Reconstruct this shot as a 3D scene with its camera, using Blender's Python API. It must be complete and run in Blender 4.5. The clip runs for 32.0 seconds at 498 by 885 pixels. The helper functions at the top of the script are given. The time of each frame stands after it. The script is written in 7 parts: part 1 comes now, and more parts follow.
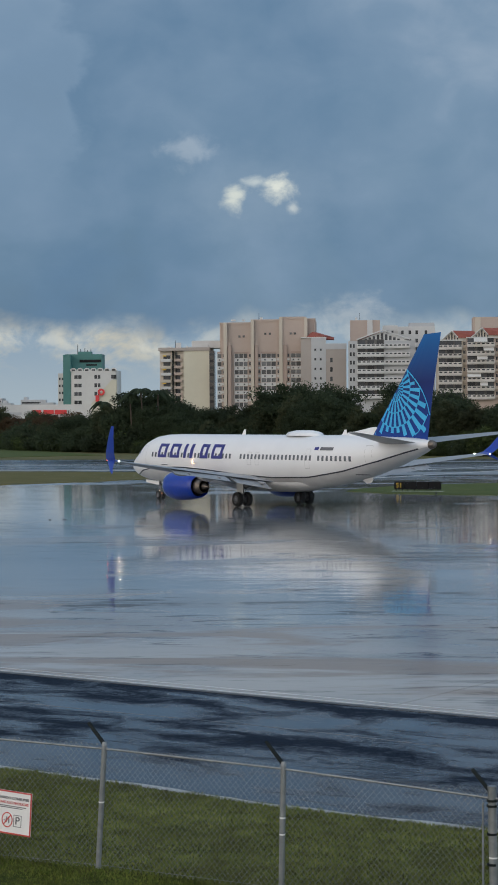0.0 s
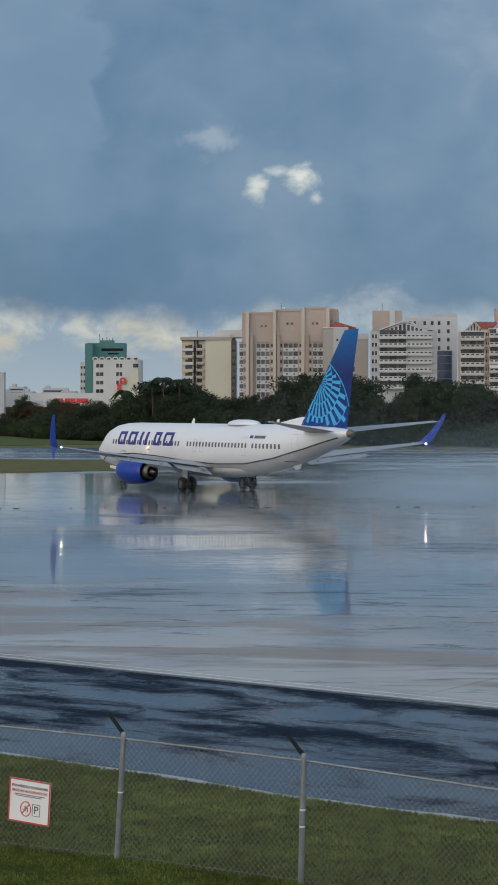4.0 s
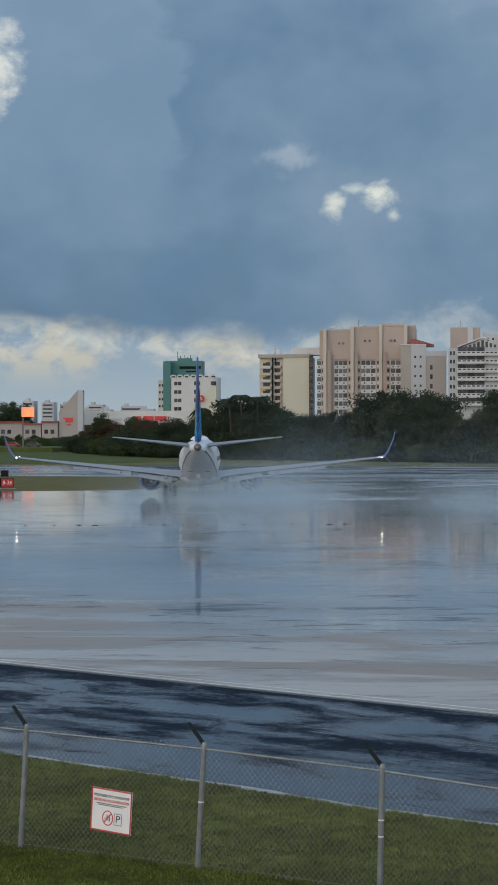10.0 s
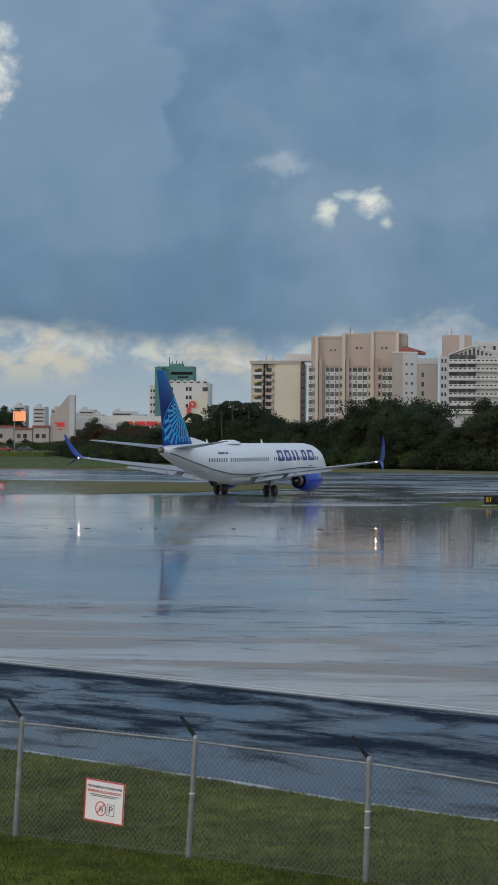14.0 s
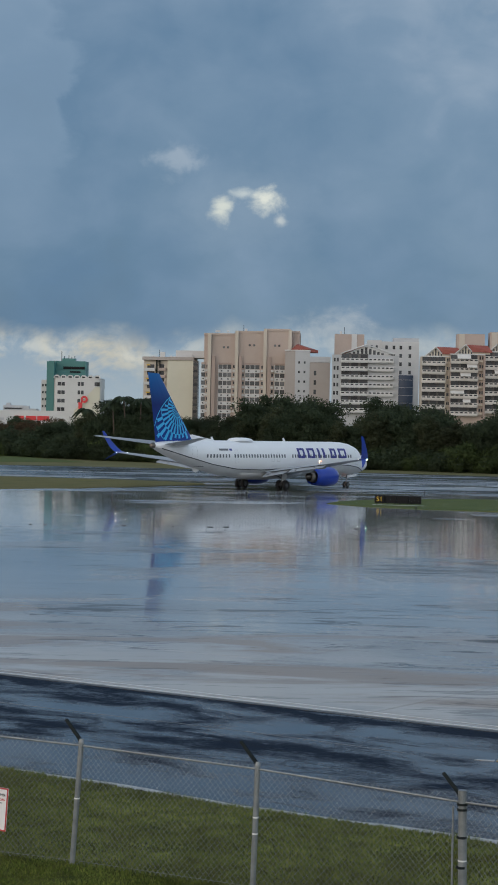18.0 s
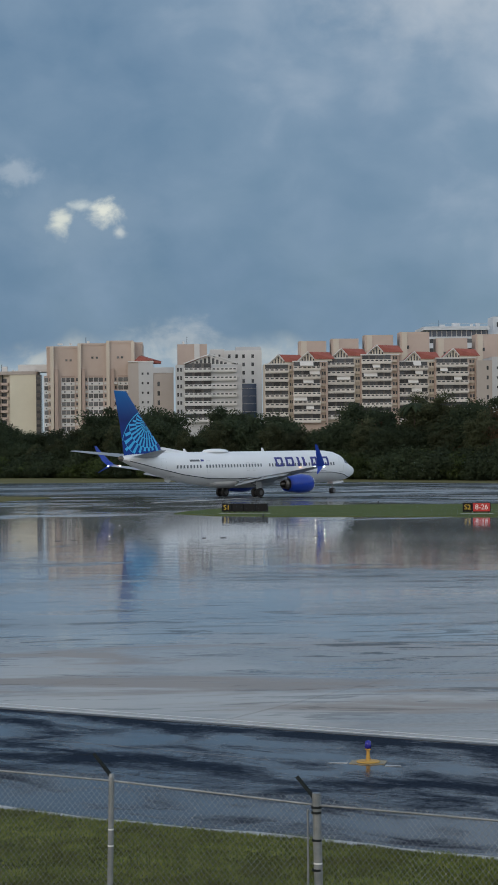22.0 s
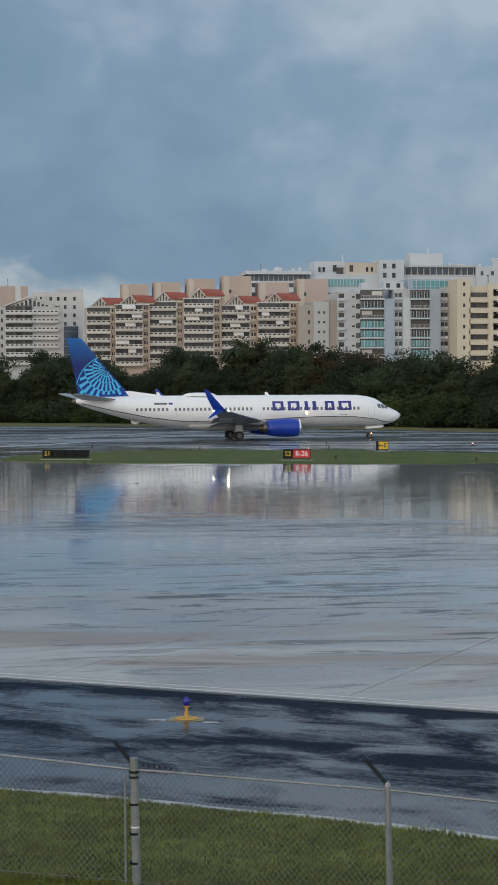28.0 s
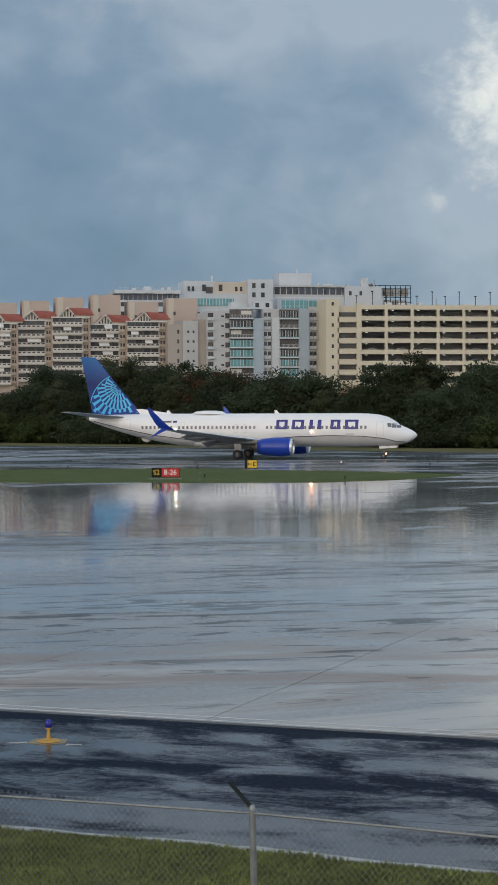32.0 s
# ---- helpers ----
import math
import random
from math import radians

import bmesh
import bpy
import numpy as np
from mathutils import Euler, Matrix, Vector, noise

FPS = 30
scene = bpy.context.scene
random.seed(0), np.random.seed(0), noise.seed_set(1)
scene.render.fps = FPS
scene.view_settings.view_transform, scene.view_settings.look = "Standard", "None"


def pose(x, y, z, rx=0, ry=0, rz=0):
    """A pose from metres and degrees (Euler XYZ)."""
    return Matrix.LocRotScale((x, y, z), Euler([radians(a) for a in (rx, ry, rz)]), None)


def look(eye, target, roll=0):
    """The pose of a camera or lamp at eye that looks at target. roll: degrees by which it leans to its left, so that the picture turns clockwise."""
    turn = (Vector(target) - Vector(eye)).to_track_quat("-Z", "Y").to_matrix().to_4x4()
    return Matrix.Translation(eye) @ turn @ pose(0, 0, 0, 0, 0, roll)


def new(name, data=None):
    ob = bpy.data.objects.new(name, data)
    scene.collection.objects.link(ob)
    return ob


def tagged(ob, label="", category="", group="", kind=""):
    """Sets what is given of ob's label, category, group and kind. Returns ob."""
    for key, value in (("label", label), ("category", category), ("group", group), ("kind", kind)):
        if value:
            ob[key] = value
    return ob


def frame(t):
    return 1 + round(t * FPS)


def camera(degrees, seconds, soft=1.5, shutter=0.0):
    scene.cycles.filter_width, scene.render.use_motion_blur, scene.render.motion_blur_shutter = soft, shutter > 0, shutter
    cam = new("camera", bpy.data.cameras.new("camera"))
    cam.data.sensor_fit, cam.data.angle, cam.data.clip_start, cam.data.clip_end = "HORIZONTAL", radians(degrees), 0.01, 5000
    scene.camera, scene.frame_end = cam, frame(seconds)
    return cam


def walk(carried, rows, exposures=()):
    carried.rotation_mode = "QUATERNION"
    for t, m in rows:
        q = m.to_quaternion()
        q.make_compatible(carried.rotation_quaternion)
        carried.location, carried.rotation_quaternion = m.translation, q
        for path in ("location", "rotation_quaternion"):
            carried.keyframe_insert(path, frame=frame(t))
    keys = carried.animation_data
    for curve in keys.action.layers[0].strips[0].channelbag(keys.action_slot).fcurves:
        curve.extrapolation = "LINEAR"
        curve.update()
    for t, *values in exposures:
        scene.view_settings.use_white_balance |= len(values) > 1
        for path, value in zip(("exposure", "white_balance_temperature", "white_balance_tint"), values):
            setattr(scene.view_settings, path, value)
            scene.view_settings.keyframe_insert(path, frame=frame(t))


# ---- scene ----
# Wet airport apron at dusk: an airliner turns and taxies away past grass islands, trees and apartment blocks.
cam = camera(14.611, 32.0, soft=1.7)
walk(cam, [
    (0.0, look((-0.044, 0.191, 6.598), (-10.67, 199.89, 4.27), -0.33)),
    (0.5, look((-0.053, 0.231, 6.590), (-10.16, 199.95, 3.10), -0.35)),
    (1.0, look((-0.054, 0.242, 6.593), (-9.96, 199.97, 3.26), -0.23)),
    (1.5, look((-0.081, 0.296, 6.580), (-9.57, 200.05, 3.71), -0.18)),
    (2.0, look((-0.098, 0.443, 6.608), (-9.04, 200.21, 2.73), -0.28)),
    (2.5, look((-0.064, 0.361, 6.632), (-8.37, 200.14, 2.16), -0.34)),
    (3.0, look((-0.095, 0.417, 6.620), (-10.68, 200.09, 2.43), 0.01)),
    (3.5, look((-0.083, 0.448, 6.608), (-11.98, 200.07, 3.24), 0.13)),
    (5.5, look((-0.046, 0.083, 6.528), (-15.05, 199.48, 2.80), -0.26)),
    (6.0, look((-0.043, 0.090, 6.530), (-15.29, 199.47, 2.62), -0.20)),
    (6.5, look((-0.045, 0.088, 6.530), (-17.32, 199.31, 2.86), -0.19)),
    (7.0, look((-0.043, 0.046, 6.536), (-18.83, 199.13, 3.24), -0.20)),
    (7.5, look((-0.030, 0.022, 6.540), (-19.18, 199.08, 3.42), -0.19)),
    (8.0, look((-0.024, 0.068, 6.532), (-19.57, 199.09, 3.80), -0.65)),
    (8.5, look((-0.025, 0.087, 6.526), (-19.85, 199.09, 4.08), -0.76)),
    (9.0, look((-0.021, 0.035, 6.536), (-20.13, 199.01, 4.43), -0.67)),
    (9.5, look((-0.048, 0.057, 6.538), (-20.18, 199.03, 4.79), -0.10)),
    (10.0, look((-0.055, 0.046, 6.538), (-20.85, 198.96, 4.97), -0.08)),
    (10.5, look((-0.045, 0.047, 6.536), (-21.90, 198.85, 5.34), -0.19)),
    (11.0, look((-0.041, -0.023, 6.543), (-23.05, 198.65, 5.48), -0.05)),
    (11.5, look((-0.033, 0.044, 6.536), (-23.08, 198.71, 5.43), -0.10)),
    (12.0, look((-0.048, 0.055, 6.532), (-21.97, 198.85, 5.66), -0.00)),
    (12.5, look((-0.027, -0.060, 6.542), (-21.21, 198.81, 6.00), 0.04)),
    (13.0, look((-0.008, -0.404, 6.500), (-20.41, 198.55, 5.45), 0.19)),
    (13.5, look((0.004, -0.768, 6.449), (-20.12, 198.21, 5.64), 0.31)),
    (15.5, look((-0.032, -0.209, 6.493), (-17.14, 199.05, 4.96), 0.51)),
    (16.0, look((-0.032, -0.209, 6.494), (-14.68, 199.25, 4.93), 0.43)),
    (16.5, look((-0.046, -0.203, 6.498), (-12.85, 199.38, 4.56), 0.49)),
    (17.0, look((-0.055, -0.161, 6.483), (-11.66, 199.49, 4.52), 0.82)),
    (17.5, look((-0.029, -0.218, 6.493), (-9.63, 199.54, 4.20), 0.65)),
    (18.0, look((-0.036, -0.197, 6.497), (-8.80, 199.61, 5.36), 1.11)),
    (18.5, look((-0.012, -0.182, 6.488), (-7.74, 199.67, 5.81), 0.35)),
    (19.0, look((-0.041, -0.196, 6.490), (-6.03, 199.71, 6.29), 0.55)),
    (19.5, look((-0.003, -0.280, 6.495), (-4.27, 199.67, 6.38), -0.13)),
    (20.0, look((-0.011, -0.280, 6.491), (-2.73, 199.70, 6.15), -0.39)),
    (20.5, look((-0.003, -0.075, 6.452), (0.75, 199.92, 6.16), -0.33)),
    (21.0, look((-0.005, -0.217, 6.483), (4.62, 199.73, 6.36), -0.12)),
    (21.5, look((-0.018, -0.149, 6.462), (5.62, 199.77, 6.60), -0.24)),
    (22.0, look((-0.021, -0.214, 6.474), (7.10, 199.66, 6.50), -0.54)),
    (22.5, look((-0.027, -0.190, 6.473), (8.73, 199.62, 5.53), -0.83)),
    (23.0, look((-0.022, -0.119, 6.458), (10.11, 199.61, 3.90), -0.46)),
    (23.5, look((-0.019, -0.164, 6.468), (10.90, 199.51, 3.18), -0.73)),
    (24.0, look((-0.017, -0.180, 6.479), (12.57, 199.40, 3.17), -0.71)),
    (24.5, look((-0.019, -0.122, 6.463), (15.11, 199.28, 3.10), -0.56)),
    (25.0, look((0.005, -0.056, 6.456), (17.39, 199.16, 3.29), -0.58)),
    (25.5, look((0.006, -0.027, 6.452), (19.46, 199.01, 4.29), -0.61)),
    (27.5, look((0.021, -0.405, 6.820), (23.39, 198.18, 2.43), -0.36)),
    (28.0, look((0.019, -0.343, 6.815), (25.34, 197.96, 0.80), -0.26)),
    (28.5, look((0.019, -0.346, 6.817), (26.65, 197.77, 0.40), 0.05)),
    (29.0, look((0.041, -0.343, 6.818), (28.32, 197.54, 0.39), 0.12)),
    (29.5, look((0.063, -0.278, 6.814), (30.35, 197.33, 0.88), -0.08)),
    (30.0, look((0.061, -0.167, 6.810), (31.45, 197.27, 1.13), 0.16)),
    (30.5, look((0.048, -0.315, 6.834), (33.25, 196.83, 1.36), 0.43)),
    (31.0, look((0.037, -0.303, 6.842), (35.11, 196.54, 2.01), 0.43)),
    (31.5, look((0.231, 0.354, 6.715), (37.96, 196.71, 2.20), -0.20)),
    (32.0, look((0.233, 0.373, 6.707), (38.80, 196.58, 2.65), -0.24)),
], exposures=((0.0, -0.03, 6230, 10), (18.0, -0.02, 6280, 10), (22.2, 0.0, 6340, 10), (22.9, 0.12, 6420, 10), (28.0, 0.12, 6500, 10), (30.0, 0.09, 6540, 10), (32.0, 0.04, 6540, 10)))

# ---- world, sun ----
def world_sky():
    w = bpy.data.worlds.new("evening_sky")
    w.use_nodes = True
    scene.world = w
    nt = w.node_tree
    nt.nodes.clear()
    N, L = nt.nodes.new, nt.links.new

    def math_node(op, a, b=None, c=None):
        n = N("ShaderNodeMath")
        n.operation = op
        for i, v in enumerate((a, b, c)):
            if v is None:
                continue
            if isinstance(v, (int, float)):
                n.inputs[i].default_value = v
            else:
                L(v, n.inputs[i])
        return n.outputs[0]

    def ramp(v, stops):
        n = N("ShaderNodeValToRGB")
        L(v, n.inputs[0])
        e = n.color_ramp.elements
        while len(e) < len(stops):
            e.new(0.5)
        for k, (p, col) in enumerate(stops):
            e[k].position, e[k].color = p, (*col, 1)
        return n.outputs[0]

    def mix(f, a, b):
        n = N("ShaderNodeMix")
        n.data_type = "RGBA"
        if isinstance(f, (int, float)):
            n.inputs[0].default_value = f
        else:
            L(f, n.inputs[0])
        for s, v in ((6, a), (7, b)):
            if isinstance(v, tuple):
                n.inputs[s].default_value = (*v, 1)
            else:
                L(v, n.inputs[s])
        return n.outputs[2]

    tc = N("ShaderNodeTexCoord")
    sep = N("ShaderNodeSeparateXYZ")
    L(tc.outputs["Generated"], sep.inputs[0])
    x, y, z = sep.outputs
    az = math_node("MULTIPLY", math_node("ARCTAN2", x, y), 57.2958)
    el = math_node("MULTIPLY", math_node("ARCSINE", z), 57.2958)
    comb = N("ShaderNodeCombineXYZ")
    L(az, comb.inputs[0])
    L(math_node("MULTIPLY", el, 1.35), comb.inputs[1])

    def cloud_noise(scale, detail, rough, seed, dist=0.0):
        n = N("ShaderNodeTexNoise")
        n.noise_dimensions = "4D"
        L(comb.outputs[0], n.inputs["Vector"])
        n.inputs["W"].default_value = seed
        n.inputs["Scale"].default_value, n.inputs["Detail"].default_value = scale, detail
        n.inputs["Roughness"].default_value, n.inputs["Distortion"].default_value = rough, dist
        return n.outputs["Fac"]

    big = cloud_noise(0.17, 3, 0.5, 1.3)
    mid = cloud_noise(0.40, 5, 0.50, 4.1, 0.4)
    wisp = cloud_noise(1.5, 6, 0.6, 7.7, 0.3)
    sky = N("ShaderNodeTexSky")
    sky.sky_type, sky.sun_disc = "NISHITA", False
    sky.sun_elevation, sky.sun_rotation = radians(SUN_EL), radians(SUN_ROT)
    blue = N("ShaderNodeVectorMath")
    blue.operation = "SCALE"
    L(sky.outputs[0], blue.inputs[0])
    blue.inputs["Scale"].default_value = 0.09

    # cloud deck: darkest a few degrees over the horizon, lighter above and to the right
    t = math_node("ADD", math_node("MULTIPLY_ADD", big, 0.66, 0.08), math_node("MULTIPLY_ADD", mid, 0.42, 0.055))
    t = math_node("ADD", t, math_node("MULTIPLY", math_node("SUBTRACT", wisp, 0.5), 0.05))
    lift = math_node("ADD", math_node("MULTIPLY", az, 0.006), math_node("MULTIPLY", math_node("MAXIMUM", math_node("SUBTRACT", math_node("MINIMUM", az, 24.0), 5.0), 0.0), 0.014))
    up = math_node("MULTIPLY", math_node("MINIMUM", math_node("MAXIMUM", math_node("SUBTRACT", el, 5.0), -3.0), 30.0), 0.015)
    t = math_node("ADD", t, math_node("ADD", lift, up))
    deck = ramp(t, ((0.40, (0.081, 0.158, 0.260)), (0.60, (0.122, 0.214, 0.328)),
                    (0.80, (0.200, 0.293, 0.402)), (1.0, (0.35, 0.43, 0.52))))
    cover = math_node("MULTIPLY_ADD", mid, 0.25, 0.80)
    col = mix(cover, blue.outputs[0], deck)

    def smooth(v, lo, hi):
        n = N("ShaderNodeMapRange")
        n.interpolation_type = "SMOOTHSTEP"
        L(v, n.inputs[0])
        n.inputs[1].default_value, n.inputs[2].default_value = lo, hi
        return n.outputs[0]

    # a nearer, lighter bank of cloud with a lumpy edge towards the left
    bank_edge = math_node("ADD", az, math_node("ADD", math_node("MULTIPLY", math_node("SUBTRACT", mid, 0.5), 5.0), math_node("MULTIPLY", math_node("SUBTRACT", wisp, 0.5), 1.2)))
    bank = math_node("MULTIPLY", smooth(bank_edge, -7.7, -8.5), smooth(el, 5.0, 9.0))
    col = mix(math_node("MULTIPLY", bank, 0.42), col, (0.27, 0.37, 0.48))

    # pale strip of clear air under the deck, with warm lit cloud in it towards the left
    edge = math_node("ADD", el, math_node("MULTIPLY", math_node("SUBTRACT", mid, 0.5), 2.2))
    left = smooth(az, -2.0, -7.0)
    base_el = math_node("MULTIPLY_ADD", left, 0.0, 2.9)
    strip = smooth(math_node("SUBTRACT", edge, base_el), 0.35, -0.55)
    pale = mix(smooth(el, 0.3, 2.6), (0.37, 0.44, 0.48), (0.28, 0.37, 0.45))
    puffs = cloud_noise(0.5, 7, 0.58, 12.4, 0.5)
    puff_mask = math_node("MULTIPLY", math_node("MULTIPLY", smooth(puffs, 0.43, 0.58), smooth(el, 0.9, 2.3)), math_node("MULTIPLY_ADD", left, 0.8, 0.2))
    strip_col = mix(puff_mask, pale, (0.56, 0.53, 0.43))
    # bright lit rim where the deck's ragged edge meets the clear air
    below = math_node("SUBTRACT", edge, base_el)
    rim = math_node("MULTIPLY", smooth(below, -1.1, -0.35), smooth(cloud_noise(0.9, 6, 0.6, 31.0, 0.4), 0.40, 0.60))
    strip_col = mix(math_node("MULTIPLY", rim, math_node("MULTIPLY_ADD", left, 0.35, 0.30)), strip_col, (0.68, 0.67, 0.58))
    col = mix(strip, col, strip_col)

    # openings in the deck where the low light comes through
    def opening(a0, e0, ra, re, c, amount, seed, ragged=3.4, soft=1.1):
        da = math_node("DIVIDE", math_node("SUBTRACT", az, a0), ra)
        de = math_node("DIVIDE", math_node("SUBTRACT", el, e0), re)
        r2 = math_node("SQRT", math_node("ADD", math_node("MULTIPLY", da, da), math_node("MULTIPLY", de, de)))
        n = cloud_noise(1.25, 8, 0.60, seed, 0.25)
        r2 = math_node("ADD", r2, math_node("MULTIPLY", math_node("SUBTRACT", n, 0.5), ragged))
        return mix(math_node("MULTIPLY", smooth(r2, 1.0 + soft * 0.3, 1.0 - soft), amount), col, c)

    for a0, e0, ra, re, c, amount, seed in (
            (-4.75, 7.9, 0.75, 0.5, (0.50, 0.56, 0.61), 0.45, 3.0),
            (-2.75, 6.4, 2.6, 1.5, (0.25, 0.34, 0.43), 0.55, 6.0),
            (-3.45, 6.55, 0.36, 0.42, (0.74, 0.76, 0.66), 0.85, 5.0),
            (-2.80, 6.98, 0.50, 0.16, (0.62, 0.67, 0.64), 0.75, 21.0),
            (-2.15, 6.78, 0.52, 0.38, (0.80, 0.81, 0.70), 0.9, 8.0),
            (-1.72, 6.20, 0.18, 0.22, (0.66, 0.69, 0.65), 0.65, 9.0),
            (-13.5, 10.6, 0.8, 1.2, (0.80, 0.80, 0.72), 0.9, 11.0),
            (19.3, 8.9, 2.3, 2.4, (0.84, 0.87, 0.83), 0.97, 14.0),
            (16.7, 5.9, 0.4, 0.35, (0.62, 0.66, 0.67), 0.45, 15.0),
            (8.0, 13.5, 4.0, 2.2, (0.48, 0.53, 0.58), 0.65, 17.0),
            (-0.2, 3.1, 1.4, 0.5, (0.58, 0.60, 0.58), 0.45, 19.0)):
        col = opening(a0, e0, ra, re, c, amount, seed, 3.4 if max(ra, re) < 2.1 else 2.0 if amount > 0.9 else 1.2)

    # behind the camera the deck is thinner: warm towards the low sun on one side, cool and clear on the other
    def lobe(dx, dy, c, amount):
        facing = math_node("ADD", math_node("MULTIPLY", x, dx), math_node("MULTIPLY", y, dy))
        return mix(math_node("MULTIPLY", smooth(facing, 0.05, 0.95), amount), col, c)

    col = lobe(0.66, -0.75, (0.86, 1.00, 1.12), 0.9)
    col = lobe(-0.66, -0.75, (1.34, 1.21, 1.08), 1.0)
    high = smooth(el, 16.0, 60.0)
    col = mix(math_node("MULTIPLY", high, 0.75), col, (0.42, 0.55, 0.73))
    bg = N("ShaderNodeBackground")
    L(col, bg.inputs[0])
    bg.inputs[1].default_value = SKY_STRENGTH
    out = N("ShaderNodeOutputWorld")
    L(bg.outputs[0], out.inputs[0])


SUN_EL, SUN_ROT, SKY_STRENGTH = 16.0, 221.0, 1.0
world_sky()
sun = new("sun", bpy.data.lights.new("sun", "SUN"))
sun.data.energy, sun.data.angle, sun.data.color = 0.55, radians(45), (1.0, 0.88, 0.76)
sun.matrix_world = look((-66, -76, 29), (0, 0, 0))

# ---- materials ----
def surface(name, a, b, scale=1.0, rough=0.6, rough_var=0.15, metal=0.0, bump=0.0, fine=None, random_tint=0.0, coat=0.0, spec=0.5):
    """A procedural surface: two colours mixed by noise at two scales, with uneven gloss and relief."""
    m = bpy.data.materials.new(name)
    m.use_nodes = True
    nt = m.node_tree
    N, L = nt.nodes.new, nt.links.new
    bsdf = nt.nodes["Principled BSDF"]
    tc = N("ShaderNodeTexCoord")
    n1, n2 = N("ShaderNodeTexNoise"), N("ShaderNodeTexNoise")
    for n, s, d in ((n1, scale, 4), (n2, fine or scale * 9, 5)):
        L(tc.outputs["Object"], n.inputs["Vector"])
        n.inputs["Scale"].default_value, n.inputs["Detail"].default_value = s, d
        n.inputs["Roughness"].default_value = 0.6
    add = N("ShaderNodeMath")
    add.operation = "MULTIPLY_ADD"
    L(n2.outputs["Fac"], add.inputs[0])
    add.inputs[1].default_value = 0.5
    L(n1.outputs["Fac"], add.inputs[2])
    ramp = N("ShaderNodeMapRange")
    L(add.outputs[0], ramp.inputs[0])
    ramp.inputs[1].default_value, ramp.inputs[2].default_value = 0.5, 1.0
    mix = N("ShaderNodeMix")
    mix.data_type = "RGBA"
    L(ramp.outputs[0], mix.inputs[0])
    mix.inputs[6].default_value, mix.inputs[7].default_value = (*a, 1), (*b, 1)
    col = mix.outputs[2]
    if random_tint:
        info = N("ShaderNodeObjectInfo")
        hsv = N("ShaderNodeHueSaturation")
        mr = N("ShaderNodeMapRange")
        L(info.outputs["Random"], mr.inputs[0])
        mr.inputs[3].default_value, mr.inputs[4].default_value = 1 - random_tint, 1 + random_tint
        L(mr.outputs[0], hsv.inputs["Value"])
        L(col, hsv.inputs["Color"])
        col = hsv.outputs[0]
    L(col, bsdf.inputs["Base Color"])
    rr = N("ShaderNodeMapRange")
    L(n2.outputs["Fac"], rr.inputs[0])
    rr.inputs[1].default_value, rr.inputs[2].default_value = 0.3, 0.7
    rr.inputs[3].default_value, rr.inputs[4].default_value = max(0.02, rough - rough_var), min(1, rough + rough_var)
    L(rr.outputs[0], bsdf.inputs["Roughness"])
    bsdf.inputs["Metallic"].default_value = metal
    bsdf.inputs["Specular IOR Level"].default_value = spec
    bsdf.inputs["Coat Weight"].default_value = coat
    bsdf.inputs["Coat Roughness"].default_value = 0.08
    if bump:
        bm = N("ShaderNodeBump")
        bm.inputs["Strength"].default_value, bm.inputs["Distance"].default_value = 1.0, bump
        L(n2.outputs["Fac"], bm.inputs["Height"])
        L(bm.outputs[0], bsdf.inputs["Normal"])
    return m


def glow(name, color, strength, sampled=True):
    m = bpy.data.materials.new(name)
    m.use_nodes = True
    b = m.node_tree.nodes["Principled BSDF"]
    b.inputs["Base Color"].default_value = (*color, 1)
    b.inputs["Emission Color"].default_value = (*color, 1)
    b.inputs["Emission Strength"].default_value = strength
    if not sampled:
        m.cycles.emission_sampling = "NONE"
    return m


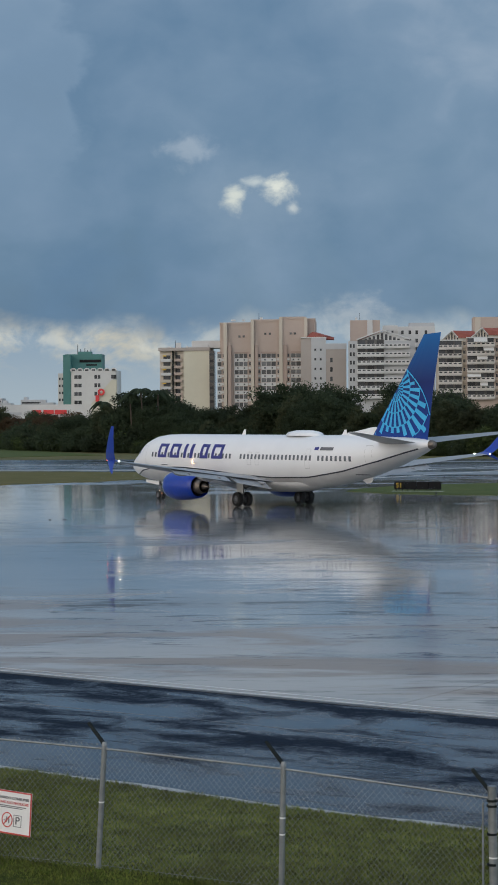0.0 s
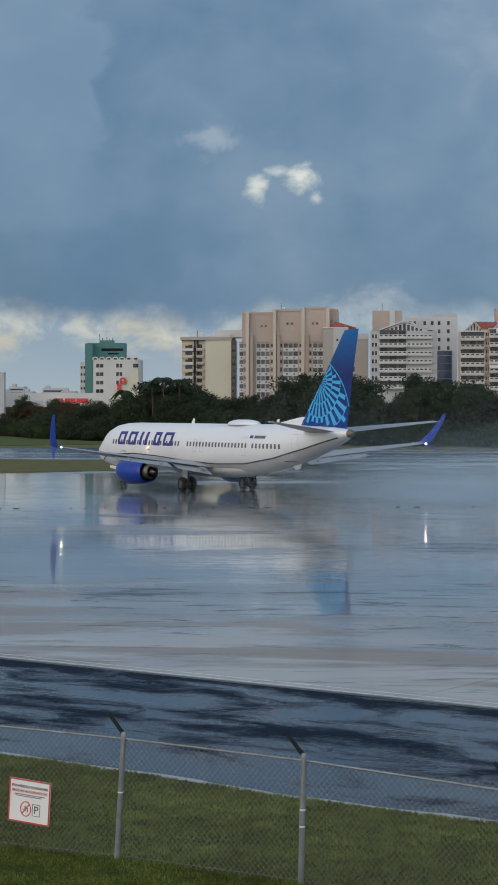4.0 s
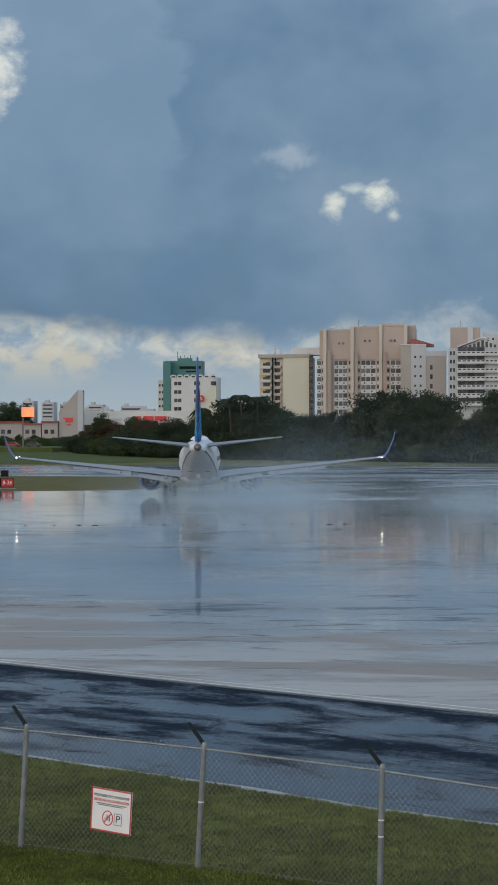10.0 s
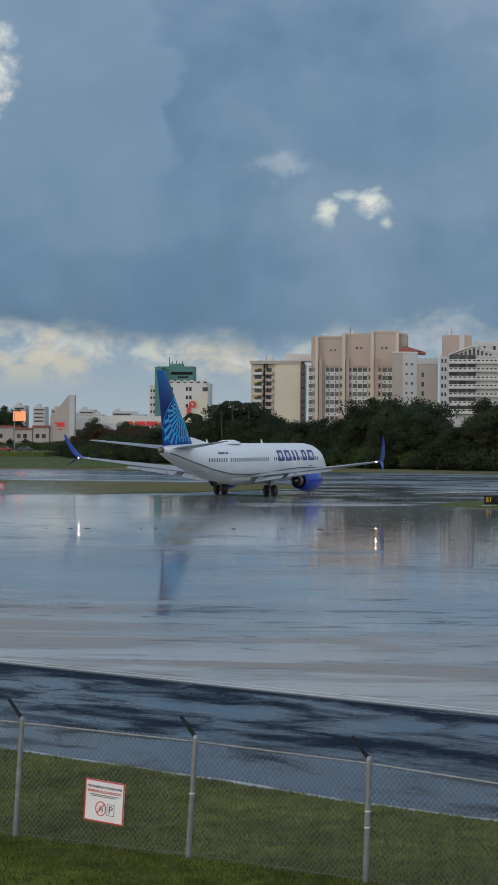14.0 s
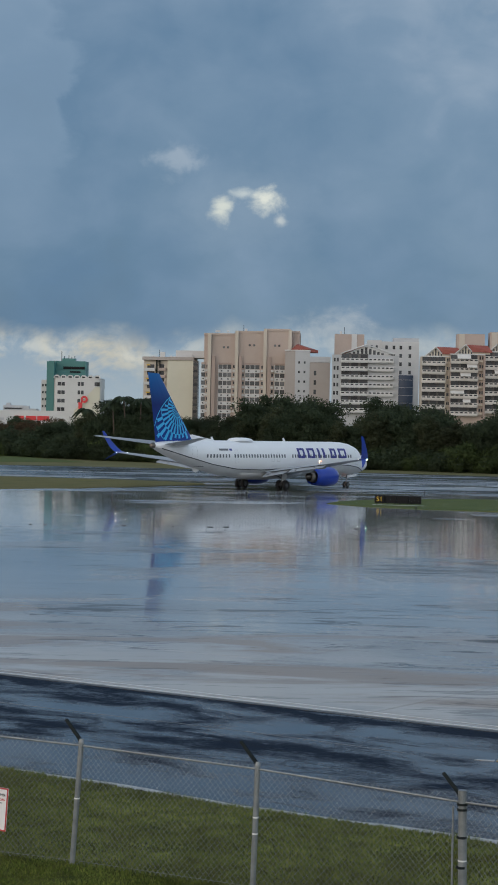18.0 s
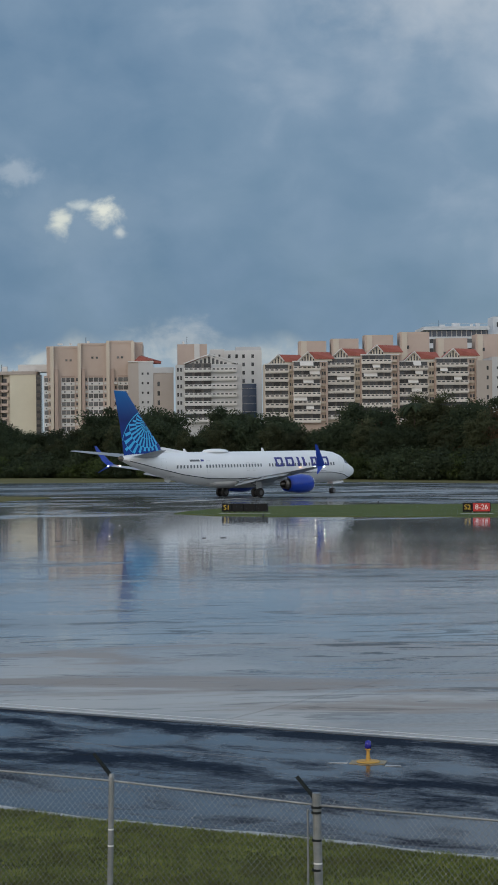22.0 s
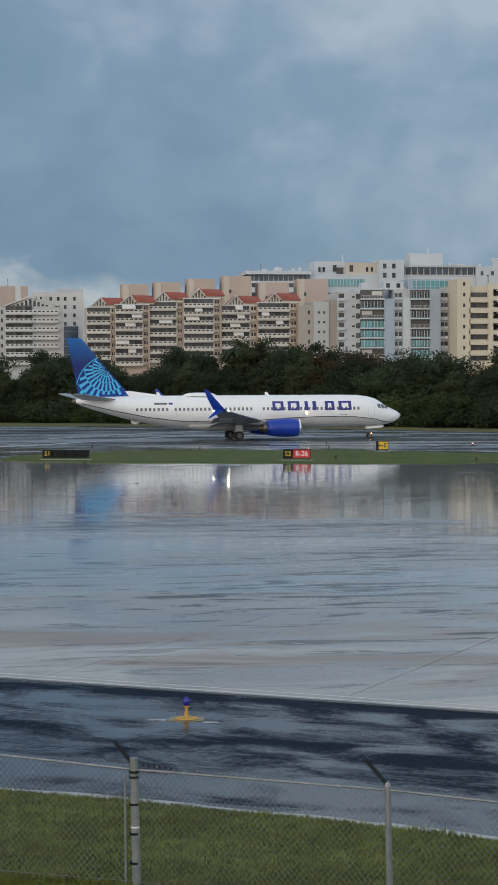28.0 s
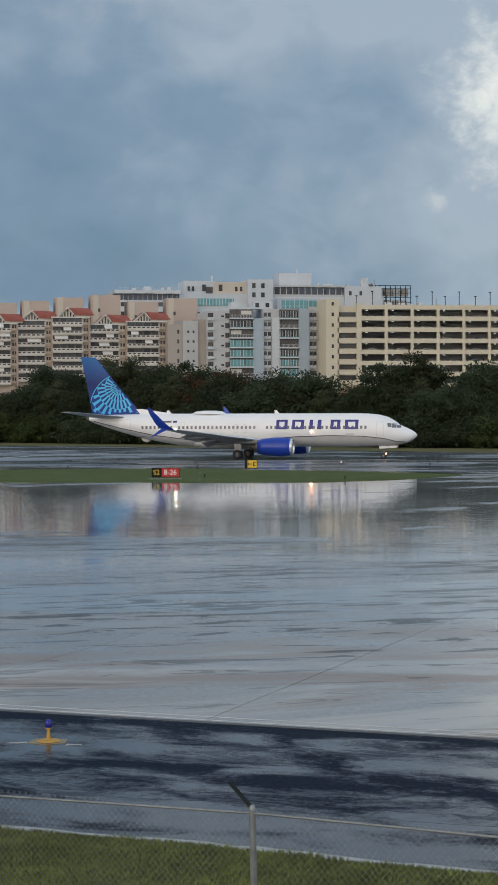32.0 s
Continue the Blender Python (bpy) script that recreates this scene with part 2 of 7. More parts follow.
def wet_pavement(name, dry, damp, patch_scale, patch_stretch, pool_lo, pool_hi, rough_wet, rough_damp, bump, tint=0.0, angle=0.0, spec_damp=0.35, streak_spec=0.35, bands=(), streak_weight=0.45, dark_cut=(0.375, 0.405), pale=None, speck=0.0, speck_scale=3.2, detail=7):
    """Paving under a thin, uneven film of rain: pools that mirror, damp ground between them."""
    m = bpy.data.materials.new(name)
    m.use_nodes = True
    nt = m.node_tree
    N, L = nt.nodes.new, nt.links.new
    bsdf = nt.nodes["Principled BSDF"]
    geo = N("ShaderNodeNewGeometry")
    mp = N("ShaderNodeMapping")
    L(geo.outputs["Position"], mp.inputs[0])
    mp.inputs["Rotation"].default_value[2] = radians(angle)
    mp.inputs["Scale"].default_value = (patch_stretch, 1, 1)

    def noise_at(scale, detail, rough, dist=0.0, vec=mp.outputs[0]):
        n = N("ShaderNodeTexNoise")
        L(vec, n.inputs["Vector"])
        n.inputs["Scale"].default_value, n.inputs["Detail"].default_value = scale, detail
        n.inputs["Roughness"].default_value, n.inputs["Distortion"].default_value = rough, dist
        return n.outputs["Fac"]

    def rng(v, a, b, c, d, smooth=True):
        n = N("ShaderNodeMapRange")
        n.interpolation_type = "SMOOTHSTEP" if smooth else "LINEAR"
        L(v, n.inputs[0])
        for i, q in enumerate((a, b, c, d)):
            n.inputs[i + 1].default_value = q
        return n.outputs[0]

    def mixc(f, a, b):
        n = N("ShaderNodeMix")
        n.data_type = "RGBA"
        L(f, n.inputs[0])
        for s, v in ((6, a), (7, b)):
            if isinstance(v, tuple):
                n.inputs[s].default_value = (*v, 1)
            else:
                L(v, n.inputs[s])
        return n.outputs[2]

    patches = noise_at(patch_scale, detail, 0.6, 0.7 if detail > 4 else 0.2)
    streaks = noise_at(patch_scale * 3.2, min(5, detail), 0.6, 0.5 if detail > 4 else 0.2)
    stains = noise_at(patch_scale * 0.4, 6, 0.62, 0.6)
    grain = noise_at(6.0, 4, 0.6, vec=geo.outputs["Position"])
    both = N("ShaderNodeMath")
    both.operation = "MULTIPLY_ADD"
    L(streaks, both.inputs[0])
    both.inputs[1].default_value = streak_weight
    L(patches, both.inputs[2])
    wet = both.outputs[0]

    def calc(op, a, b, c=None):
        n = N("ShaderNodeMath")
        n.operation = op
        for i, v in enumerate((a, b, c)):
            if isinstance(v, (int, float)):
                n.inputs[i].default_value = v
            elif v is not None:
                L(v, n.inputs[i])
        return n.outputs[0]

    # bands along the apron's edge that drain sooner than the rest
    across = None
    if bands:
        dot = N("ShaderNodeVectorMath")
        dot.operation = "DOT_PRODUCT"
        L(geo.outputs["Position"], dot.inputs[0])
        dot.inputs[1].default_value = (0.530, 0.848, 0)
        across = calc("MULTIPLY_ADD", calc("SUBTRACT", stains, 0.5), 9.0, calc("SUBTRACT", dot.outputs["Value"], 38.14))
        for v0, half, amount in bands:
            wet = calc("SUBTRACT", wet, rng(calc("ABSOLUTE", calc("SUBTRACT", across, v0), 0.0), 0, half, amount, 0))
    if speck:
        wet = calc("MULTIPLY_ADD", calc("SUBTRACT", noise_at(speck_scale, 4, 0.7), 0.5), speck, wet)
    pool = rng(wet, pool_lo + streak_weight / 2, pool_hi + streak_weight / 2, 0, 1)
    color = mixc(rng(stains, 0.42, 0.62, 0, 1), damp, dry)
    color = mixc(rng(grain, 0.35, 0.7, 0, 0.45), color, tuple(c * 0.6 for c in damp))
    if tint:
        info, hsv = N("ShaderNodeObjectInfo"), N("ShaderNodeHueSaturation")
        L(rng(info.outputs["Random"], 0, 1, 1 - tint, 1 + tint, False), hsv.inputs["Value"])
        L(color, hsv.inputs["Color"])
        color = hsv.outputs[0]
    if pale:
        blotch = noise_at(patch_scale * 1.7, 6, 0.6, 0.8)
        color = mixc(calc("MULTIPLY", rng(across, 20, 2, 0, 1), rng(blotch, 0.36, 0.54, 0.15, 1)), color, pale)
    if pale:
        brush = N("ShaderNodeMapping")
        L(geo.outputs["Position"], brush.inputs[0])
        brush.inputs["Rotation"].default_value[2] = radians(-20)
        brush.inputs["Scale"].default_value = (0.30, 1, 1)
        brown = noise_at(patch_scale * 2.6, 8, 0.66, 0.8, brush.outputs[0])
        worn = calc("MULTIPLY", rng(across, 30, 10, 0, 1), rng(brown, 0.455, 0.57, 0, 0.80))
        color = mixc(worn, color, (0.265, 0.210, 0.168))
    streak_map = N("ShaderNodeMapping")
    L(geo.outputs["Position"], streak_map.inputs[0])
    streak_map.inputs["Rotation"].default_value[2] = radians(angle * 0.5)
    streak_map.inputs["Scale"].default_value = (0.24, 1, 1)
    cluster = calc("MULTIPLY_ADD", calc("SUBTRACT", stains, 0.5), 0.75, noise_at(0.95, 8, 0.68, 1.0, streak_map.outputs[0]))
    dark_streak = rng(cluster, dark_cut[0], dark_cut[1], 1, 0)
    if pale:       # the dark strokes are halved towards the apron's near edge
        dark_streak = calc("MULTIPLY", dark_streak, rng(across, 16, 4, 1, 0.5))
    # strokes take a much darker colour, and less gloss further down
    color = mixc(rng(dark_streak, 0, 1, 0, 0.9), color, tuple(c * 0.28 for c in damp))
    L(color, bsdf.inputs["Base Color"])
    L(rng(pool, 0, 1, rough_damp, rough_wet), bsdf.inputs["Roughness"])
    sheen = N("ShaderNodeMath")
    sheen.operation = "MULTIPLY"
    L(rng(pool, 0, 1, spec_damp, 0.5), sheen.inputs[0])
    L(rng(dark_streak, 0, 1, 1.0, streak_spec), sheen.inputs[1])
    gloss = sheen.outputs[0]
    if pale:
        gloss = calc("MULTIPLY", calc("MULTIPLY", gloss, rng(across, 22, 2, 1.0, 0.17)), rng(worn, 0, 1, 1.0, 0.22))
    L(gloss, bsdf.inputs["Specular IOR Level"])
    bsdf.inputs["IOR"].default_value = 1.36
    long_map = N("ShaderNodeMapping")
    L(geo.outputs["Position"], long_map.inputs[0])
    long_map.inputs["Scale"].default_value = (0.20, 1.25, 1.0)
    ripple = noise_at(0.9, 4, 0.6, vec=long_map.outputs[0])
    height = N("ShaderNodeMath")
    height.operation = "MULTIPLY_ADD"
    L(grain, height.inputs[0])
    L(rng(pool, 0, 1, 0.25, 0.02), height.inputs[1])
    L(ripple, height.inputs[2])
    b = N("ShaderNodeBump")
    b.inputs["Strength"].default_value, b.inputs["Distance"].default_value = 1.0, bump
    L(height.outputs[0], b.inputs["Height"])
    L(b.outputs[0], bsdf.inputs["Normal"])
    return m


def wet_asphalt(name):
    """Rough asphalt under a patchy skin of rain: dull black where it drains, sky-coloured where water stands."""
    m = bpy.data.materials.new(name)
    m.use_nodes = True
    nt = m.node_tree
    N, L = nt.nodes.new, nt.links.new
    bsdf = nt.nodes["Principled BSDF"]
    geo = N("ShaderNodeNewGeometry")

    def calc(op, a, b=0.0, c=None):
        n = N("ShaderNodeMath")
        n.operation = op
        for i, v in enumerate((a, b, c)):
            if isinstance(v, (int, float)):
                n.inputs[i].default_value = v
            elif v is not None:
                L(v, n.inputs[i])
        return n.outputs[0]

    def dot(v):
        n = N("ShaderNodeVectorMath")
        n.operation = "DOT_PRODUCT"
        L(geo.outputs["Position"], n.inputs[0])
        n.inputs[1].default_value = v
        return n.outputs["Value"]

    along, across = dot((0.848, -0.530, 0)), calc("SUBTRACT", dot((0.530, 0.848, 0)), 38.14)
    flow = N("ShaderNodeCombineXYZ")
    L(calc("MULTIPLY", along, 0.55), flow.inputs[0])
    L(across, flow.inputs[1])

    def noise_at(scale, detail, rough, dist=0.0, vec=None):
        n = N("ShaderNodeTexNoise")
        L(vec or flow.outputs[0], n.inputs["Vector"])
        n.inputs["Scale"].default_value, n.inputs["Detail"].default_value = scale, detail
        n.inputs["Roughness"].default_value, n.inputs["Distortion"].default_value = rough, dist
        return n.outputs["Fac"]

    def rng(v, a, b, c, d):
        n = N("ShaderNodeMapRange")
        n.interpolation_type = "SMOOTHSTEP"
        L(v, n.inputs[0])
        for i, q in enumerate((a, b, c, d)):
            n.inputs[i + 1].default_value = q
        return n.outputs[0]

    large = noise_at(0.22, 3, 0.5, 0.3)
    patches = noise_at(0.75, 6, 0.62, 0.5)
    grit = noise_at(7.0, 4, 0.75, vec=geo.outputs["Position"])
    fine = noise_at(22.0, 3, 0.7, vec=geo.outputs["Position"])
    sway = calc("MULTIPLY_ADD", calc("SUBTRACT", large, 0.5), 3.0, across)
    wet = calc("ADD", calc("MULTIPLY", large, 0.55), calc("MULTIPLY", patches, 1.70))
    # crowned strips shed their water, the foot of the fall towards the verge holds it
    for v0, half, amount in ((-0.4, 1.3, -0.26), (-5.5, 0.8, -0.18), (-3.1, 1.2, 0.08), (-10.5, 4.5, 0.15)):
        wet = calc("ADD", wet, rng(calc("ABSOLUTE", calc("SUBTRACT", sway, v0)), 0, half, amount, 0))
    wet = calc("ADD", wet, calc("MULTIPLY", calc("SUBTRACT", grit, 0.5), 0.52))
    wet = calc("ADD", wet, calc("MULTIPLY", calc("SUBTRACT", fine, 0.5), 0.32))
    film = rng(wet, 0.84, 1.44, 0, 1)
    mix = N("ShaderNodeMix")
    mix.data_type = "RGBA"
    L(rng(grit, 0.3, 0.7, 0, 1), mix.inputs[0])
    mix.inputs[6].default_value, mix.inputs[7].default_value = (0.005, 0.009, 0.018, 1), (0.013, 0.021, 0.038, 1)
    L(mix.outputs[2], bsdf.inputs["Base Color"])
    L(rng(film, 0, 1, 0.42, 0.10), bsdf.inputs["Roughness"])
    L(rng(film, 0, 1, 0.010, 0.74), bsdf.inputs["Specular IOR Level"])
    bsdf.inputs["IOR"].default_value = 1.36
    bump = N("ShaderNodeBump")
    bump.inputs["Strength"].default_value, bump.inputs["Distance"].default_value = 1.0, 0.006
    L(calc("MULTIPLY", calc("ADD", fine, grit), rng(film, 0, 1, 1.0, 0.12)), bump.inputs["Height"])
    L(bump.outputs[0], bsdf.inputs["Normal"])
    return m


def foliage(name, a, b, patch=0.0):
    m = bpy.data.materials.new(name)
    m.use_nodes = True
    nt = m.node_tree
    N, L = nt.nodes.new, nt.links.new
    bsdf = nt.nodes["Principled BSDF"]
    geo, info = N("ShaderNodeNewGeometry"), N("ShaderNodeObjectInfo")
    mix = N("ShaderNodeMix")
    mix.data_type = "RGBA"
    L(geo.outputs["Random Per Island"], mix.inputs[0])
    mix.inputs[6].default_value, mix.inputs[7].default_value = (*a, 1), (*b, 1)
    hsv = N("ShaderNodeHueSaturation")
    mr = N("ShaderNodeMapRange")
    L(info.outputs["Random"], mr.inputs[0])
    mr.inputs[3].default_value, mr.inputs[4].default_value = 0.7, 1.35
    L(mr.outputs[0], hsv.inputs["Value"])
    L(mix.outputs[2], hsv.inputs["Color"])
    color = hsv.outputs[0]
    if patch:      # darker and lighter tufts
        tuft, tone, times = N("ShaderNodeTexNoise"), N("ShaderNodeMapRange"), N("ShaderNodeVectorMath")
        L(geo.outputs["Position"], tuft.inputs["Vector"])
        tuft.inputs["Scale"].default_value, tuft.inputs["Detail"].default_value, tuft.inputs["Roughness"].default_value = patch, 5, 0.65
        L(tuft.outputs["Fac"], tone.inputs[0])
        for i, q in enumerate((0.34, 0.66, 0.58, 1.28)):
            tone.inputs[i + 1].default_value = q
        times.operation = "SCALE"
        L(color, times.inputs[0])
        # lusher and drier stretches, some metres across
        wide, share, product = N("ShaderNodeTexNoise"), N("ShaderNodeMapRange"), N("ShaderNodeMath")
        L(geo.outputs["Position"], wide.inputs["Vector"])
        wide.inputs["Scale"].default_value, wide.inputs["Detail"].default_value = 0.42, 3
        L(wide.outputs["Fac"], share.inputs[0])
        for i, q in enumerate((0.35, 0.65, 0.72, 1.30)):
            share.inputs[i + 1].default_value = q
        product.operation = "MULTIPLY"
        L(tone.outputs[0], product.inputs[0])
        L(share.outputs[0], product.inputs[1])
        L(product.outputs[0], times.inputs["Scale"])
        color = times.outputs[0]
    L(color, bsdf.inputs["Base Color"])
    bsdf.inputs["Roughness"].default_value = 0.6
    bsdf.inputs["Specular IOR Level"].default_value = 0.10
    # leaves let part of the light through
    through_leaf, both, out = N("ShaderNodeBsdfTranslucent"), N("ShaderNodeMixShader"), nt.nodes["Material Output"]
    L(color, through_leaf.inputs["Color"])
    both.inputs[0].default_value = 0.42
    L(bsdf.outputs[0], both.inputs[1])
    L(through_leaf.outputs[0], both.inputs[2])
    L(both.outputs[0], out.inputs["Surface"])
    return m


M_CONCRETE = wet_pavement("wet_concrete", (0.38, 0.385, 0.38), (0.25, 0.26, 0.265), 0.085, 0.55, 0.40, 0.54, 0.052, 0.19, 0.0064, tint=0.02, angle=-8, spec_damp=0.42, streak_spec=0.10, bands=((2, 22, 0.12), (85, 50, -0.15)), dark_cut=(0.382, 0.430), pale=(0.45, 0.425, 0.385), speck=0.08)
M_SLAB = wet_pavement("wet_concrete_slab", (0.385, 0.388, 0.375), (0.255, 0.262, 0.26), 0.085, 0.55, 0.40, 0.54, 0.052, 0.19, 0.0064, tint=0.15, angle=-8, spec_damp=0.42, streak_spec=0.10, bands=((2, 22, 0.12), (85, 50, -0.15)), dark_cut=(0.382, 0.430), pale=(0.445, 0.420, 0.380), speck=0.08)
M_TAXIWAY = wet_pavement("wet_taxiway", (0.22, 0.24, 0.255), (0.12, 0.135, 0.15), 0.10, 0.28, 0.42, 0.53, 0.12, 0.42, 0.016, angle=10, spec_damp=0.5, streak_spec=0.3, dark_cut=(0.385, 0.42), speck=0.08)
M_ASPHALT = wet_asphalt("wet_asphalt")
M_JOINT = surface("dark_joint_filler", (0.03, 0.03, 0.03), (0.07, 0.066, 0.06), 2.0, 0.5)
M_JOINT_PALE = surface("worn_seam_filler", (0.10, 0.10, 0.105), (0.20, 0.20, 0.20), 0.6, 0.35)
M_PAD = surface("stained_lamp_pad", (0.30, 0.22, 0.10), (0.16, 0.13, 0.08), 3.0, 0.4)
M_STRIPE = surface("worn_white_paint", (0.62, 0.61, 0.58), (0.40, 0.39, 0.37), 1.5, 0.35)
# cement tone, brightened so the verge's rim carries its wet sheen
M_KERB = surface("cement_and_wet_sheen", (0.44, 0.44, 0.43), (0.30, 0.295, 0.28), 2.0, 0.4)
M_GROUND = surface("rough_grass_ground", (0.090, 0.092, 0.033), (0.150, 0.132, 0.056), 0.08, 0.9, 0.05, fine=1.5, bump=0.03, spec=0.15)
M_TURF = surface("mown_turf", (0.050, 0.080, 0.020), (0.105, 0.118, 0.038), 0.35, 0.9, 0.05, fine=3.2, bump=0.05, spec=0.12)
M_TURF_DRY = surface("dry_mown_turf", (0.090, 0.092, 0.030), (0.155, 0.130, 0.052), 0.25, 0.9, 0.05, fine=3.0, bump=0.05, spec=0.12)
M_SOIL = surface("turf_soil", (0.026, 0.040, 0.008), (0.100, 0.102, 0.024), 1.3, 0.95, 0.04, fine=8.0, bump=0.03, spec=0.1)
M_CLOD = surface("dark_wet_earth", (0.012, 0.011, 0.008), (0.035, 0.030, 0.020), 6.0, 0.7, spec=0.2)
M_GALV = surface("galvanised_steel", (0.17, 0.185, 0.19), (0.30, 0.315, 0.32), 5.0, 0.5, 0.12, metal=0.45)
M_WIRE = surface("chain_link_wire", (0.15, 0.16, 0.155), (0.27, 0.28, 0.27), 3.0, 0.5, 0.1, metal=0.2)
M_DARKSTEEL = surface("dark_weathered_steel", (0.010, 0.014, 0.014), (0.024, 0.029, 0.029), 4.0, 0.7, 0.1, spec=0.1)
M_WHITE_PAINT = surface("aircraft_white_paint", (0.76, 0.76, 0.755), (0.81, 0.81, 0.80), 0.25, 0.36, 0.01, coat=0.15, fine=0.9)
M_BELLY = surface("aircraft_grey_belly_paint", (0.50, 0.50, 0.49), (0.60, 0.60, 0.585), 0.3, 0.38, 0.02, coat=0.1, fine=1.2)
M_WING = surface("wing_grey_paint", (0.24, 0.25, 0.26), (0.31, 0.32, 0.33), 0.7, 0.4, 0.03, coat=0.05)
M_ALU = surface("bare_aluminium", (0.70, 0.70, 0.71), (0.80, 0.80, 0.80), 1.2, 0.25, 0.1, metal=0.9)
M_BLUE = surface("royal_blue_paint", (0.006, 0.034, 0.29), (0.009, 0.044, 0.34), 0.8, 0.3, 0.03, coat=0.2, spec=0.35)
M_NAVY = surface("navy_lettering_paint", (0.020, 0.022, 0.17), (0.030, 0.030, 0.22), 1.5, 0.4, 0.05)
M_SKYBLUE = surface("light_blue_emblem_paint", (0.055, 0.40, 0.72), (0.075, 0.46, 0.78), 1.0, 0.35, 0.05, coat=0.05, spec=0.3)
M_LINE = surface("dark_cheat_line", (0.018, 0.022, 0.035), (0.03, 0.035, 0.05), 2.0, 0.35, 0.05)
M_PANE = surface("cabin_glass", (0.12, 0.13, 0.145), (0.17, 0.18, 0.195), 2.0, 0.2, 0.05)
M_RUBBER = surface("tyre_rubber", (0.012, 0.012, 0.012), (0.025, 0.025, 0.025), 5.0, 0.7, 0.1)
M_GEAR = surface("landing_gear_grey", (0.13, 0.13, 0.135), (0.22, 0.22, 0.225), 4.0, 0.45, 0.1, metal=0.3)
M_HOT = surface("heat_stained_steel", (0.10, 0.085, 0.07), (0.22, 0.19, 0.16), 3.0, 0.4, 0.1, metal=0.8)
M_BLACK = surface("engine_black", (0.008, 0.008, 0.010), (0.02, 0.02, 0.02), 3.0, 0.6, 0.1)
M_LAMP = glow("white_lamp_glow", (1.0, 0.83, 0.58), 150.0)
M_BEACON = glow("amber_lamp_glow", (1.0, 0.50, 0.24), 420.0)
M_TAXILAMP = glow("dim_taxi_lamp_glow", (1.0, 0.36, 0.16), 16.0)
M_STUBGLOW = glow("edge_light_glow", (1.0, 0.55, 0.50), 1.2)
M_GREENLAMP = glow("green_lamp_glow", (0.1, 1.0, 0.55), 4.0)
M_REDLAMP = glow("red_lamp_glow", (1.0, 0.12, 0.06), 4.0)
M_SIGN_BLACK = surface("sign_black", (0.006, 0.006, 0.007), (0.012, 0.012, 0.013), 3.0, 0.7, spec=0.2)
M_SIGN_YELLOW = surface("sign_yellow", (0.62, 0.40, 0.02), (0.70, 0.47, 0.04), 3.0, 0.5)
M_SIGN_RED = surface("sign_red", (0.42, 0.018, 0.015), (0.52, 0.03, 0.025), 3.0, 0.5)
M_SIGN_WHITE = surface("sign_white", (0.76, 0.76, 0.75), (0.82, 0.82, 0.81), 3.0, 0.45)
M_GREY_INK = surface("grey_ink", (0.10, 0.10, 0.11), (0.16, 0.16, 0.17), 3.0, 0.6)
M_RED_INK = surface("red_ink", (0.50, 0.05, 0.05), (0.58, 0.08, 0.07), 3.0, 0.6)
M_LAMP_BLUE = surface("blue_lens", (0.012, 0.012, 0.22), (0.02, 0.02, 0.30), 5.0, 0.2)
M_DARKGLASS = surface("dark_lens", (0.008, 0.008, 0.014), (0.015, 0.015, 0.024), 5.0, 0.3)
M_LAMP_YELLOW = surface("yellow_lamp_paint", (0.40, 0.22, 0.035), (0.52, 0.30, 0.05), 6.0, 0.5)
M_BARK = surface("bark", (0.06, 0.045, 0.035), (0.11, 0.09, 0.07), 3.0, 0.9, 0.05, bump=0.02)
M_LEAF = foliage("dark_leaves", (0.032, 0.047, 0.027), (0.060, 0.079, 0.042))
M_LEAF_LIGHT = foliage("lighter_leaves", (0.046, 0.068, 0.026), (0.088, 0.118, 0.042))
M_LEAF_OLIVE = foliage("olive_leaves", (0.043, 0.052, 0.029), (0.075, 0.085, 0.044))
M_LEAF_BROWN = foliage("rusty_leaves", (0.050, 0.036, 0.020), (0.095, 0.062, 0.035))
M_BLADE = foliage("grass_blades", (0.060, 0.092, 0.017), (0.205, 0.220, 0.048), 2.2)

# ---- mesh helpers ----
def finish(bm, name, material, smooth=False):
    me = bpy.data.meshes.new(name)
    bm.normal_update()
    bm.to_mesh(me)
    bm.free()
    me.materials.append(material)
    if smooth:
        for p in me.polygons:
            p.use_smooth = True
    return me


def part(name, bm, material, parent, label="", smooth=False):
    """One mesh object under a thing or a part. bm may also be a ready mesh."""
    me = bm if isinstance(bm, bpy.types.Mesh) else finish(bm, name, material, smooth)
    ob = new(name, me)
    ob.parent = parent
    if label:
        tagged(ob, label)
    return ob


def thing(name, label, category, m=None, group="", kind=""):
    ob = new(name)
    ob.empty_display_size = 0.1
    if m is not None:
        ob.matrix_world = m
    return tagged(ob, label, category, group, kind)


def solid(name, bm, material, label, category, group="", kind="", smooth=False):
    return tagged(new(name, finish(bm, name, material, smooth)), label, category, group, kind)


def box(bm, x0, x1, y0, y1, z0, z1, bevel=0.0):
    v = [bm.verts.new((x, y, z)) for z in (z0, z1) for y in (y0, y1) for x in (x0, x1)]
    fs = [bm.faces.new([v[i] for i in q]) for q in ((0, 2, 3, 1), (4, 5, 7, 6), (0, 1, 5, 4), (2, 6, 7, 3), (0, 4, 6, 2), (1, 3, 7, 5))]
    if bevel:
        es = list({e for f in fs for e in f.edges})
        bmesh.ops.bevel(bm, geom=es, offset=bevel, segments=1, affect="EDGES")
    return bm


def boxes(*rows, bevel=0.0):
    bm = bmesh.new()
    for r in rows:
        box(bm, *r, bevel=bevel)
    return bm


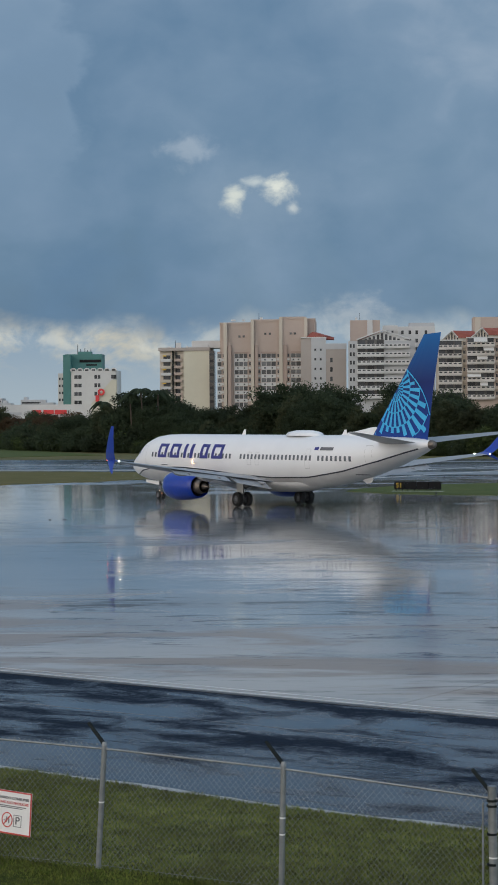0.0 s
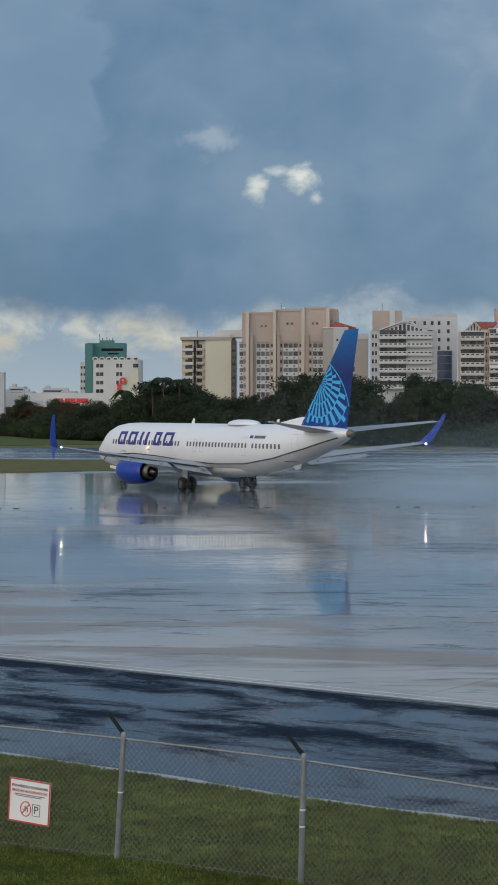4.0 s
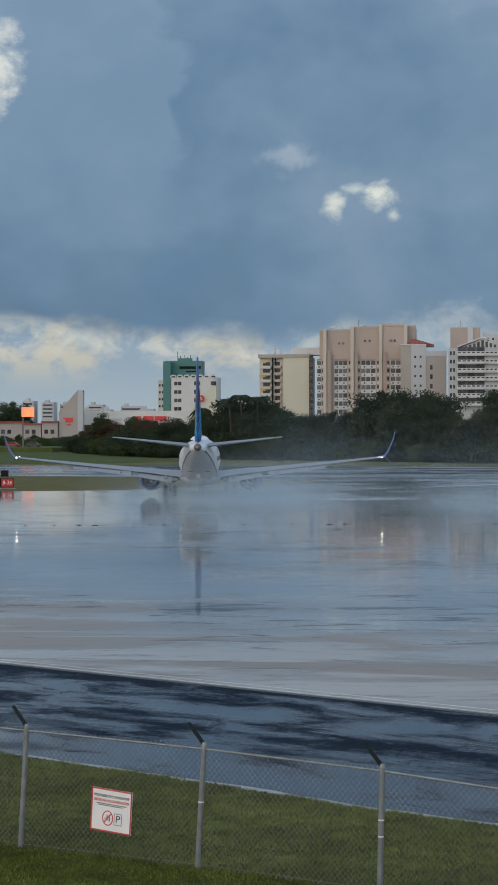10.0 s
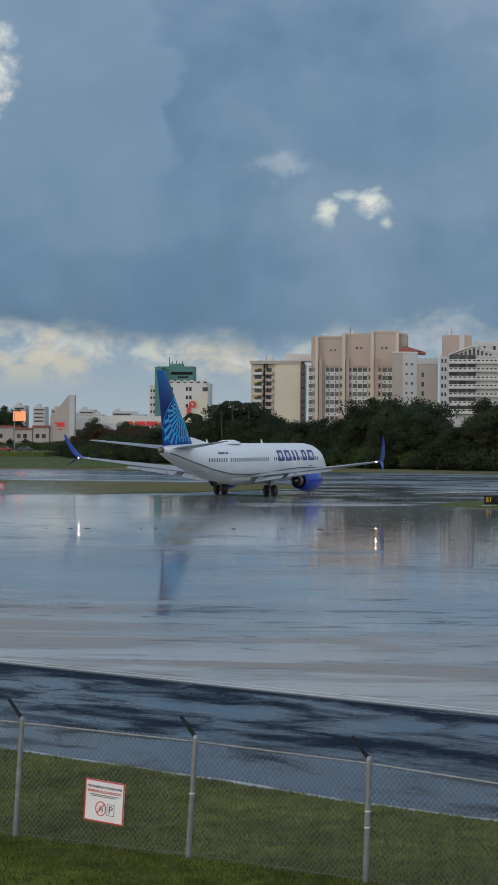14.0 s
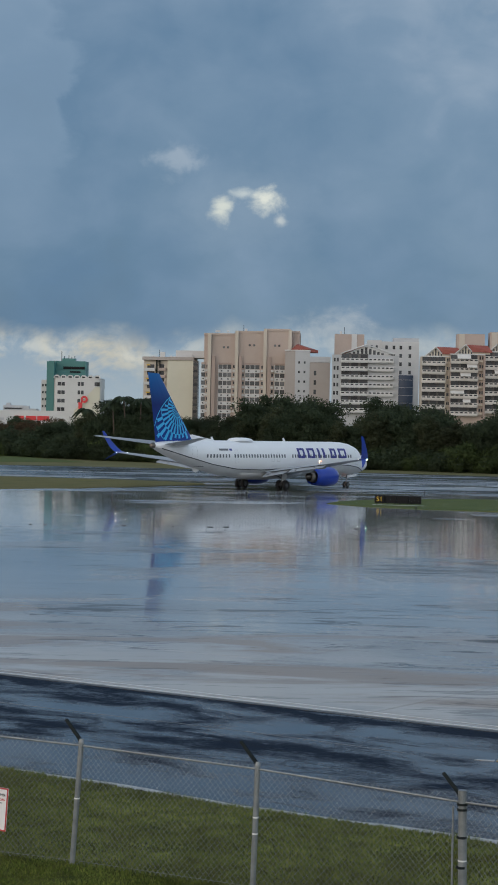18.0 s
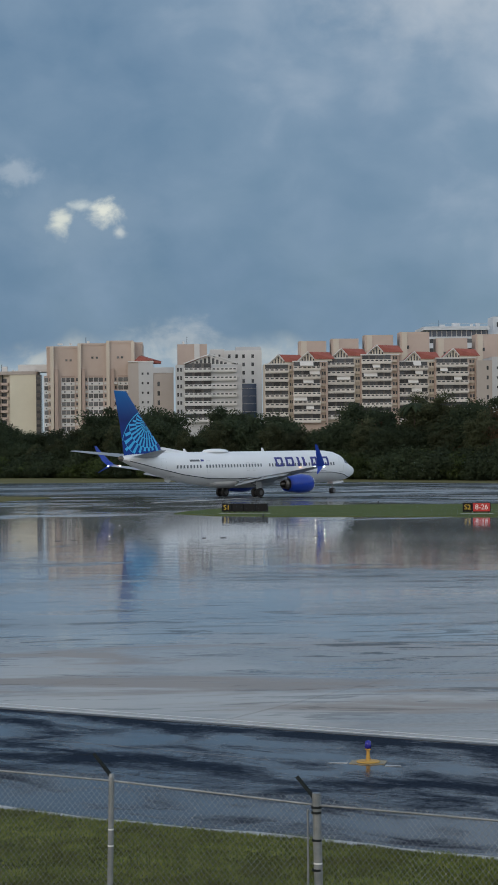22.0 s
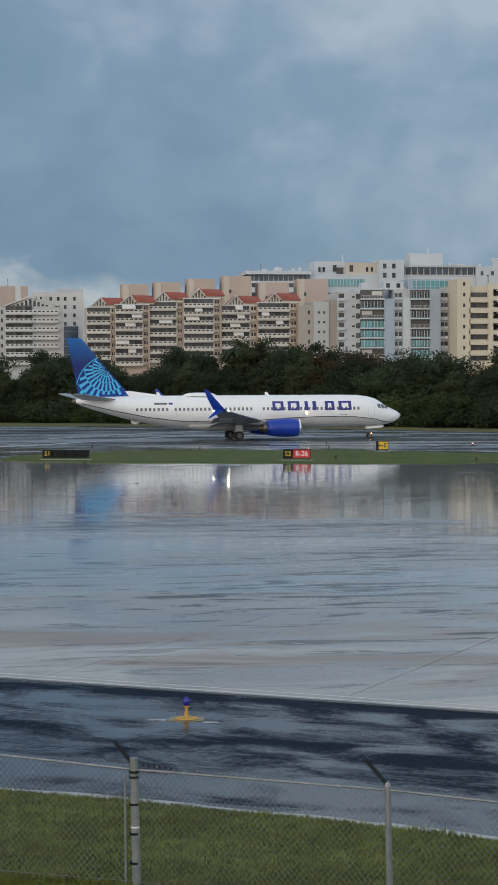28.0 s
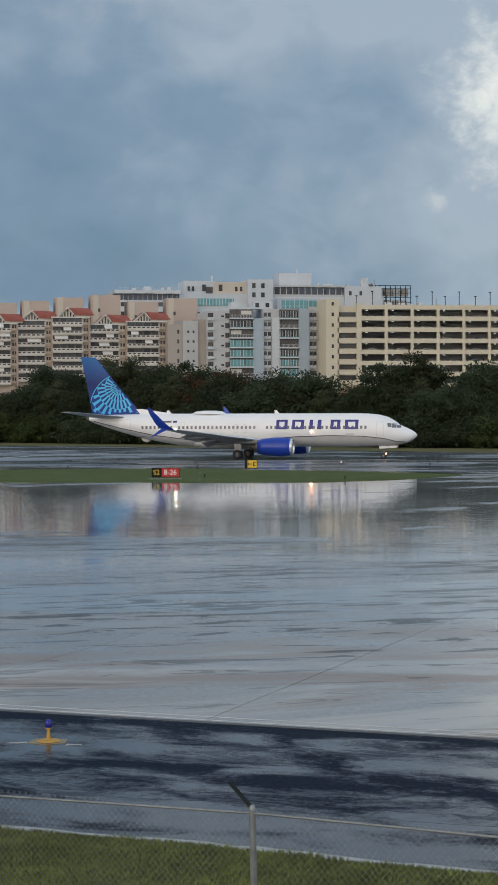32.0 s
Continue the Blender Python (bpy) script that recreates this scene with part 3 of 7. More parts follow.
def prism(outline, z0, z1, bm=None):
    """An upright prism over a plan outline (counter-clockwise)."""
    bm = bm or bmesh.new()
    lo = [bm.verts.new((x, y, z0)) for x, y in outline]
    hi = [bm.verts.new((x, y, z1)) for x, y in outline]
    bm.faces.new(hi)
    bm.faces.new(lo[::-1])
    n = len(outline)
    for i in range(n):
        bm.faces.new((lo[i], lo[(i + 1) % n], hi[(i + 1) % n], hi[i]))
    bmesh.ops.recalc_face_normals(bm, faces=bm.faces[:])
    return bm


def slab_xz(outline, y0, y1, bm=None):
    """A plate with an outline in x and z, thick in y."""
    bm = bm or bmesh.new()
    a = [bm.verts.new((x, y0, z)) for x, z in outline]
    b = [bm.verts.new((x, y1, z)) for x, z in outline]
    bm.faces.new(a)
    bm.faces.new(b[::-1])
    n = len(outline)
    for i in range(n):
        bm.faces.new((a[i], b[i], b[(i + 1) % n], a[(i + 1) % n]))
    bmesh.ops.recalc_face_normals(bm, faces=bm.faces[:])
    return bm


def tube(bm, p, q, r, r2=None, sides=8, caps=True):
    p, q = Vector(p), Vector(q)
    r2 = r if r2 is None else r2
    d = (q - p).normalized()
    u = d.orthogonal().normalized()
    w = d.cross(u)
    rings = []
    for c, rad in ((p, r), (q, r2)):
        rings.append([bm.verts.new(c + rad * (math.cos(a) * u + math.sin(a) * w)) for a in (2 * math.pi * k / sides for k in range(sides))])
    for k in range(sides):
        j = (k + 1) % sides
        bm.faces.new((rings[0][k], rings[0][j], rings[1][j], rings[1][k]))
    if caps:
        bm.faces.new(rings[0][::-1])
        bm.faces.new(rings[1])
    return bm


def loft(bm, rings, close=True, caps=True):
    vs = [[bm.verts.new(p) for p in r] for r in rings]
    n = len(vs[0])
    for a, b in zip(vs, vs[1:]):
        for k in range(n if close else n - 1):
            j = (k + 1) % n
            bm.faces.new((a[k], a[j], b[j], b[k]))
    if caps and close:
        bm.faces.new(vs[0][::-1])
        bm.faces.new(vs[-1])
    bmesh.ops.recalc_face_normals(bm, faces=bm.faces[:])
    return bm


def revolve(bm, profile, centre, sides=24, axis="x"):
    """A body of revolution about an axis through centre: profile of (along, radius)."""
    cx, cy, cz = centre
    rings = []
    for s, r in profile:
        ring = []
        for k in range(sides):
            a = 2 * math.pi * k / sides
            c, d = r * math.cos(a), r * math.sin(a)
            ring.append((cx + s, cy + c, cz + d) if axis == "x" else (cx + c, cy + s, cz + d) if axis == "y" else (cx + c, cy + d, cz + s))
        rings.append(ring)
    return loft(bm, rings, caps=False)


def text_mesh(words, size, depth=0.004):
    cu = bpy.data.curves.new("writing", "FONT")
    cu.body, cu.size, cu.extrude, cu.align_x, cu.align_y = words, size, depth, "CENTER", "CENTER"
    ob = bpy.data.objects.new("writing", cu)
    scene.collection.objects.link(ob)
    me = bpy.data.meshes.new_from_object(ob)
    bpy.data.objects.remove(ob)
    return me


def writing(words, size, material, parent, m, label=""):
    me = text_mesh(words, size)
    me.materials.clear()
    me.materials.append(material)
    ob = part("lettering", me, material, parent, label)
    ob.matrix_basis = m
    return ob

# ---- ground, pavements ----
bm = bmesh.new()
box(bm, -3000, 3000, -300, 4500, -0.6, -0.06)
tagged(new("ground", finish(bm, "ground", M_GROUND)), "rough green and yellow airfield grass reaching the skyline", "ground", kind="structure")

U, V = Vector((0.848, -0.530)), Vector((0.530, 0.848))     # along and across the apron's edge
EDGE = Vector((-2.6, 46.6))


def plan(u, v):
    p = EDGE + u * U + v * V
    return (p.x, p.y)


NEAR_ROWS, SLAB, U0, NU = 3, 7.6, -26.6, 9
# the apron and the connectors, one wet concrete sheet round the field of separate slabs
u1 = U0 + NU * SLAB
vv = NEAR_ROWS * SLAB
apron_bm = bmesh.new()
prism([plan(-400, 0), plan(U0, 0), plan(U0, vv), plan(u1, vv), plan(u1, 0), plan(400, 0), (560, 150), (300, 218), (110, 219), (82, 246), (67, 264),
       (45, 296), (24, 316), (0, 326), (-75, 331), (-260, 340), (-420, 340)], -0.35, 0.0, apron_bm)
apron = solid("apron", apron_bm, M_CONCRETE, "wide rain-wet concrete apron and taxiway mirroring the sky", "apron", kind="structure")
prism_bed = prism([plan(U0, 0), plan(u1, 0), plan(u1, vv), plan(U0, vv)], -0.35, -0.03)
bed = solid("apron_bed", prism_bed, M_JOINT, "dark joint filler between concrete slabs", "apron", kind="structure")

# asphalt service strip
strip = solid("road", prism([plan(-400, -13.2), plan(400, -13.2), plan(400, -0.02), plan(-400, -0.02)], -0.35, -0.004), M_ASPHALT,
              "dark rain-wet asphalt road strip beside the apron", "road", kind="structure")
# paired pale edge lines where concrete meets asphalt
for k, (v0, v1, mat) in enumerate(((0.24, 0.31, M_STRIPE), (0.66, 0.73, M_STRIPE))):
    solid("edge_line", prism([plan(-400, v0), plan(400, v0), plan(400, v1), plan(-400, v1)], 0.002, 0.006), mat,
          "thin worn pale paint line along the apron's edge", "road marking", kind="structure")
solid("edge_joint", prism([plan(-400, -0.10), plan(400, -0.10), plan(400, 0.12), plan(-400, 0.12)], -0.01, 0.004), M_JOINT,
      "dark tarred joint between concrete and asphalt", "joint", kind="structure")


def ribbon(points, width, z0, z1):
    a, b = [], []
    for i, (x, y) in enumerate(points):
        (xa, ya), (xb, yb) = points[max(0, i - 1)], points[min(len(points) - 1, i + 1)]
        d = Vector((xb - xa, yb - ya)).normalized()
        a.append((x + d.y * width / 2, y - d.x * width / 2))
        b.append((x - d.y * width / 2, y + d.x * width / 2))
    bm = bmesh.new()
    for i in range(len(points) - 1):
        prism([a[i], a[i + 1], b[i + 1], b[i]], z0, z1, bm)
    return bm


def wavy(points, amp, seed, step=0.6):
    """A plan line with an uneven edge between its points."""
    out = []
    for (xa, ya), (xb, yb) in zip(points, points[1:]):
        n = max(1, int(math.hypot(xb - xa, yb - ya) / step))
        for k in range(n):
            x, y = xa + (xb - xa) * k / n, ya + (yb - ya) * k / n
            w = amp * noise.noise(Vector((x * 0.7 + seed, y * 0.7, seed))) + 0.5 * amp * noise.noise(Vector((x * 3.1, y * 3.1, seed)))
            out.append((x, y + w))
    return out + [points[-1]]


# verge under the fence, with a ragged edge and a pale cement rim
VERGE = [(-60, 66.5), (-9.0, 37.9), (-4.4, 35.0), (-1.7, 33.1), (2.1, 31.0), (5.1, 29.1), (7.5, 27.3), (45, 4.0)]
edge = wavy(VERGE, 0.10, 3.0, 0.35)
verge = solid("verge", prism(edge[::-1] + [(-60, -12), (45, -12)], -0.35, 0.05), M_SOIL, "mown grass verge under the airport fence", "grass", kind="structure")
# the rim's wet sheen is painted in as a paler colour
rim = [(x + 0.20, y + 0.36) for x, y in VERGE]
solid("verge_rim", prism(wavy(rim, 0.16, 9.0, 0.4)[::-1] + VERGE, -0.3, 0.008), M_KERB, "narrow pale cement rim along the verge, wet sheen in its colour", "kerb", kind="structure")

solid("paving_seam", ribbon([plan(u, -3.75 + 0.10 * math.sin(u * 0.5)) for u in [-60 + 1.5 * k for k in range(46)]], 0.028, -0.006, -0.001), M_JOINT_PALE, "thin pale seam in the wet asphalt", "joint", kind="structure")
# grass islands between the connectors
LEFT_ISLAND = [(-420, 200), (-100, 198), (-60, 197), (-46, 197), (-36, 200), (-28, 209), (-21, 221), (-15.5, 234), (-16, 237), (-21, 243), (-28, 247), (-40, 251), (-58, 255), (-100, 260), (-420, 270)]
S_ISLAND = [(-0.6, 178), (3, 172.5), (8, 169), (17, 166.5), (29, 162), (38, 160.5), (45, 163.5), (52, 169), (54, 172), (51, 177), (46, 183), (35, 195), (19, 198.5), (13, 198), (5, 193), (0.5, 184)]
for outline, lab in ((LEFT_ISLAND, "tapering island of yellow-green grass between taxiways"), (S_ISLAND, "narrow island of green grass carrying taxiway signs")):
    solid("grass_island", prism(wavy(outline + [outline[0]], 0.5, 5.0, 3.0)[:-1], -0.3, 0.05), M_TURF_DRY if outline is LEFT_ISLAND else M_TURF, lab, "grass", kind="structure")


# far taxiway: darker wet strip, with painted lines
solid("taxiway", prism([(-420, 272), (-100, 262), (-58, 257), (-40, 253), (-26, 249), (-10, 246), (6, 224), (20, 205), (36, 201), (50, 184), (60, 174), (100, 160), (300, 120),
                        (300, 214), (110, 215), (80, 242), (65, 260), (43, 292), (22, 312), (0, 322), (-75, 327), (-420, 336)], -0.3, 0.006), M_TAXIWAY,
      "wet darker taxiway running past the grass islands", "taxiway", kind="structure")
for pts, w in (([(-200, 262), (-100, 266), (-60, 262), (-40, 258), (-26, 254)], 1.5), ([(-3, 212), (5, 222.4), (13, 237), (21.3, 251.7), (32, 262), (48, 262)], 0.9),
               ([(5.9, 246.3), (18.7, 268.5), (30, 282)], 0.8), ([(30, 216), (44, 213), (60, 208), (90, 196)], 0.9), ([(24, 230), (40, 226), (60, 219), (90, 205)], 0.5),
               ([(-200, 300), (-80, 296), (-40, 290), (-10, 280)], 0.6)):
    solid("taxi_line", ribbon(pts, w, 0.008, 0.012), M_STRIPE, "worn white painted line on the wet taxiway", "road marking", kind="structure")
# small dark lumps of filler in a row across the apron
for k, f in enumerate((-0.42, -0.33, -0.2, -0.07, 0.05, 0.13, 0.20, 0.245, 0.395, 0.43, 0.49, 0.53, 0.65, 0.735, 0.79, 0.89, 0.94, 1.06, 1.15, 1.3, 1.36, 1.52, 1.63, 1.8)):
    x, y = -29.6 + 23.9 * f + random.uniform(-0.1, 0.1), 127.2 + 3.8 * f + random.uniform(-0.15, 0.15)
    w = random.choice((0.05, 0.08, 0.14, 0.20))
    bm = bmesh.new()
    box(bm, x - w, x + w, y - 0.08, y + 0.08, 0.001, 0.04, 0.012)
    solid("rubber_lump", bm, M_JOINT, "small dark lump of joint filler on the wet apron", "debris", group="lumps of filler on the apron")
# slab field
slab_me = finish(boxes((0.012, SLAB - 0.012, 0.012, SLAB - 0.012, -0.03, 0.0)), "slab", M_SLAB)
ang = math.degrees(math.atan2(U.y, U.x))
for i in range(NU):
    for j in range(NEAR_ROWS):
        ob = part("slab", slab_me, M_CONCRETE, apron)
        x, y = plan(U0 + i * SLAB, j * SLAB)
        ob.matrix_world = pose(x, y, random.uniform(-0.002, 0.002), 0, 0, ang)

# ---- chain-link fence ----
POSTS = [(-15.4, 33.4, 1.93), (-12.5, 32.1, 1.93), (-9.5, 30.8, 1.91), (-6.59, 29.49, 1.89), (-3.68, 28.34, 1.84), (-1.02, 27.04, 1.79), (1.76, 25.73, 1.65),
         (4.80, 23.50, 1.74), (7.6, 21.4, 1.74), (10.5, 19.3, 1.74)]
CORNER = 6


def fence():
    root = thing("chain_link_fence", "galvanised chain-link fence with slanted barbed-wire arms on grass", "fence")
    tips = []
    for i, (x, y, h) in enumerate(POSTS):
        r = 0.058 if i == CORNER else 0.041
        bm = bmesh.new()
        lean = (-0.11, 0.02) if i in (3, 4) else (0.03, 0.0) if i >= 6 else (-0.04, 0.0)
        foot = (x + lean[0], y + lean[1], 0.0)
        tube(bm, foot, (x, y, h + (0.13 if i == CORNER else 0.02)), r, sides=14)
        post = part("post", bm, M_GALV, root, "thick galvanised corner post" if i == CORNER else "", smooth=False)
        bm = bmesh.new()
        tube(bm, (x, y, h + 0.02), (x, y, h + 0.07), r * 1.1, r * 0.7, sides=12)
        if i != CORNER:
            part("cap", bm, M_GALV, post)
        else:
            bm.free()
            for z in (0.35, 0.75, 1.15, 1.52, h - 0.06):
                bm = bmesh.new()
                tube(bm, (x, y, z - 0.015), (x, y, z + 0.015), r * 1.2, sides=14)
                part("clamp", bm, M_DARKSTEEL, post)
            bm = bmesh.new()
            tube(bm, (x - 0.115, y + 0.05, 0.05), (x - 0.115, y + 0.05, h - 0.1), 0.014, sides=8)
            part("tension_bar", bm, M_GALV, root)
        # slanted arm, leaning out over the road side
        tip = Vector((x - 0.25, y + 0.14, h + 0.33))
        bm = bmesh.new()
        a = Vector((x, y, h + 0.03))
        side = Vector((0.5, 0.86, 0)) * 0.018
        up = Vector((0.78, 0, 0.62)) * 0.019
        ring = lambda c, s: [c + s * side + up, c - s * side + up, c - s * side - up, c + s * side - up]
        loft(bm, [ring(a, 1.2), ring(tip, 0.8)])
        part("barb_arm", bm, M_DARKSTEEL, root, "dark slanted steel arm")
        tips.append((a, tip))
        # tape marks on posts
        if i in (4, 5, 6):
            for z in (h - 0.72, h - 0.95) if i == 5 else (h - 0.82,):
                bm = bmesh.new()
                tube(bm, (x + lean[0] * (1 - z / h), y, z), (x + lean[0] * (1 - z / h), y, z + 0.022), r * 1.04, sides=14, caps=False)
                part("white_tape", bm, M_SIGN_WHITE, post)
    for i in range(len(POSTS) - 1):
        (xa, ya, ha), (xb, yb, hb) = POSTS[i], POSTS[i + 1]
        A, B = Vector((xa, ya, 0)), Vector((xb, yb, 0))
        bm = bmesh.new()
        tube(bm, (xa, ya, ha - 0.03), (xb, yb, hb - 0.03), 0.016, sides=10)
        part("top_rail", bm, M_GALV, root)
        # woven mesh: two families of slanting wires
        d = (B - A)
        length = d.length
        d.normalize()
        n = d.cross(Vector((0, 0, 1)))
        bm = bmesh.new()
        pitch, lo = 0.088, 0.04
        hgt = (ha + hb) / 2 + 0.02 - lo
        for fam in (0, 1):
            k = -hgt
            while k < length:
                s0, s1 = k, k + hgt * 0.92
                z0, z1 = lo, lo + hgt
                if fam:
                    z0, z1 = z1, z0
                f0, f1 = 0.0, 1.0
                if s0 < 0:
                    f0 = -s0 / (s1 - s0)
                if s1 > length:
                    f1 = (length - s0) / (s1 - s0)
                if f1 - f0 > 0.01:
                    pa = A + d * (s0 + (s1 - s0) * f0) + Vector((0, 0, z0 + (z1 - z0) * f0)) + n * (0.004 if fam else -0.004)
                    pb = A + d * (s0 + (s1 - s0) * f1) + Vector((0, 0, z0 + (z1 - z0) * f1)) + n * (0.004 if fam else -0.004)
                    tube(bm, pa, pb, 0.0024, sides=3, caps=False)
                k += pitch
        part("chain_link_mesh", bm, M_WIRE, root)
        # twisted selvage along the top rail
        bm = bmesh.new()
        k = 0.03
        while k < length:
            c = A + d * k + Vector((0, 0, ha + (hb - ha) * k / length))
            tube(bm, c + Vector((0, 0, -0.05)), c + Vector((0, 0, 0.004)) + d * 0.008, 0.0036, sides=3)
            k += pitch
        tagged(part("selvage", bm, M_DARKSTEEL, root), kind="stuff")
        for f in (0.25, 0.6, 0.95):
            bm = bmesh.new()
            pa, pb = tips[i][0].lerp(tips[i][1], f), tips[i + 1][0].lerp(tips[i + 1][1], f)
            rings = []
            for s in range(9):
                w = pa.lerp(pb, s / 8) - Vector((0, 0, 0.05 * math.sin(math.pi * s / 8)))
                rings.append([w + Vector((0, 0, 0.002)), w + Vector((0.001, 0.0015, -0.001)), w + Vector((-0.001, -0.0015, -0.001))])
            loft(bm, rings)
            part("barbed_wire", bm, M_DARKSTEEL, root)
        bm = bmesh.new()
        tube(bm, (xa, ya, 0.10), (xb, yb, 0.10), 0.003, sides=4)
        part("bottom_wire", bm, M_WIRE, root)
    return root


def parking_notice():
    """The white notice tied to the mesh."""
    a, b = Vector((-6.59, 29.49, 0)), Vector((-3.68, 28.34, 0))
    d = (b - a).normalized()
    yaw = math.degrees(math.atan2(d.y, d.x))
    c = a + d * 1.70
    root = thing("notice_board", "white notice with red border forbidding drinking, tied to the fence", "sign",
                 pose(c.x - 0.14, c.y - 0.05, 0.775, 0, 3.5, yaw))
    w, h = 0.355, 0.325
    part("plate", boxes((-w, w, -0.006, 0.006, -h, h), bevel=0.003), M_SIGN_WHITE, root)
    t = 0.022
    part("border", boxes((-w, w, -0.011, -0.0065, h - t, h), (-w, w, -0.011, -0.0065, -h, -h + t), (-w, -w + t, -0.011, -0.0065, -h + t, h - t), (w - t, w, -0.011, -0.0065, -h + t, h - t)),
         M_RED_INK, root, "red printed border")
    front = lambda x, z: pose(x, -0.010, z, 90, 0, 0)
    writing("PROHIBIDO CONSUMIR", 0.058, M_GREY_INK, root, front(0, 0.215), "dark grey lettering")
    writing("BEBIDAS ALCOHOLICAS", 0.056, M_RED_INK, root, front(0, 0.145), "red lettering")
    for x0, x1, z in ((-0.26, 0.26, 0.095), (-0.24, 0.20, 0.072)):
        part("small_print", boxes((x0, x1, -0.009, -0.0065, z - 0.006, z + 0.006)), M_GREY_INK, root, "unreadable line of small print")
    bm = bmesh.new()
    k = 28
    ring_o = [(-0.055 + 0.095 * math.cos(2 * math.pi * i / k), -0.115 + 0.115 * math.sin(2 * math.pi * i / k)) for i in range(k)]
    ring_i = [(-0.055 + 0.080 * math.cos(2 * math.pi * i / k), -0.115 + 0.100 * math.sin(2 * math.pi * i / k)) for i in range(k)]
    for i in range(k):
        j = (i + 1) % k
        slab_xz([ring_o[i], ring_o[j], ring_i[j], ring_i[i]], -0.011, -0.0065, bm)
    slab_xz([(-0.125, -0.185), (-0.110, -0.195), (0.012, -0.045), (-0.002, -0.035)], -0.012, -0.0065, bm)
    part("prohibition_ring", bm, M_RED_INK, root, "red crossed-out ring")
    part("bottle_icon", boxes((-0.075, -0.055, -0.010, -0.0065, -0.15, -0.07), (-0.035, -0.015, -0.010, -0.0065, -0.16, -0.10), (-0.115, -0.085, -0.010, -0.0065, -0.13, -0.12)), M_GREY_INK, root, "small dark bottle and glasses icon")
    part("icon_frame", boxes((0.055, 0.190, -0.010, -0.0065, -0.035, -0.027), (0.055, 0.190, -0.010, -0.0065, -0.205, -0.197), (0.055, 0.063, -0.010, -0.0065, -0.197, -0.035), (0.182, 0.190, -0.010, -0.0065, -0.197, -0.035)), M_GREY_INK, root)
    writing("P", 0.16, M_GREY_INK, root, front(0.122, -0.116), "dark letter in a square")


# ---- airfield signs and lamp ----
def airfield_sign(name, label, x, y, yaw, panels, h=0.72, foot=0.16):
    """A boxed sign on short legs. panels: (x0, x1, face material, words, ink, size)."""
    root = thing(name, label, "airfield sign", pose(x, y, 0.05, 0, 0, yaw))
    for x0, x1, face, words, ink, size in panels:
        body = part("sign_box", boxes((x0, x1, -0.14, 0.14, foot, foot + h), bevel=0.03), M_SIGN_BLACK, root)
        part("face", boxes((x0 + 0.05, x1 - 0.05, -0.152, -0.145, foot + 0.05, foot + h - 0.05)), face, body)
        if words:
            writing(words, size, ink, body, pose((x0 + x1) / 2, -0.16, foot + h / 2, 90, 0, 0))
        for lx in (x0 + 0.2, x1 - 0.2):
            bm = bmesh.new()
            tube(bm, (lx, 0, -0.05), (lx, 0, foot + 0.02), 0.035, sides=8)
            part("leg", bm, M_DARKSTEEL, root)
    bm = boxes((panels[0][0] - 0.2, panels[-1][1] + 0.2, -0.4, 0.4, -0.06, 0.015))
    part("footing", bm, M_KERB, root)
    return root


def edge_lamp():
    x, y = 3.72, 38.9
    root = thing("taxiway_lamp", "blue taxiway edge lamp on a yellow stem and plate", "lamp", pose(x, y, 0, 0, 0, -14))
    bm = bmesh.new()
    prism([(-0.36, -0.22), (0.0, -0.36), (0.36, -0.22), (0.36, 0.22), (0.0, 0.36), (-0.36, 0.22)], -0.02, 0.006, bm)
    part("cement_pad", bm, M_PAD, root)
    bm = bmesh.new()
    revolve(bm, [(0.012, 0.0), (0.012, 0.24), (0.03, 0.23), (0.045, 0.16), (0.05, 0.0)], (0, 0, 0), 24, "z")
    part("base_plate", bm, M_LAMP_YELLOW, root, smooth=False)
    bm = bmesh.new()
    tube(bm, (0, 0, 0.04), (0, 0, 0.17), 0.05, 0.035, 14)
    tube(bm, (0, 0, 0.17), (0, 0, 0.26), 0.035, 0.032, 14)
    tube(bm, (0, 0, 0.25), (0, 0, 0.28), 0.06, 0.06, 14)
    part("stem", bm, M_LAMP_YELLOW, root)
    bm = bmesh.new()
    revolve(bm, [(0.28, 0.0), (0.28, 0.058), (0.33, 0.068), (0.39, 0.066), (0.43, 0.05), (0.45, 0.0)], (0, 0, 0), 18, "z")
    part("lens", bm, M_LAMP_BLUE, root, "dark blue glass lens", smooth=True)
    bm = bmesh.new()
    prism(wavy([(-0.80, -0.22), (-0.4, -0.25), (-0.4, -0.08), (-0.75, -0.16), (-0.80, -0.22)], 0.05, 7.0, 0.3)[:-1], -0.002, 0.003, bm)
    part("patch", bm, M_KERB, root, "ragged pale cement patching")
    bm = bmesh.new()
    prism(wavy([(0.4, -0.42), (0.72, -0.36), (0.7, -0.28), (0.4, -0.25), (0.4, -0.42)], 0.05, 8.0, 0.3)[:-1], -0.002, 0.003, bm)
    part("patch", bm, M_KERB, root, "ragged pale cement patching")


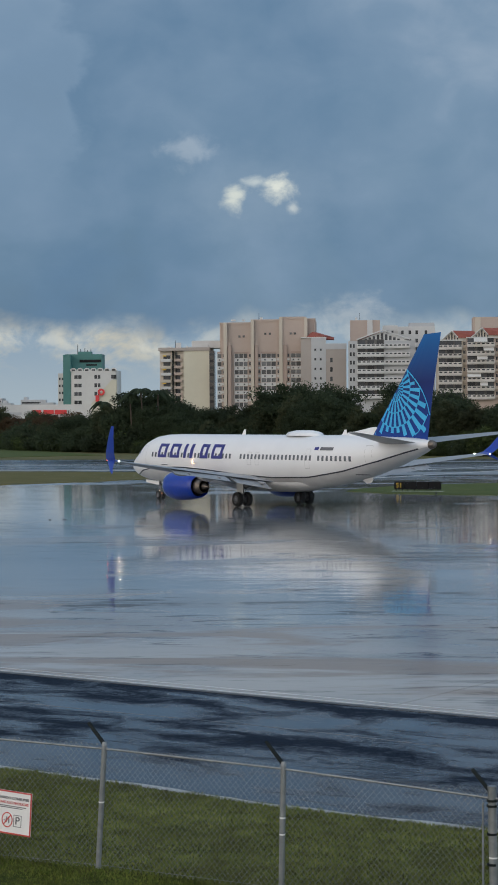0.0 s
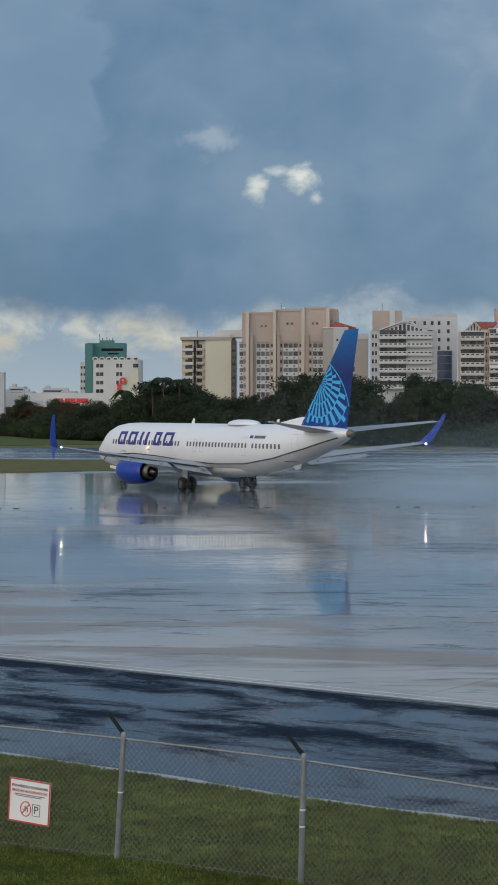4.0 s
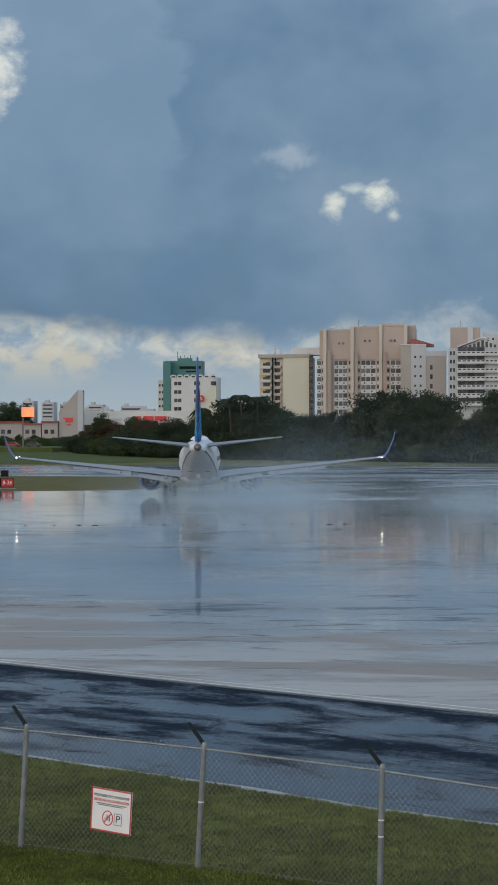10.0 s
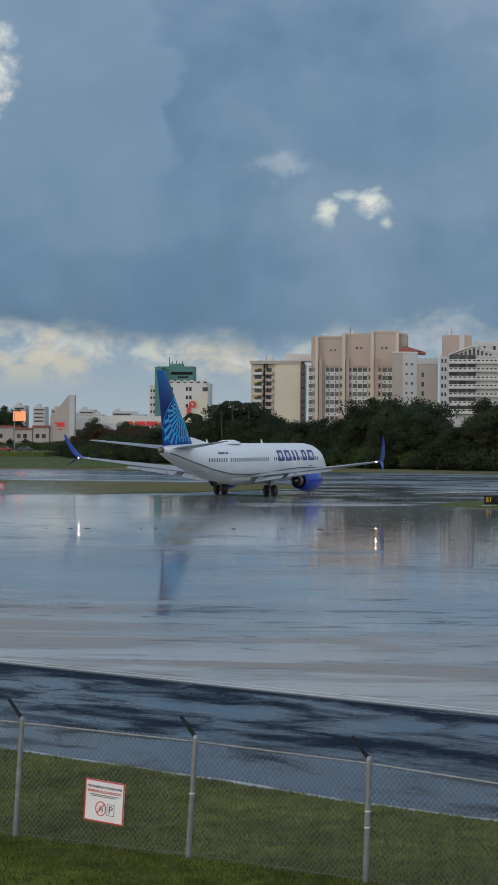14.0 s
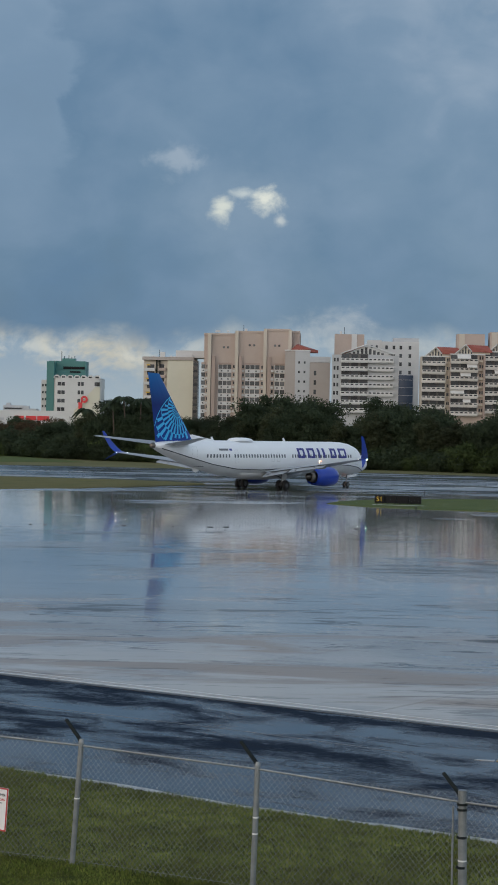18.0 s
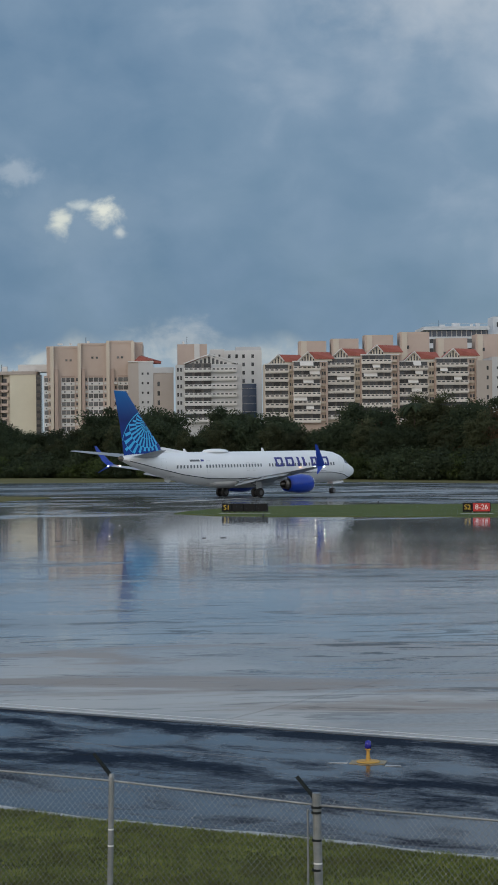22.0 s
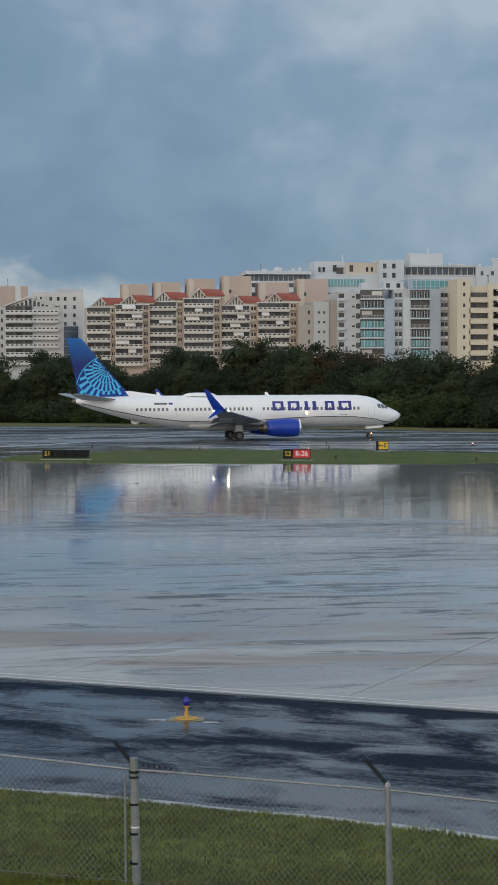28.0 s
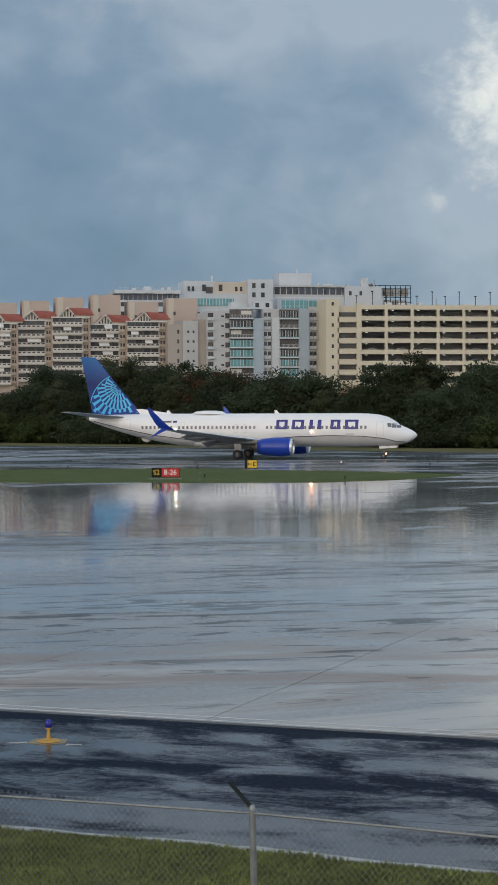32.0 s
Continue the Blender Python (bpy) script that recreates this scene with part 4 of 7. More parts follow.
def stub_light(x, y, lit=False):
    """A knee-high edge light on the wet taxiway, a few hundred paces off."""
    root = thing("edge_light", "small dark edge light on a stub beside the wet taxiway" if not lit else "small edge light glowing pinkish white beside the taxiway", "lamp", pose(x, y, 0), group="edge lights along the taxiway")
    bm = bmesh.new()
    revolve(bm, [(-0.01, 0.0), (-0.01, 0.15), (0.03, 0.15), (0.045, 0.11), (0.045, 0.0)], (0, 0, 0), 14, "z")
    part("base_plate", bm, M_DARKSTEEL, root)
    bm = bmesh.new()
    tube(bm, (0, 0, 0.04), (0, 0, 0.22), 0.04, 0.035, 10)
    tube(bm, (0, 0, 0.21), (0, 0, 0.25), 0.075, 0.075, 10)
    part("stem", bm, M_DARKSTEEL, root)
    bm = bmesh.new()
    revolve(bm, [(0.25, 0.0), (0.25, 0.07), (0.31, 0.085), (0.36, 0.075), (0.40, 0.05), (0.415, 0.0)], (0, 0, 0), 14, "z")
    part("lens", bm, M_STUBGLOW if lit else M_DARKGLASS, root, "glowing lens" if lit else "dark glass lens", smooth=True)


fence()
parking_notice()
for x, y in ((9.8, 210.1), (36.2, 214.4), (29.7, 170.8), (7.0, 164.9), (-8.8, 195.7), (-4.8, 202.8), (20.2, 197.7), (33.6, 197.6), (57.4, 194.1), (40.7, 163.3)):
    stub_light(x, y)
stub_light(50.3, 203.6, True)
airfield_sign("location_sign", "long black taxiway sign with yellow S1 on grass", 5.85, 176.6, -14,
              [(-2.15, -1.2, M_SIGN_BLACK, "S1", M_SIGN_YELLOW, 0.62), (-1.15, -0.1, M_SIGN_BLACK, "", None, 0), (-0.06, 1.02, M_SIGN_BLACK, "", None, 0), (1.06, 2.15, M_SIGN_BLACK, "", None, 0)])
airfield_sign("runway_sign", "black and red taxiway sign reading S2 8-26", 26.0, 169.8, -10,
              [(-1.2, -0.35, M_SIGN_BLACK, "S2", M_SIGN_YELLOW, 0.62), (-0.35, 1.25, M_SIGN_RED, "8-26", M_SIGN_WHITE, 0.62)], h=0.82)
airfield_sign("runway_sign", "red taxiway sign reading 8-26 on yellowed grass", -47.0, 202.5, 12,
              [(-1.3, -0.7, M_SIGN_BLACK, "", None, 0), (-0.7, 0.65, M_SIGN_RED, "8-26", M_SIGN_WHITE, 0.56)], h=0.95)
marker = thing("marker_board", "dark square marker board on short legs at the grass edge", "sign", pose(-58.1, 248.7, 0, 0, 0, 8))
part("panel", boxes((-0.5, 0.5, -0.06, 0.06, 0.16, 0.98), bevel=0.02), M_SIGN_BLACK, marker)
for x in (-0.34, 0.34):
    part("leg", boxes((x - 0.035, x + 0.035, -0.035, 0.035, -0.03, 0.18)), M_DARKSTEEL, marker)
sg = airfield_sign("direction_sign", "small black and yellow taxiway direction sign", 37.75, 190.2, -14,
                   [(-0.62, -0.40, M_SIGN_BLACK, "", None, 0), (-0.40, 0.62, M_SIGN_YELLOW, "", None, 0)], h=0.85)
part("mark", boxes((-0.24, 0.12, -0.165, -0.155, 0.55, 0.63), (0.2, 0.45, -0.165, -0.155, 0.40, 0.48), (0.2, 0.28, -0.165, -0.155, 0.48, 0.80), (0.2, 0.45, -0.165, -0.155, 0.72, 0.80), (-0.3, -0.2, -0.165, -0.155, 0.48, 0.70)), M_SIGN_BLACK, sg, "black unreadable mark")
edge_lamp()

# ---- airliner: x forward, y to its left, z up, origin on the ground between the main wheels ----
STATIONS = [(21.2, 2.88, 2.80, 0.04), (21.05, 3.12, 2.50, 0.34), (20.6, 3.42, 2.15, 0.72), (19.9, 3.74, 1.88, 1.04), (19.2, 4.05, 1.72, 1.28), (18.6, 4.52, 1.62, 1.46),
            (17.8, 4.98, 1.54, 1.64), (16.8, 5.26, 1.49, 1.77), (15.4, 5.41, 1.46, 1.86), (13.6, 5.45, 1.45, 1.88), (9.0, 5.45, 1.45, 1.88), (4.0, 5.45, 1.45, 1.88),
            (-1.0, 5.45, 1.45, 1.88), (-6.0, 5.45, 1.47, 1.88), (-8.0, 5.45, 1.62, 1.86), (-10.0, 5.45, 1.92, 1.80), (-12.0, 5.43, 2.32, 1.68), (-14.0, 5.41, 2.80, 1.50),
            (-16.0, 5.37, 3.36, 1.24), (-17.6, 5.31, 3.86, 0.96), (-18.8, 5.22, 4.28, 0.66), (-19.5, 5.08, 4.60, 0.34)]
CHEAT = [(21.2, 2.83), (20.2, 2.0), (19.0, 2.05), (17.5, 2.45), (15.0, 2.72), (11.0, 2.80), (7.0, 2.66), (3.0, 2.40), (-2.0, 2.22), (-7.0, 2.35), (-11.0, 2.85), (-15.0, 3.65), (-19.5, 4.70)]


def lerp_rows(rows, x, k):
    for a, b in zip(rows, rows[1:]):
        if b[0] <= x <= a[0]:
            f = (a[0] - x) / (a[0] - b[0])
            return a[k] + (b[k] - a[k]) * f
    return rows[-1][k] if x < rows[-1][0] else rows[0][k]


def hull(x):
    top, bot, w = (lerp_rows(STATIONS, x, k) for k in (1, 2, 3))
    return (top + bot) / 2, (top - bot) / 2, w


def skin_y(x, z):
    zc, hz, w = hull(x)
    return w * math.sqrt(max(0.0, 1 - ((z - zc) / hz) ** 2))


def skin_patch(bm, x0, x1, z0, z1, side, off=0.012, nx=1, nz=3, slant=0.0):
    """A painted patch lying on the hull's side."""
    g = []
    for i in range(nx + 1):
        col = []
        for j in range(nz + 1):
            f = j / nz
            x, z = x0 + (x1 - x0) * i / nx + slant * f, z0 + (z1 - z0) * f
            zc, hz, w = hull(x)
            y = skin_y(x, z)
            n = Vector((0, y / (w * w), (z - zc) / (hz * hz))).normalized()
            p = Vector((x, y, z)) + n * off
            col.append(bm.verts.new((p.x, side * p.y, p.z)))
        g.append(col)
    for i in range(nx):
        for j in range(nz):
            q = (g[i][j], g[i + 1][j], g[i + 1][j + 1], g[i][j + 1])
            bm.faces.new(q if side < 0 else q[::-1])
    return bm


def airfoil(le, te, normal, thick):
    le, te = Vector(le), Vector(te)
    n = Vector(normal).normalized()
    c = (te - le).length
    pts = []
    shape = [(0, 0), (0.02, 0.32), (0.08, 0.62), (0.2, 0.9), (0.38, 1.0), (0.6, 0.78), (0.82, 0.38), (1, 0.03)]
    for f, h in shape:
        pts.append(le.lerp(te, f) + n * h * thick * c * 0.5)
    for f, h in shape[-2:0:-1]:
        pts.append(le.lerp(te, f) - n * h * thick * c * 0.42)
    return pts


def airliner():
    root = thing("airliner", "white jet airliner with blue tail and engines on wet concrete", "airplane")
    # hull, split along the cheat line into white top and grey belly
    xs = sorted({s[0] for s in STATIONS} | {k * 0.75 for k in range(-25, 28)}, reverse=True)
    up, lowr = [], []
    for x in xs:
        zc, hz, w = hull(x)
        c = max(-0.95, min(0.95, (lerp_rows(CHEAT, x, 1) - zc) / hz))
        a = math.acos(c)
        up.append([(x, w * math.sin(t), zc + hz * math.cos(t)) for t in (-a + 2 * a * k / 24 for k in range(25))])
        lowr.append([(x, w * math.sin(t), zc + hz * math.cos(t)) for t in (a + (2 * math.pi - 2 * a) * k / 18 for k in range(19))])
    part("fuselage", loft(bmesh.new(), up, close=False), M_WHITE_PAINT, root, "glossy white upper fuselage", smooth=True)
    part("belly", loft(bmesh.new(), lowr, close=False), M_BELLY, root, "pale grey lower fuselage", smooth=True)
    zc, hz, w = hull(-19.5)
    part("tail_cone", revolve(bmesh.new(), [(0.0, 0.33), (-0.25, 0.27), (-0.42, 0.18), (-0.40, 0.0)], (-19.5, 0, zc), 16), M_HOT, root, "dark exhaust at the tail end", smooth=True)
    for side in (1, -1):
        bm = bmesh.new()
        rows = []
        for x in xs[2:-1]:
            z = lerp_rows(CHEAT, x, 1)
            rows.append([(x, side * (skin_y(x, z + dz) + 0.012), z + dz) for dz in (-0.045, 0.045)])
        loft(bm, rows, close=False)
        part("cheat_line", bm, M_LINE, root, "thin dark line sweeping along the side")
        # windows
        me = finish(skin_patch(bmesh.new(), -0.13, 0.13, 3.60, 3.97, side, 0.014, 1, 3), "cabin_window", M_PANE)
        x, k = 15.3, 0
        while x > -12.6:
            if k not in (2, 24, 25, 45):
                ob = part("cabin_window", me if x > -6 else finish(skin_patch(bmesh.new(), x - 0.13, x + 0.13, 3.60, 3.97, side, 0.014, 1, 3), "cabin_window", M_PANE), M_PANE, root)
                ob.location = (x if x > -6 else 0, 0, 0)
            x -= 0.52
            k += 1
        # plain bars in place of the airline's name
        for start, wide, hollow in ((0.0, 1.40, 1), (1.94, 1.46, 1), (4.06, 0.42, 0), (5.05, 0.46, 0), (6.62, 1.18, 1), (8.36, 1.62, 1)):
            x0 = 4.45 + start if side < 0 else 14.45 - start - wide
            bm, bar = bmesh.new(), 0.38
            if hollow:
                for q in ((x0, x0 + bar, 3.56, 4.68), (x0 + wide - bar, x0 + wide, 3.56, 4.68), (x0 + bar, x0 + wide - bar, 3.56, 3.80), (x0 + bar, x0 + wide - bar, 4.44, 4.68)):
                    skin_patch(bm, *q, side, 0.018, 1, 5)
            else:
                skin_patch(bm, x0, x0 + wide, 3.56, 4.68, side, 0.018, 1, 5)
            part("livery_block", bm, M_NAVY, root, "plain blue block on the side")
        part("registration_bar", skin_patch(bmesh.new(), -10.2, -8.6, 4.36, 4.58, side, 0.014, 3, 1), M_GREY_INK, root, "small grey unreadable mark")
        part("flag_mark", skin_patch(bmesh.new(), -8.4, -7.9, 4.36, 4.58, side, 0.014, 1, 1), M_NAVY, root, "small dark mark")
        # door outlines
        for xd, wd, z0, z1 in ((17.0, 0.86, 2.75, 4.5), (-14.2, 0.76, 3.25, 4.75), (0.6, 0.5, 3.15, 4.15), (-0.5, 0.5, 3.15, 4.15), (-7.2, 0.6, 3.0, 4.45)):
            bm = bmesh.new()
            t = 0.035
            for q in ((xd - wd / 2, xd - wd / 2 + t, z0, z1), (xd + wd / 2 - t, xd + wd / 2, z0, z1), (xd - wd / 2, xd + wd / 2, z1 - t, z1), (xd - wd / 2, xd + wd / 2, z0, z0 + t)):
                skin_patch(bm, *q, side, 0.010, 1, 4)
            part("door_outline", bm, M_BELLY, root, "thin grey outline of a cabin door")
        for xd, z0 in ((13.4, 2.95), (-12.6, 2.62)):
            part("hatch_line", skin_patch(bmesh.new(), xd - 0.5, xd + 0.5, z0, z0 + 0.06, side, 0.012, 2, 1), M_LINE, root)
        # cockpit panes
        for x0, x1, z0, z1 in ((19.42, 18.98, 3.70, 4.02), (18.92, 18.42, 3.72, 4.22), (18.36, 17.92, 3.80, 4.26)):
            part("cockpit_window", skin_patch(bmesh.new(), x1, x0, z0, z1, side, 0.016, 2, 3, slant=-0.10), M_PANE, root, "dark cockpit glass")
        # wing
        sec = [((4.9, side * 1.3, 1.95), (-2.7, side * 1.3, 1.85), 0.13), ((4.3, side * 1.9, 2.02), (-2.75, side * 1.9, 1.93), 0.13), ((2.0, side * 5.8, 2.50), (-2.95, side * 5.8, 2.42), 0.12),
               ((-0.8, side * 10.8, 3.07), (-4.15, side * 10.8, 3.02), 0.11), ((-4.05, side * 16.6, 3.76), (-5.62, side * 16.6, 3.74), 0.10)]
        bm = loft(bmesh.new(), [airfoil(a, b, (0, -side * 0.1, 1), t) for a, b, t in sec])
        wing = part("wing", bm, M_WING, root, "pale grey swept wing", smooth=False)
        bm = bmesh.new()
        loft(bm, [airfoil((a[0] + 0.02, a[1], a[2]), (a[0] - 0.32, a[1], a[2] + 0.01), (0, -side * 0.1, 1), t * (a[0] - b[0]) / 0.34 * 0.46) for a, b, t in sec[1:]])
        part("slat", bm, M_ALU, wing, "bright metal leading edge")
        for (xa, ya, za), ln in (((-2.2, 3.2, 1.92), 1.9), ((-2.6, 7.3, 2.42), 1.8), ((-3.3, 10.2, 2.78), 1.5)):
            bm = bmesh.new()
            prof = [(1.2, 0.0), (0.95, 0.13), (0.3, 0.21), (-0.4, 0.19), (-ln * 0.7, 0.09), (-ln * 0.85, 0.0)]
            revolve(bm, prof, (xa, side * ya, za - 0.03), 12)
            part("flap_fairing", bm, M_WING, wing, "", smooth=True)
        bm = loft(bmesh.new(), [airfoil((-2.35, side * 2.6, 1.93), (-3.85, side * 2.7, 1.42), (0.3, 0, 1), 0.11), airfoil((-2.55, side * 5.7, 2.36), (-3.75, side * 5.7, 1.95), (0.3, 0, 1), 0.11)])
        part("flap", bm, M_WING, wing)
        bm = loft(bmesh.new(), [airfoil((-2.95, side * 6.4, 2.46), (-4.05, side * 6.4, 2.08), (0.3, 0, 1), 0.10), airfoil((-3.95, side * 11.6, 3.07), (-4.85, side * 11.6, 2.76), (0.3, 0, 1), 0.10)])
        part("flap", bm, M_WING, wing)
        # blended winglet with lower fin
        sec = [((-4.05, side * 16.6, 3.76), (-5.62, side * 16.6, 3.74), (0, -side * 0.1, 1), 0.10), ((-4.4, side * 17.05, 3.92), (-5.75, side * 17.05, 3.90), (0, -side * 0.6, 0.8), 0.09),
               ((-4.95, side * 17.35, 4.40), (-6.15, side * 17.38, 4.38), (0, -side, 0.25), 0.08), ((-6.0, side * 17.72, 5.5), (-6.75, side * 17.74, 5.5), (0, -side, 0.1), 0.08), ((-6.65, side * 17.85, 6.22), (-7.02, side * 17.86, 6.22), (0, -side, 0.1), 0.08)]
        part("winglet", loft(bmesh.new(), [airfoil(a, b, n, t) for a, b, n, t in sec]), M_BLUE, root, "upswept royal blue winglet", smooth=False)
        sec = [((-4.5, side * 17.0, 3.85), (-5.6, side * 17.0, 3.83), (0, side, 0.4), 0.08), ((-5.5, side * 17.42, 3.38), (-6.1, side * 17.42, 3.36), (0, side, 0.4), 0.08), ((-6.4, side * 17.75, 2.95), (-6.6, side * 17.75, 2.94), (0, side, 0.4), 0.08)]
        part("winglet_strake", loft(bmesh.new(), [airfoil(a, b, n, t) for a, b, n, t in sec]), M_BLUE, root, "small blue downward winglet blade")
        # tailplane
        sec = [((-14.7, side * 0.9, 5.02), (-18.9, side * 0.9, 4.98), 0.09), ((-19.55, side * 7.1, 5.72), (-20.95, side * 7.15, 5.71), 0.08)]
        part("tailplane", loft(bmesh.new(), [airfoil(a, b, (0, -side * 0.1, 1), t) for a, b, t in sec]), M_WING, root, "pale grey tailplane")
        # engine
        ey, ez = side * 4.83, 1.52
        eng = part("engine_cowl", revolve(bmesh.new(), [(7.05, 0.90), (6.9, 1.00), (6.4, 1.10), (5.6, 1.14), (4.6, 1.10), (3.6, 0.98), (2.95, 0.86), (2.95, 0.80), (3.6, 0.80)], (0, ey, ez), 28), M_BLUE, root, "glossy royal blue engine cowl", smooth=True)
        part("intake_lip", revolve(bmesh.new(), [(6.9, 1.005), (7.08, 0.97), (7.18, 0.90), (7.14, 0.82), (6.95, 0.79), (6.3, 0.77)], (0, ey, ez), 28), M_ALU, eng, "polished metal intake lip", smooth=True)
        part("fan", revolve(bmesh.new(), [(6.62, 0.0), (6.45, 0.14), (6.15, 0.25), (6.1, 0.26), (6.05, 0.78)], (0, ey, ez), 24), M_BLACK, eng, "dark fan and spinner", smooth=True)
        part("core_nozzle", revolve(bmesh.new(), [(3.7, 0.62), (2.9, 0.60), (2.35, 0.48), (2.35, 0.43), (2.8, 0.40)], (0, ey, ez), 24), M_HOT, eng, "heat-stained metal nozzle", smooth=True)
        part("exhaust_plug", revolve(bmesh.new(), [(2.9, 0.30), (2.3, 0.26), (1.85, 0.10), (1.75, 0.0)], (0, ey, ez), 18), M_HOT, eng, smooth=True)
        part("bypass_duct", revolve(bmesh.new(), [(3.55, 0.80), (3.5, 0.60)], (0, ey, ez), 24), M_BLACK, eng)
        part("pylon", loft(bmesh.new(), [airfoil((5.6, ey, 2.55), (0.2, ey, 2.15), (0, 1, 0), 0.07), airfoil((4.2, ey, 2.05), (1.6, ey, 1.9), (0, 1, 0), 0.12)]), M_WING, eng)
        # lamps
        for nm, p, r, mat, lab in (("tip_lamp", (-5.72, side * 16.75, 3.76), 0.042, M_LAMP, "glowing white lamp at the wingtip's trailing edge"), ("tip_lamp", (-3.98, side * 16.60, 3.77), 0.062, M_LAMP, "glowing white lamp at the wingtip's leading edge"), ("side_lamp", (8.7, side * 1.90, 3.24), 0.05, M_BEACON, "glowing amber lamp at the side"),
                                   ("navigation_lamp", (-4.15, side * 16.8, 3.80), 0.05, M_GREENLAMP if side < 0 else M_REDLAMP, "small coloured wingtip lamp")):
            bm = bmesh.new()
            bmesh.ops.create_icosphere(bm, subdivisions=2, radius=r, matrix=Matrix.Translation(p))
            lamp = part(nm, bm, mat, root, lab, smooth=True)
            if nm == "side_lamp":
                # added cone that blocks the lamp from behind, not a known part
                bm = bmesh.new()
                tube(bm, (p[0] - 0.01, p[1], p[2]), (p[0] - 0.5, p[1] - side * 0.08, p[2]), 0.075, 0.03, sides=10)
                part("lamp_shield", bm, M_WHITE_PAINT, lamp)
    # wing-body fairing
    rings = []
    for x, w, z0 in ((6.8, 0.5, 1.45), (5.8, 1.5, 1.30), (4.0, 1.95, 1.12), (0.5, 2.02, 1.08), (-3.0, 1.95, 1.12), (-5.2, 1.5, 1.28), (-6.6, 0.5, 1.47)):
        rings.append([(x, w * math.cos(a), 1.95 - (1.95 - z0) * math.sin(a)) for a in (math.pi * k / 14 for k in range(15))])
    part("belly_fairing", loft(bmesh.new(), rings, close=False), M_BELLY, root, smooth=True)
    # fin with dorsal fillet
    fin = loft(bmesh.new(), [airfoil((-12.6, 0, 5.20), (-19.05, 0, 4.75), (0, 1, 0), 0.10), airfoil((-15.85, 0, 8.9), (-19.8, 0, 8.9), (0, 1, 0), 0.10), airfoil((-18.75, 0, 12.40), (-20.62, 0, 12.48), (0, 1, 0), 0.09)])
    part("fin", fin, M_FIN, root, "tall blue tail fin shading from royal to navy", smooth=False)
    part("dorsal_fillet", loft(bmesh.new(), [airfoil((-8.6, 0, 5.42), (-16.0, 0, 5.0), (0, 1, 0), 0.04), airfoil((-12.9, 0, 6.05), (-14.5, 0, 5.9), (0, 1, 0), 0.14)]), M_WHITE_PAINT, root)
    P, C, RR = Vector((-15.7, 8.75)), Vector((-15.0, 6.0)), 4.45

    def le(z):
        return -12.6 - (z - 5.2) * (15.85 - 12.6) / 3.7 if z < 8.9 else -15.85 - (z - 8.9) * 2.9 / 3.5

    def te(z):
        return -19.05 - (z - 4.75) * 0.75 / 4.15 if z < 8.9 else -19.8 - (z - 8.9) * 0.82 / 3.58

    def half(x, z):
        c = le(z) - te(z)
        f = min(0.999, max(0.0, (le(z) - x) / c))
        sh = [(0, 0), (0.02, 0.32), (0.08, 0.62), (0.2, 0.9), (0.38, 1.0), (0.6, 0.78), (0.82, 0.38), (1, 0.03)]
        for (a, ha), (b, hb) in zip(sh, sh[1:]):
            if a <= f <= b:
                return 0.10 * c * 0.5 * (ha + (hb - ha) * (f - a) / (b - a))
        return 0.0

    for side in (1, -1):
        tiles = bmesh.new()
        radii = [0.30, 0.95, 1.75, 2.75, 3.95, 5.30, 6.6]
        for i in range(len(radii) - 1):
            r0, r1 = radii[i] + 0.02, radii[i + 1] - 0.05
            step = 15 if i < 2 else 12 if i < 4 else 10
            for k in range(0, 360, 4):      # thin pale arc round each ring of cells
                cell = [(P.x + r * math.cos(radians(a)), P.y + r * math.sin(radians(a))) for r, a in ((r1 + 0.0, k), (r1 + 0.0, k + 4), (r1 + 0.07, k + 4), (r1 + 0.07, k))]
                if all((Vector(q) - C).length < RR and te(q[1]) + 0.06 < q[0] < le(q[1]) - 0.10 and q[1] > 5.35 for q in cell):
                    vs = [tiles.verts.new((q[0], side * (half(*q) + 0.02), q[1])) for q in cell]
                    tiles.faces.new(vs if side > 0 else vs[::-1])
            for k in range(0, 360, step):
                for a0, a1, tgt in ((k + 0.4 + step / 2 * (i % 2), k + step * (0.54 + 0.5 * (i % 2)), tiles),):
                    n = max(1, int((r1 - r0) / 0.35))
                    strip_pts = []
                    for s in range(n + 1):
                        r = r0 + (r1 - r0) * s / n
                        row = []
                        for a in (a0, a1):
                            x, z = P.x + r * math.cos(radians(a)), P.y + r * math.sin(radians(a))
                            row.append((x, z))
                        strip_pts.append(row)
                    for s in range(n):
                        cell = (strip_pts[s][0], strip_pts[s][1], strip_pts[s + 1][1], strip_pts[s + 1][0])
                        if all((Vector(q) - C).length < RR and te(q[1]) + 0.06 < q[0] < le(q[1]) - 0.10 and q[1] > 5.35 for q in cell):
                            vs = [tgt.verts.new((q[0], side * (half(*q) + 0.02), q[1])) for q in cell]
                            tgt.faces.new(vs if side < 0 else vs[::-1])
        tagged(part("tail_emblem", tiles, M_SKYBLUE, root), "light blue curved grid on the tail", kind="stuff")
        bm = bmesh.new()
        prev = None
        for k in range(0, 121):
            a = radians(60 + k)
            q = (C.x + RR * math.cos(a), C.y + RR * math.sin(a))
            if te(q[1]) + 0.04 < q[0] < le(q[1]) - 0.05:
                row = [(q[0] + d * math.cos(a), side * (half(q[0], q[1]) + 0.02), q[1] + d * math.sin(a)) for d in (-0.05, 0.05)]
                if prev:
                    vs = [bm.verts.new(p) for p in (prev[0], row[0], row[1], prev[1])]
                    bm.faces.new(vs)
                prev = row
        part("emblem_rim", bm, M_SKYBLUE, root)
    # antennas and satcom hump
    bm = bmesh.new()
